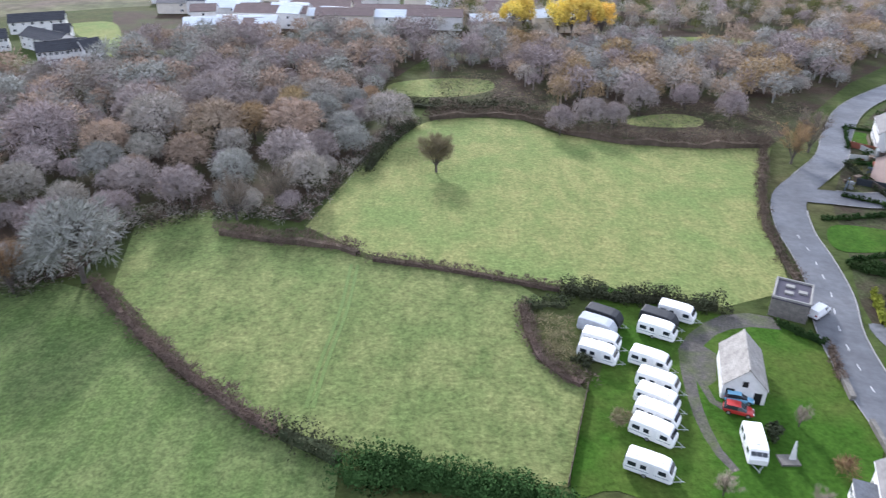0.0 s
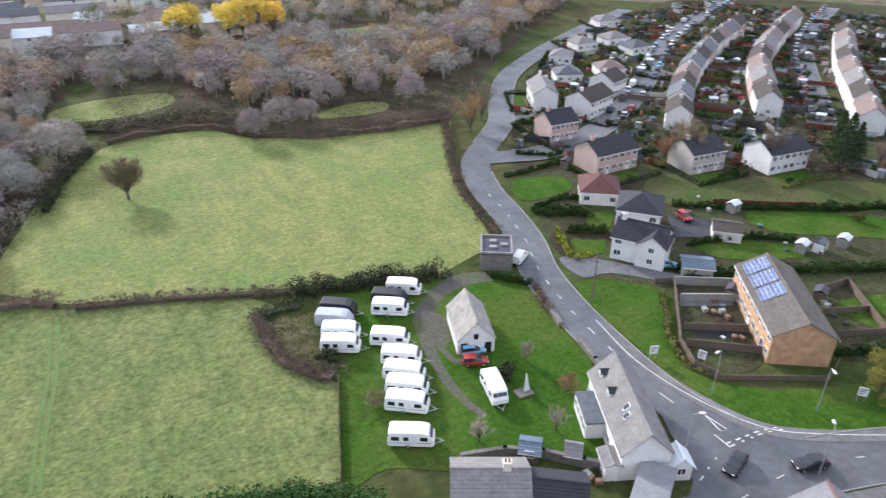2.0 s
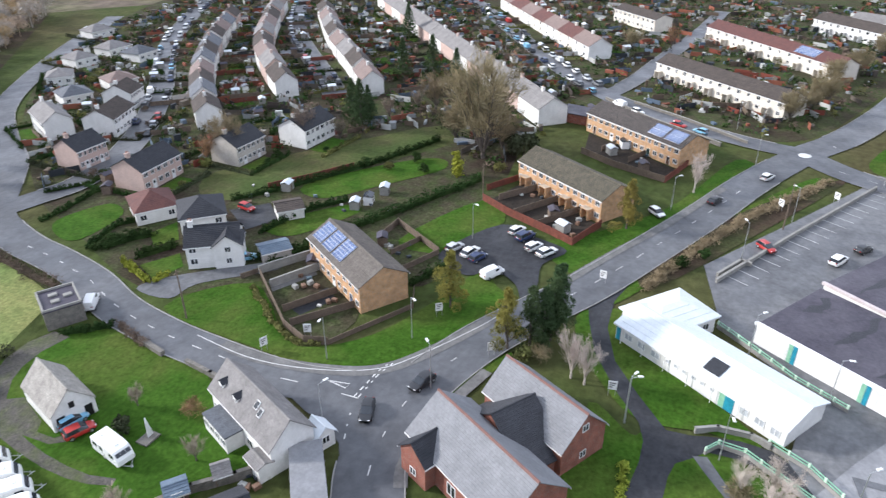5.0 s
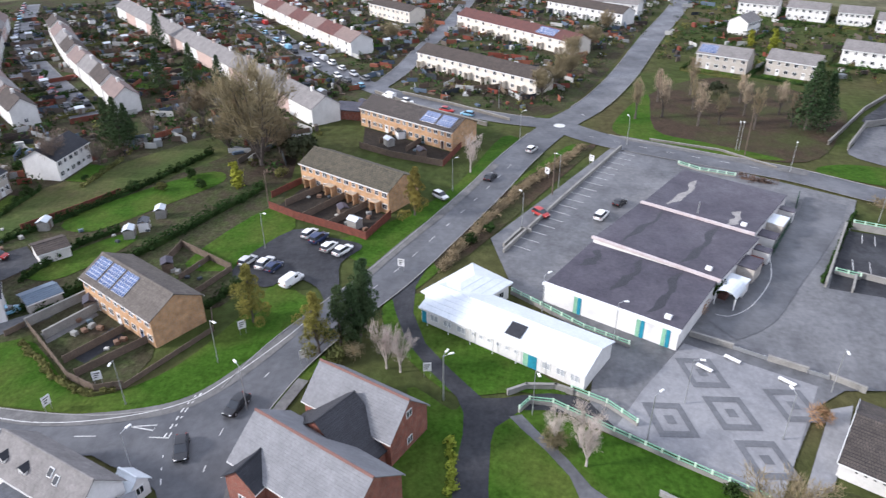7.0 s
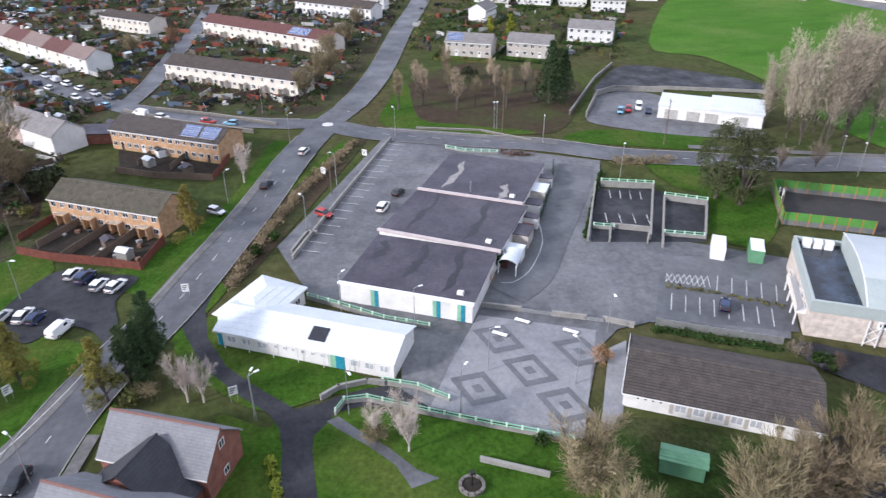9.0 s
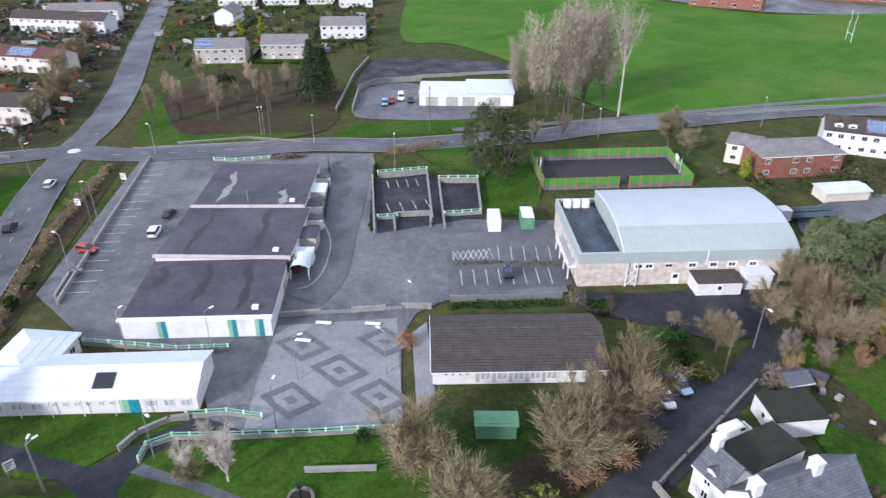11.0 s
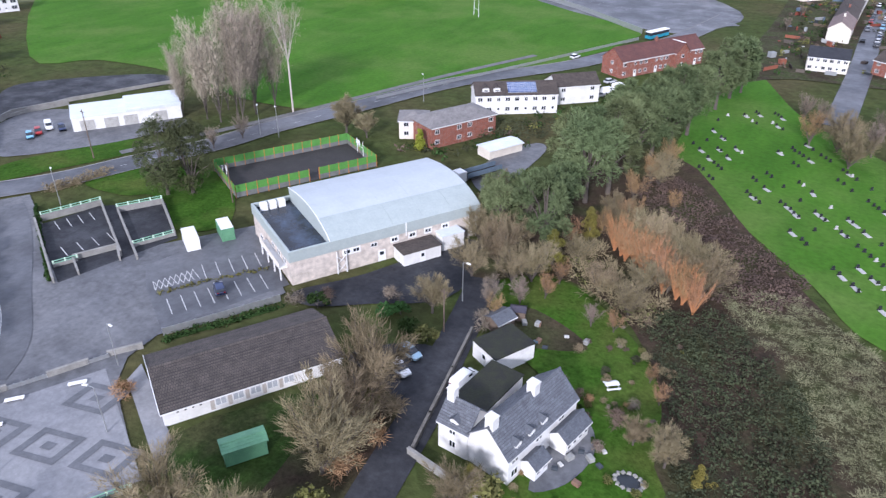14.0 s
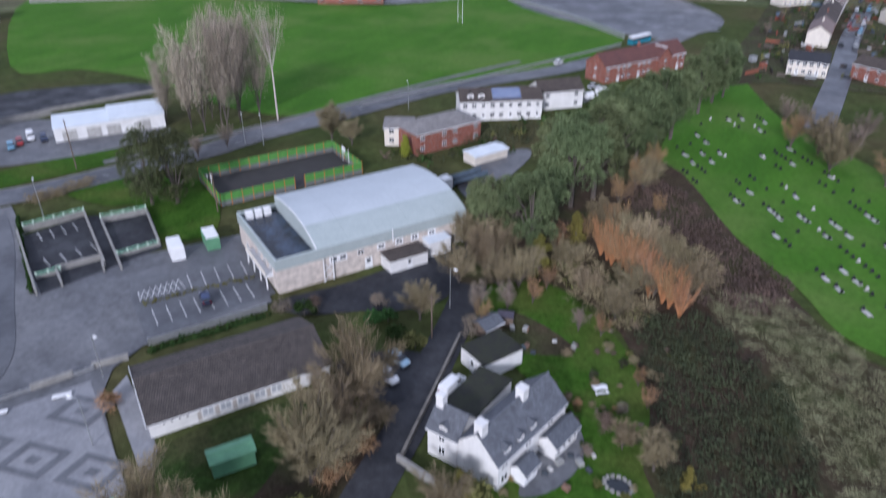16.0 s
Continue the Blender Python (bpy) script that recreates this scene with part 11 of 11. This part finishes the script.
for centre, rad, n in (((79.3, 60.9), 6, 10), ((82.0, 68.0), 6, 8), ((128.4, 43.2), 6, 8), ((120.8, 31.8), 5, 10), ((162.1, 29.1), 8, 8), ((100.1, 55.7), 5, 8), ((113.8, 73.7), 6, 8), ((32.9, -81.4), 5, 16), ((18.5, -63.0), 4, 12), ((19.2, -58.3), 3, 8), ((108.2, 95.7), 8, 8), ((45.2, 46.3), 5, 8), ((43.0, 44.6), 4, 8)):
    for i in range(n * 2 // 3):
        ob = new("crate", BITS[int(rng.random() * 5)])
        ob.matrix_basis = pose(centre[0] + rng.normal() * rad * 0.5, centre[1] + rng.normal() * rad * 0.5, 0.12, 0, 0, rng.random() * 180)
        tagged(ob, "weathered wooden crate in a garden", "crate", "garden clutter")

for a_, b_, D_ in PLOTS:
    L = dist(a_, b_)
    m = along(a_, b_)

    def at(x, y):
        v = m @ Vector((x, y, 0))
        return (v.x, v.y)
    g0, g1 = rng.uniform(5, 8), rng.uniform(6, 10)
    for ln in ([at(-2.5, -g0), at(L + 2.5, -g0)], [at(-2.5, -g0), at(-2.5, D_ + g1)], [at(-2.5, D_ + g1), at(L + 2.5, D_ + g1)]):
        if rng.random() < 0.75:
            hedge(ln, rng.uniform(1.0, 1.7), 1.3, ("green", "green", "olive", "bramble")[int(rng.random() * 4)], "clipped garden hedge round a house", twiggy=False, ragged=0.3, dens=22)
    patch("garden_lawn", [at(0, -g0 + 1), at(L * 0.8, -g0 + 1), at(L * 0.8, -1), at(0, -1)], M_LAWN, "small front garden lawn", "lawn", z=0.16 + 0.001 * len(RUNS) - 0.003 * (LAYER[0] + 1), rounded=False)
    for _ in range(3):
        tree(("bush_green", "bush_olive", "bush_brown", "bush_green", "bush_laurel")[int(rng.random() * 5)], at(rng.uniform(-2, L + 2), rng.choice([-g0 + 1.5, D_ + g1 - 2])), rng.uniform(0.5, 1.0), group="garden bushes")
    if rng.random() < 0.6:
        small_shed(at(rng.uniform(0, L), D_ + g1 - 3), rng.uniform(0, 360), ("brown", "pale", "white")[int(rng.random() * 3)])

# ---- shrubs of the estate gardens ----
est_out = [(124.9, 195.3), (88.4, 143.9), (98.0, 125.5), (109.3, 122.1), (146.3, 99.0), (166.4, 83.1), (137.7, 56.4), (180.1, 53.8), (196.6, 60.2), (210.5, 51.5), (262.1, 96.5), (363.5, 170.0), (330.2, 207.7), (277.1, 279.6), (200.8, 263.3)]
est_far = [(275.5, 92.0), (225.8, 54.8), (197.6, 22.3), (190.9, -3.9), (224.4, -16.9), (332.0, -46.3), (390.6, -56.4), (388.0, 162.1)]
est_wood = [(287.9, -12.4), (253.5, -42.3), (237.6, -88.1), (228.3, -113.7), (293.1, -147.7), (386.6, -113.1), (444.8, -29.5)]
est_row = [(94.7, -131.1), (83.7, -153.8), (61.7, -195.3), (54.5, -184.3), (65.0, -155.3), (74.3, -139.8), (87.6, -123.3)]
est_east = [(29.1, -249.1), (34.4, -317.5), (37.4, -457.9), (-17.7, -513.0), (-14.0, -266.5)]
tones = {k: [] for k in ("green", "olive", "hedge", "bramble", "laurel")}
for poly, step in ((est_out, 3.6), (est_far, 4.4), (est_east, 5.0), (est_wood, 4.4), (est_row, 3.6)):
    for q in scatter(poly, step, rng):
        if clear(q, 1.4) and noise.noise((q[0] / 7, q[1] / 7, 2)) > -0.12:
            tones[("green", "green", "olive", "hedge", "bramble", "laurel")[int(rng.random() * 6)]].append(q)
for tone, spots in tones.items():
    V, F, off = [], [], 0
    for (x, y) in spots:
        k = rng.uniform(0.7, 1.5)
        c = np.array([(x + rng.normal() * 0.7 * k, y + rng.normal() * 0.7 * k, ground_height(x, y) + 0.7 * k) for _ in range(3)])
        v, f = leaves(rng, c, np.full(3, 1.0 * k), 26, 0.75, 0.5)
        V.append(v)
        F.append(f + off)
        off += len(v)
    tagged(new("garden_shrubs", soup("garden_shrubs", LEAF[tone], np.concatenate(V), np.concatenate(F))), "mixed shrubs and hedges filling the estate gardens", "shrubs", "", "stuff")

# ---- clutter of the estate's yards ----
def litter_mat():
    """Odd bits of board, sheet and plastic: each piece one of several plain colours."""
    m = bpy.data.materials.new("yard clutter")
    m.use_nodes = True
    N, Lk = m.node_tree.nodes, m.node_tree.links
    rnd, ramp = N.new("ShaderNodeNewGeometry"), N.new("ShaderNodeValToRGB")
    ramp.color_ramp.interpolation = "CONSTANT"
    tones_ = ((0.16, 0.045, 0.03), (0.05, 0.04, 0.035), (0.40, 0.40, 0.38), (0.12, 0.09, 0.065), (0.03, 0.035, 0.04), (0.22, 0.08, 0.05), (0.24, 0.25, 0.25), (0.09, 0.12, 0.16), (0.10, 0.085, 0.07))
    for k, c_ in enumerate(tones_):
        e_ = ramp.color_ramp.elements[k] if k < 2 else ramp.color_ramp.elements.new(k / len(tones_))
        e_.position = k / len(tones_)
        e_.color = (*c_, 1)
    Lk.new(rnd.outputs["Random Per Island"], ramp.inputs[0])
    Lk.new(ramp.outputs[0], N["Principled BSDF"].inputs["Base Color"])
    N["Principled BSDF"].inputs["Roughness"].default_value = 0.8
    N["Principled BSDF"].inputs["Specular IOR Level"].default_value = 0.2
    return m


bits = Build()
for poly, step in ((est_out, 3.3), (est_far, 3.4), (est_wood, 6.0), (est_east, 7.0)):
    for q in scatter(poly, step, rng):
        if not clear(q, 1.0) or noise.noise((q[0] / 9, q[1] / 9, 6)) < -0.05:
            continue
        a_ = rng.random() * 3.14
        if rng.random() < 0.4:
            hx, hy, hz = 1.2 + 2.4 * rng.random(), 0.06, 1.2 + 0.5 * rng.random()
        else:
            hx, hy, hz = 0.3 + 1.1 * rng.random() ** 2, 0.25 + 0.9 * rng.random() ** 2, 0.4 + 1.6 * rng.random() ** 2
        ca, sa = math.cos(a_), math.sin(a_)
        ring_ = [(q[0] + ca * x * hx - sa * y * hy, q[1] + sa * x * hx + ca * y * hy) for x, y in ((-1, -1), (1, -1), (1, 1), (-1, 1))]
        z_ = ground_height(*q)
        bits.solid([(*p, z_) for p in ring_], [(*p, z_ + hz) for p in ring_])
tagged(new("yard_clutter", bits.mesh("yard_clutter", litter_mat())), "fence panels, bins, boxes and odd boards in back yards", "clutter", "", "stuff")
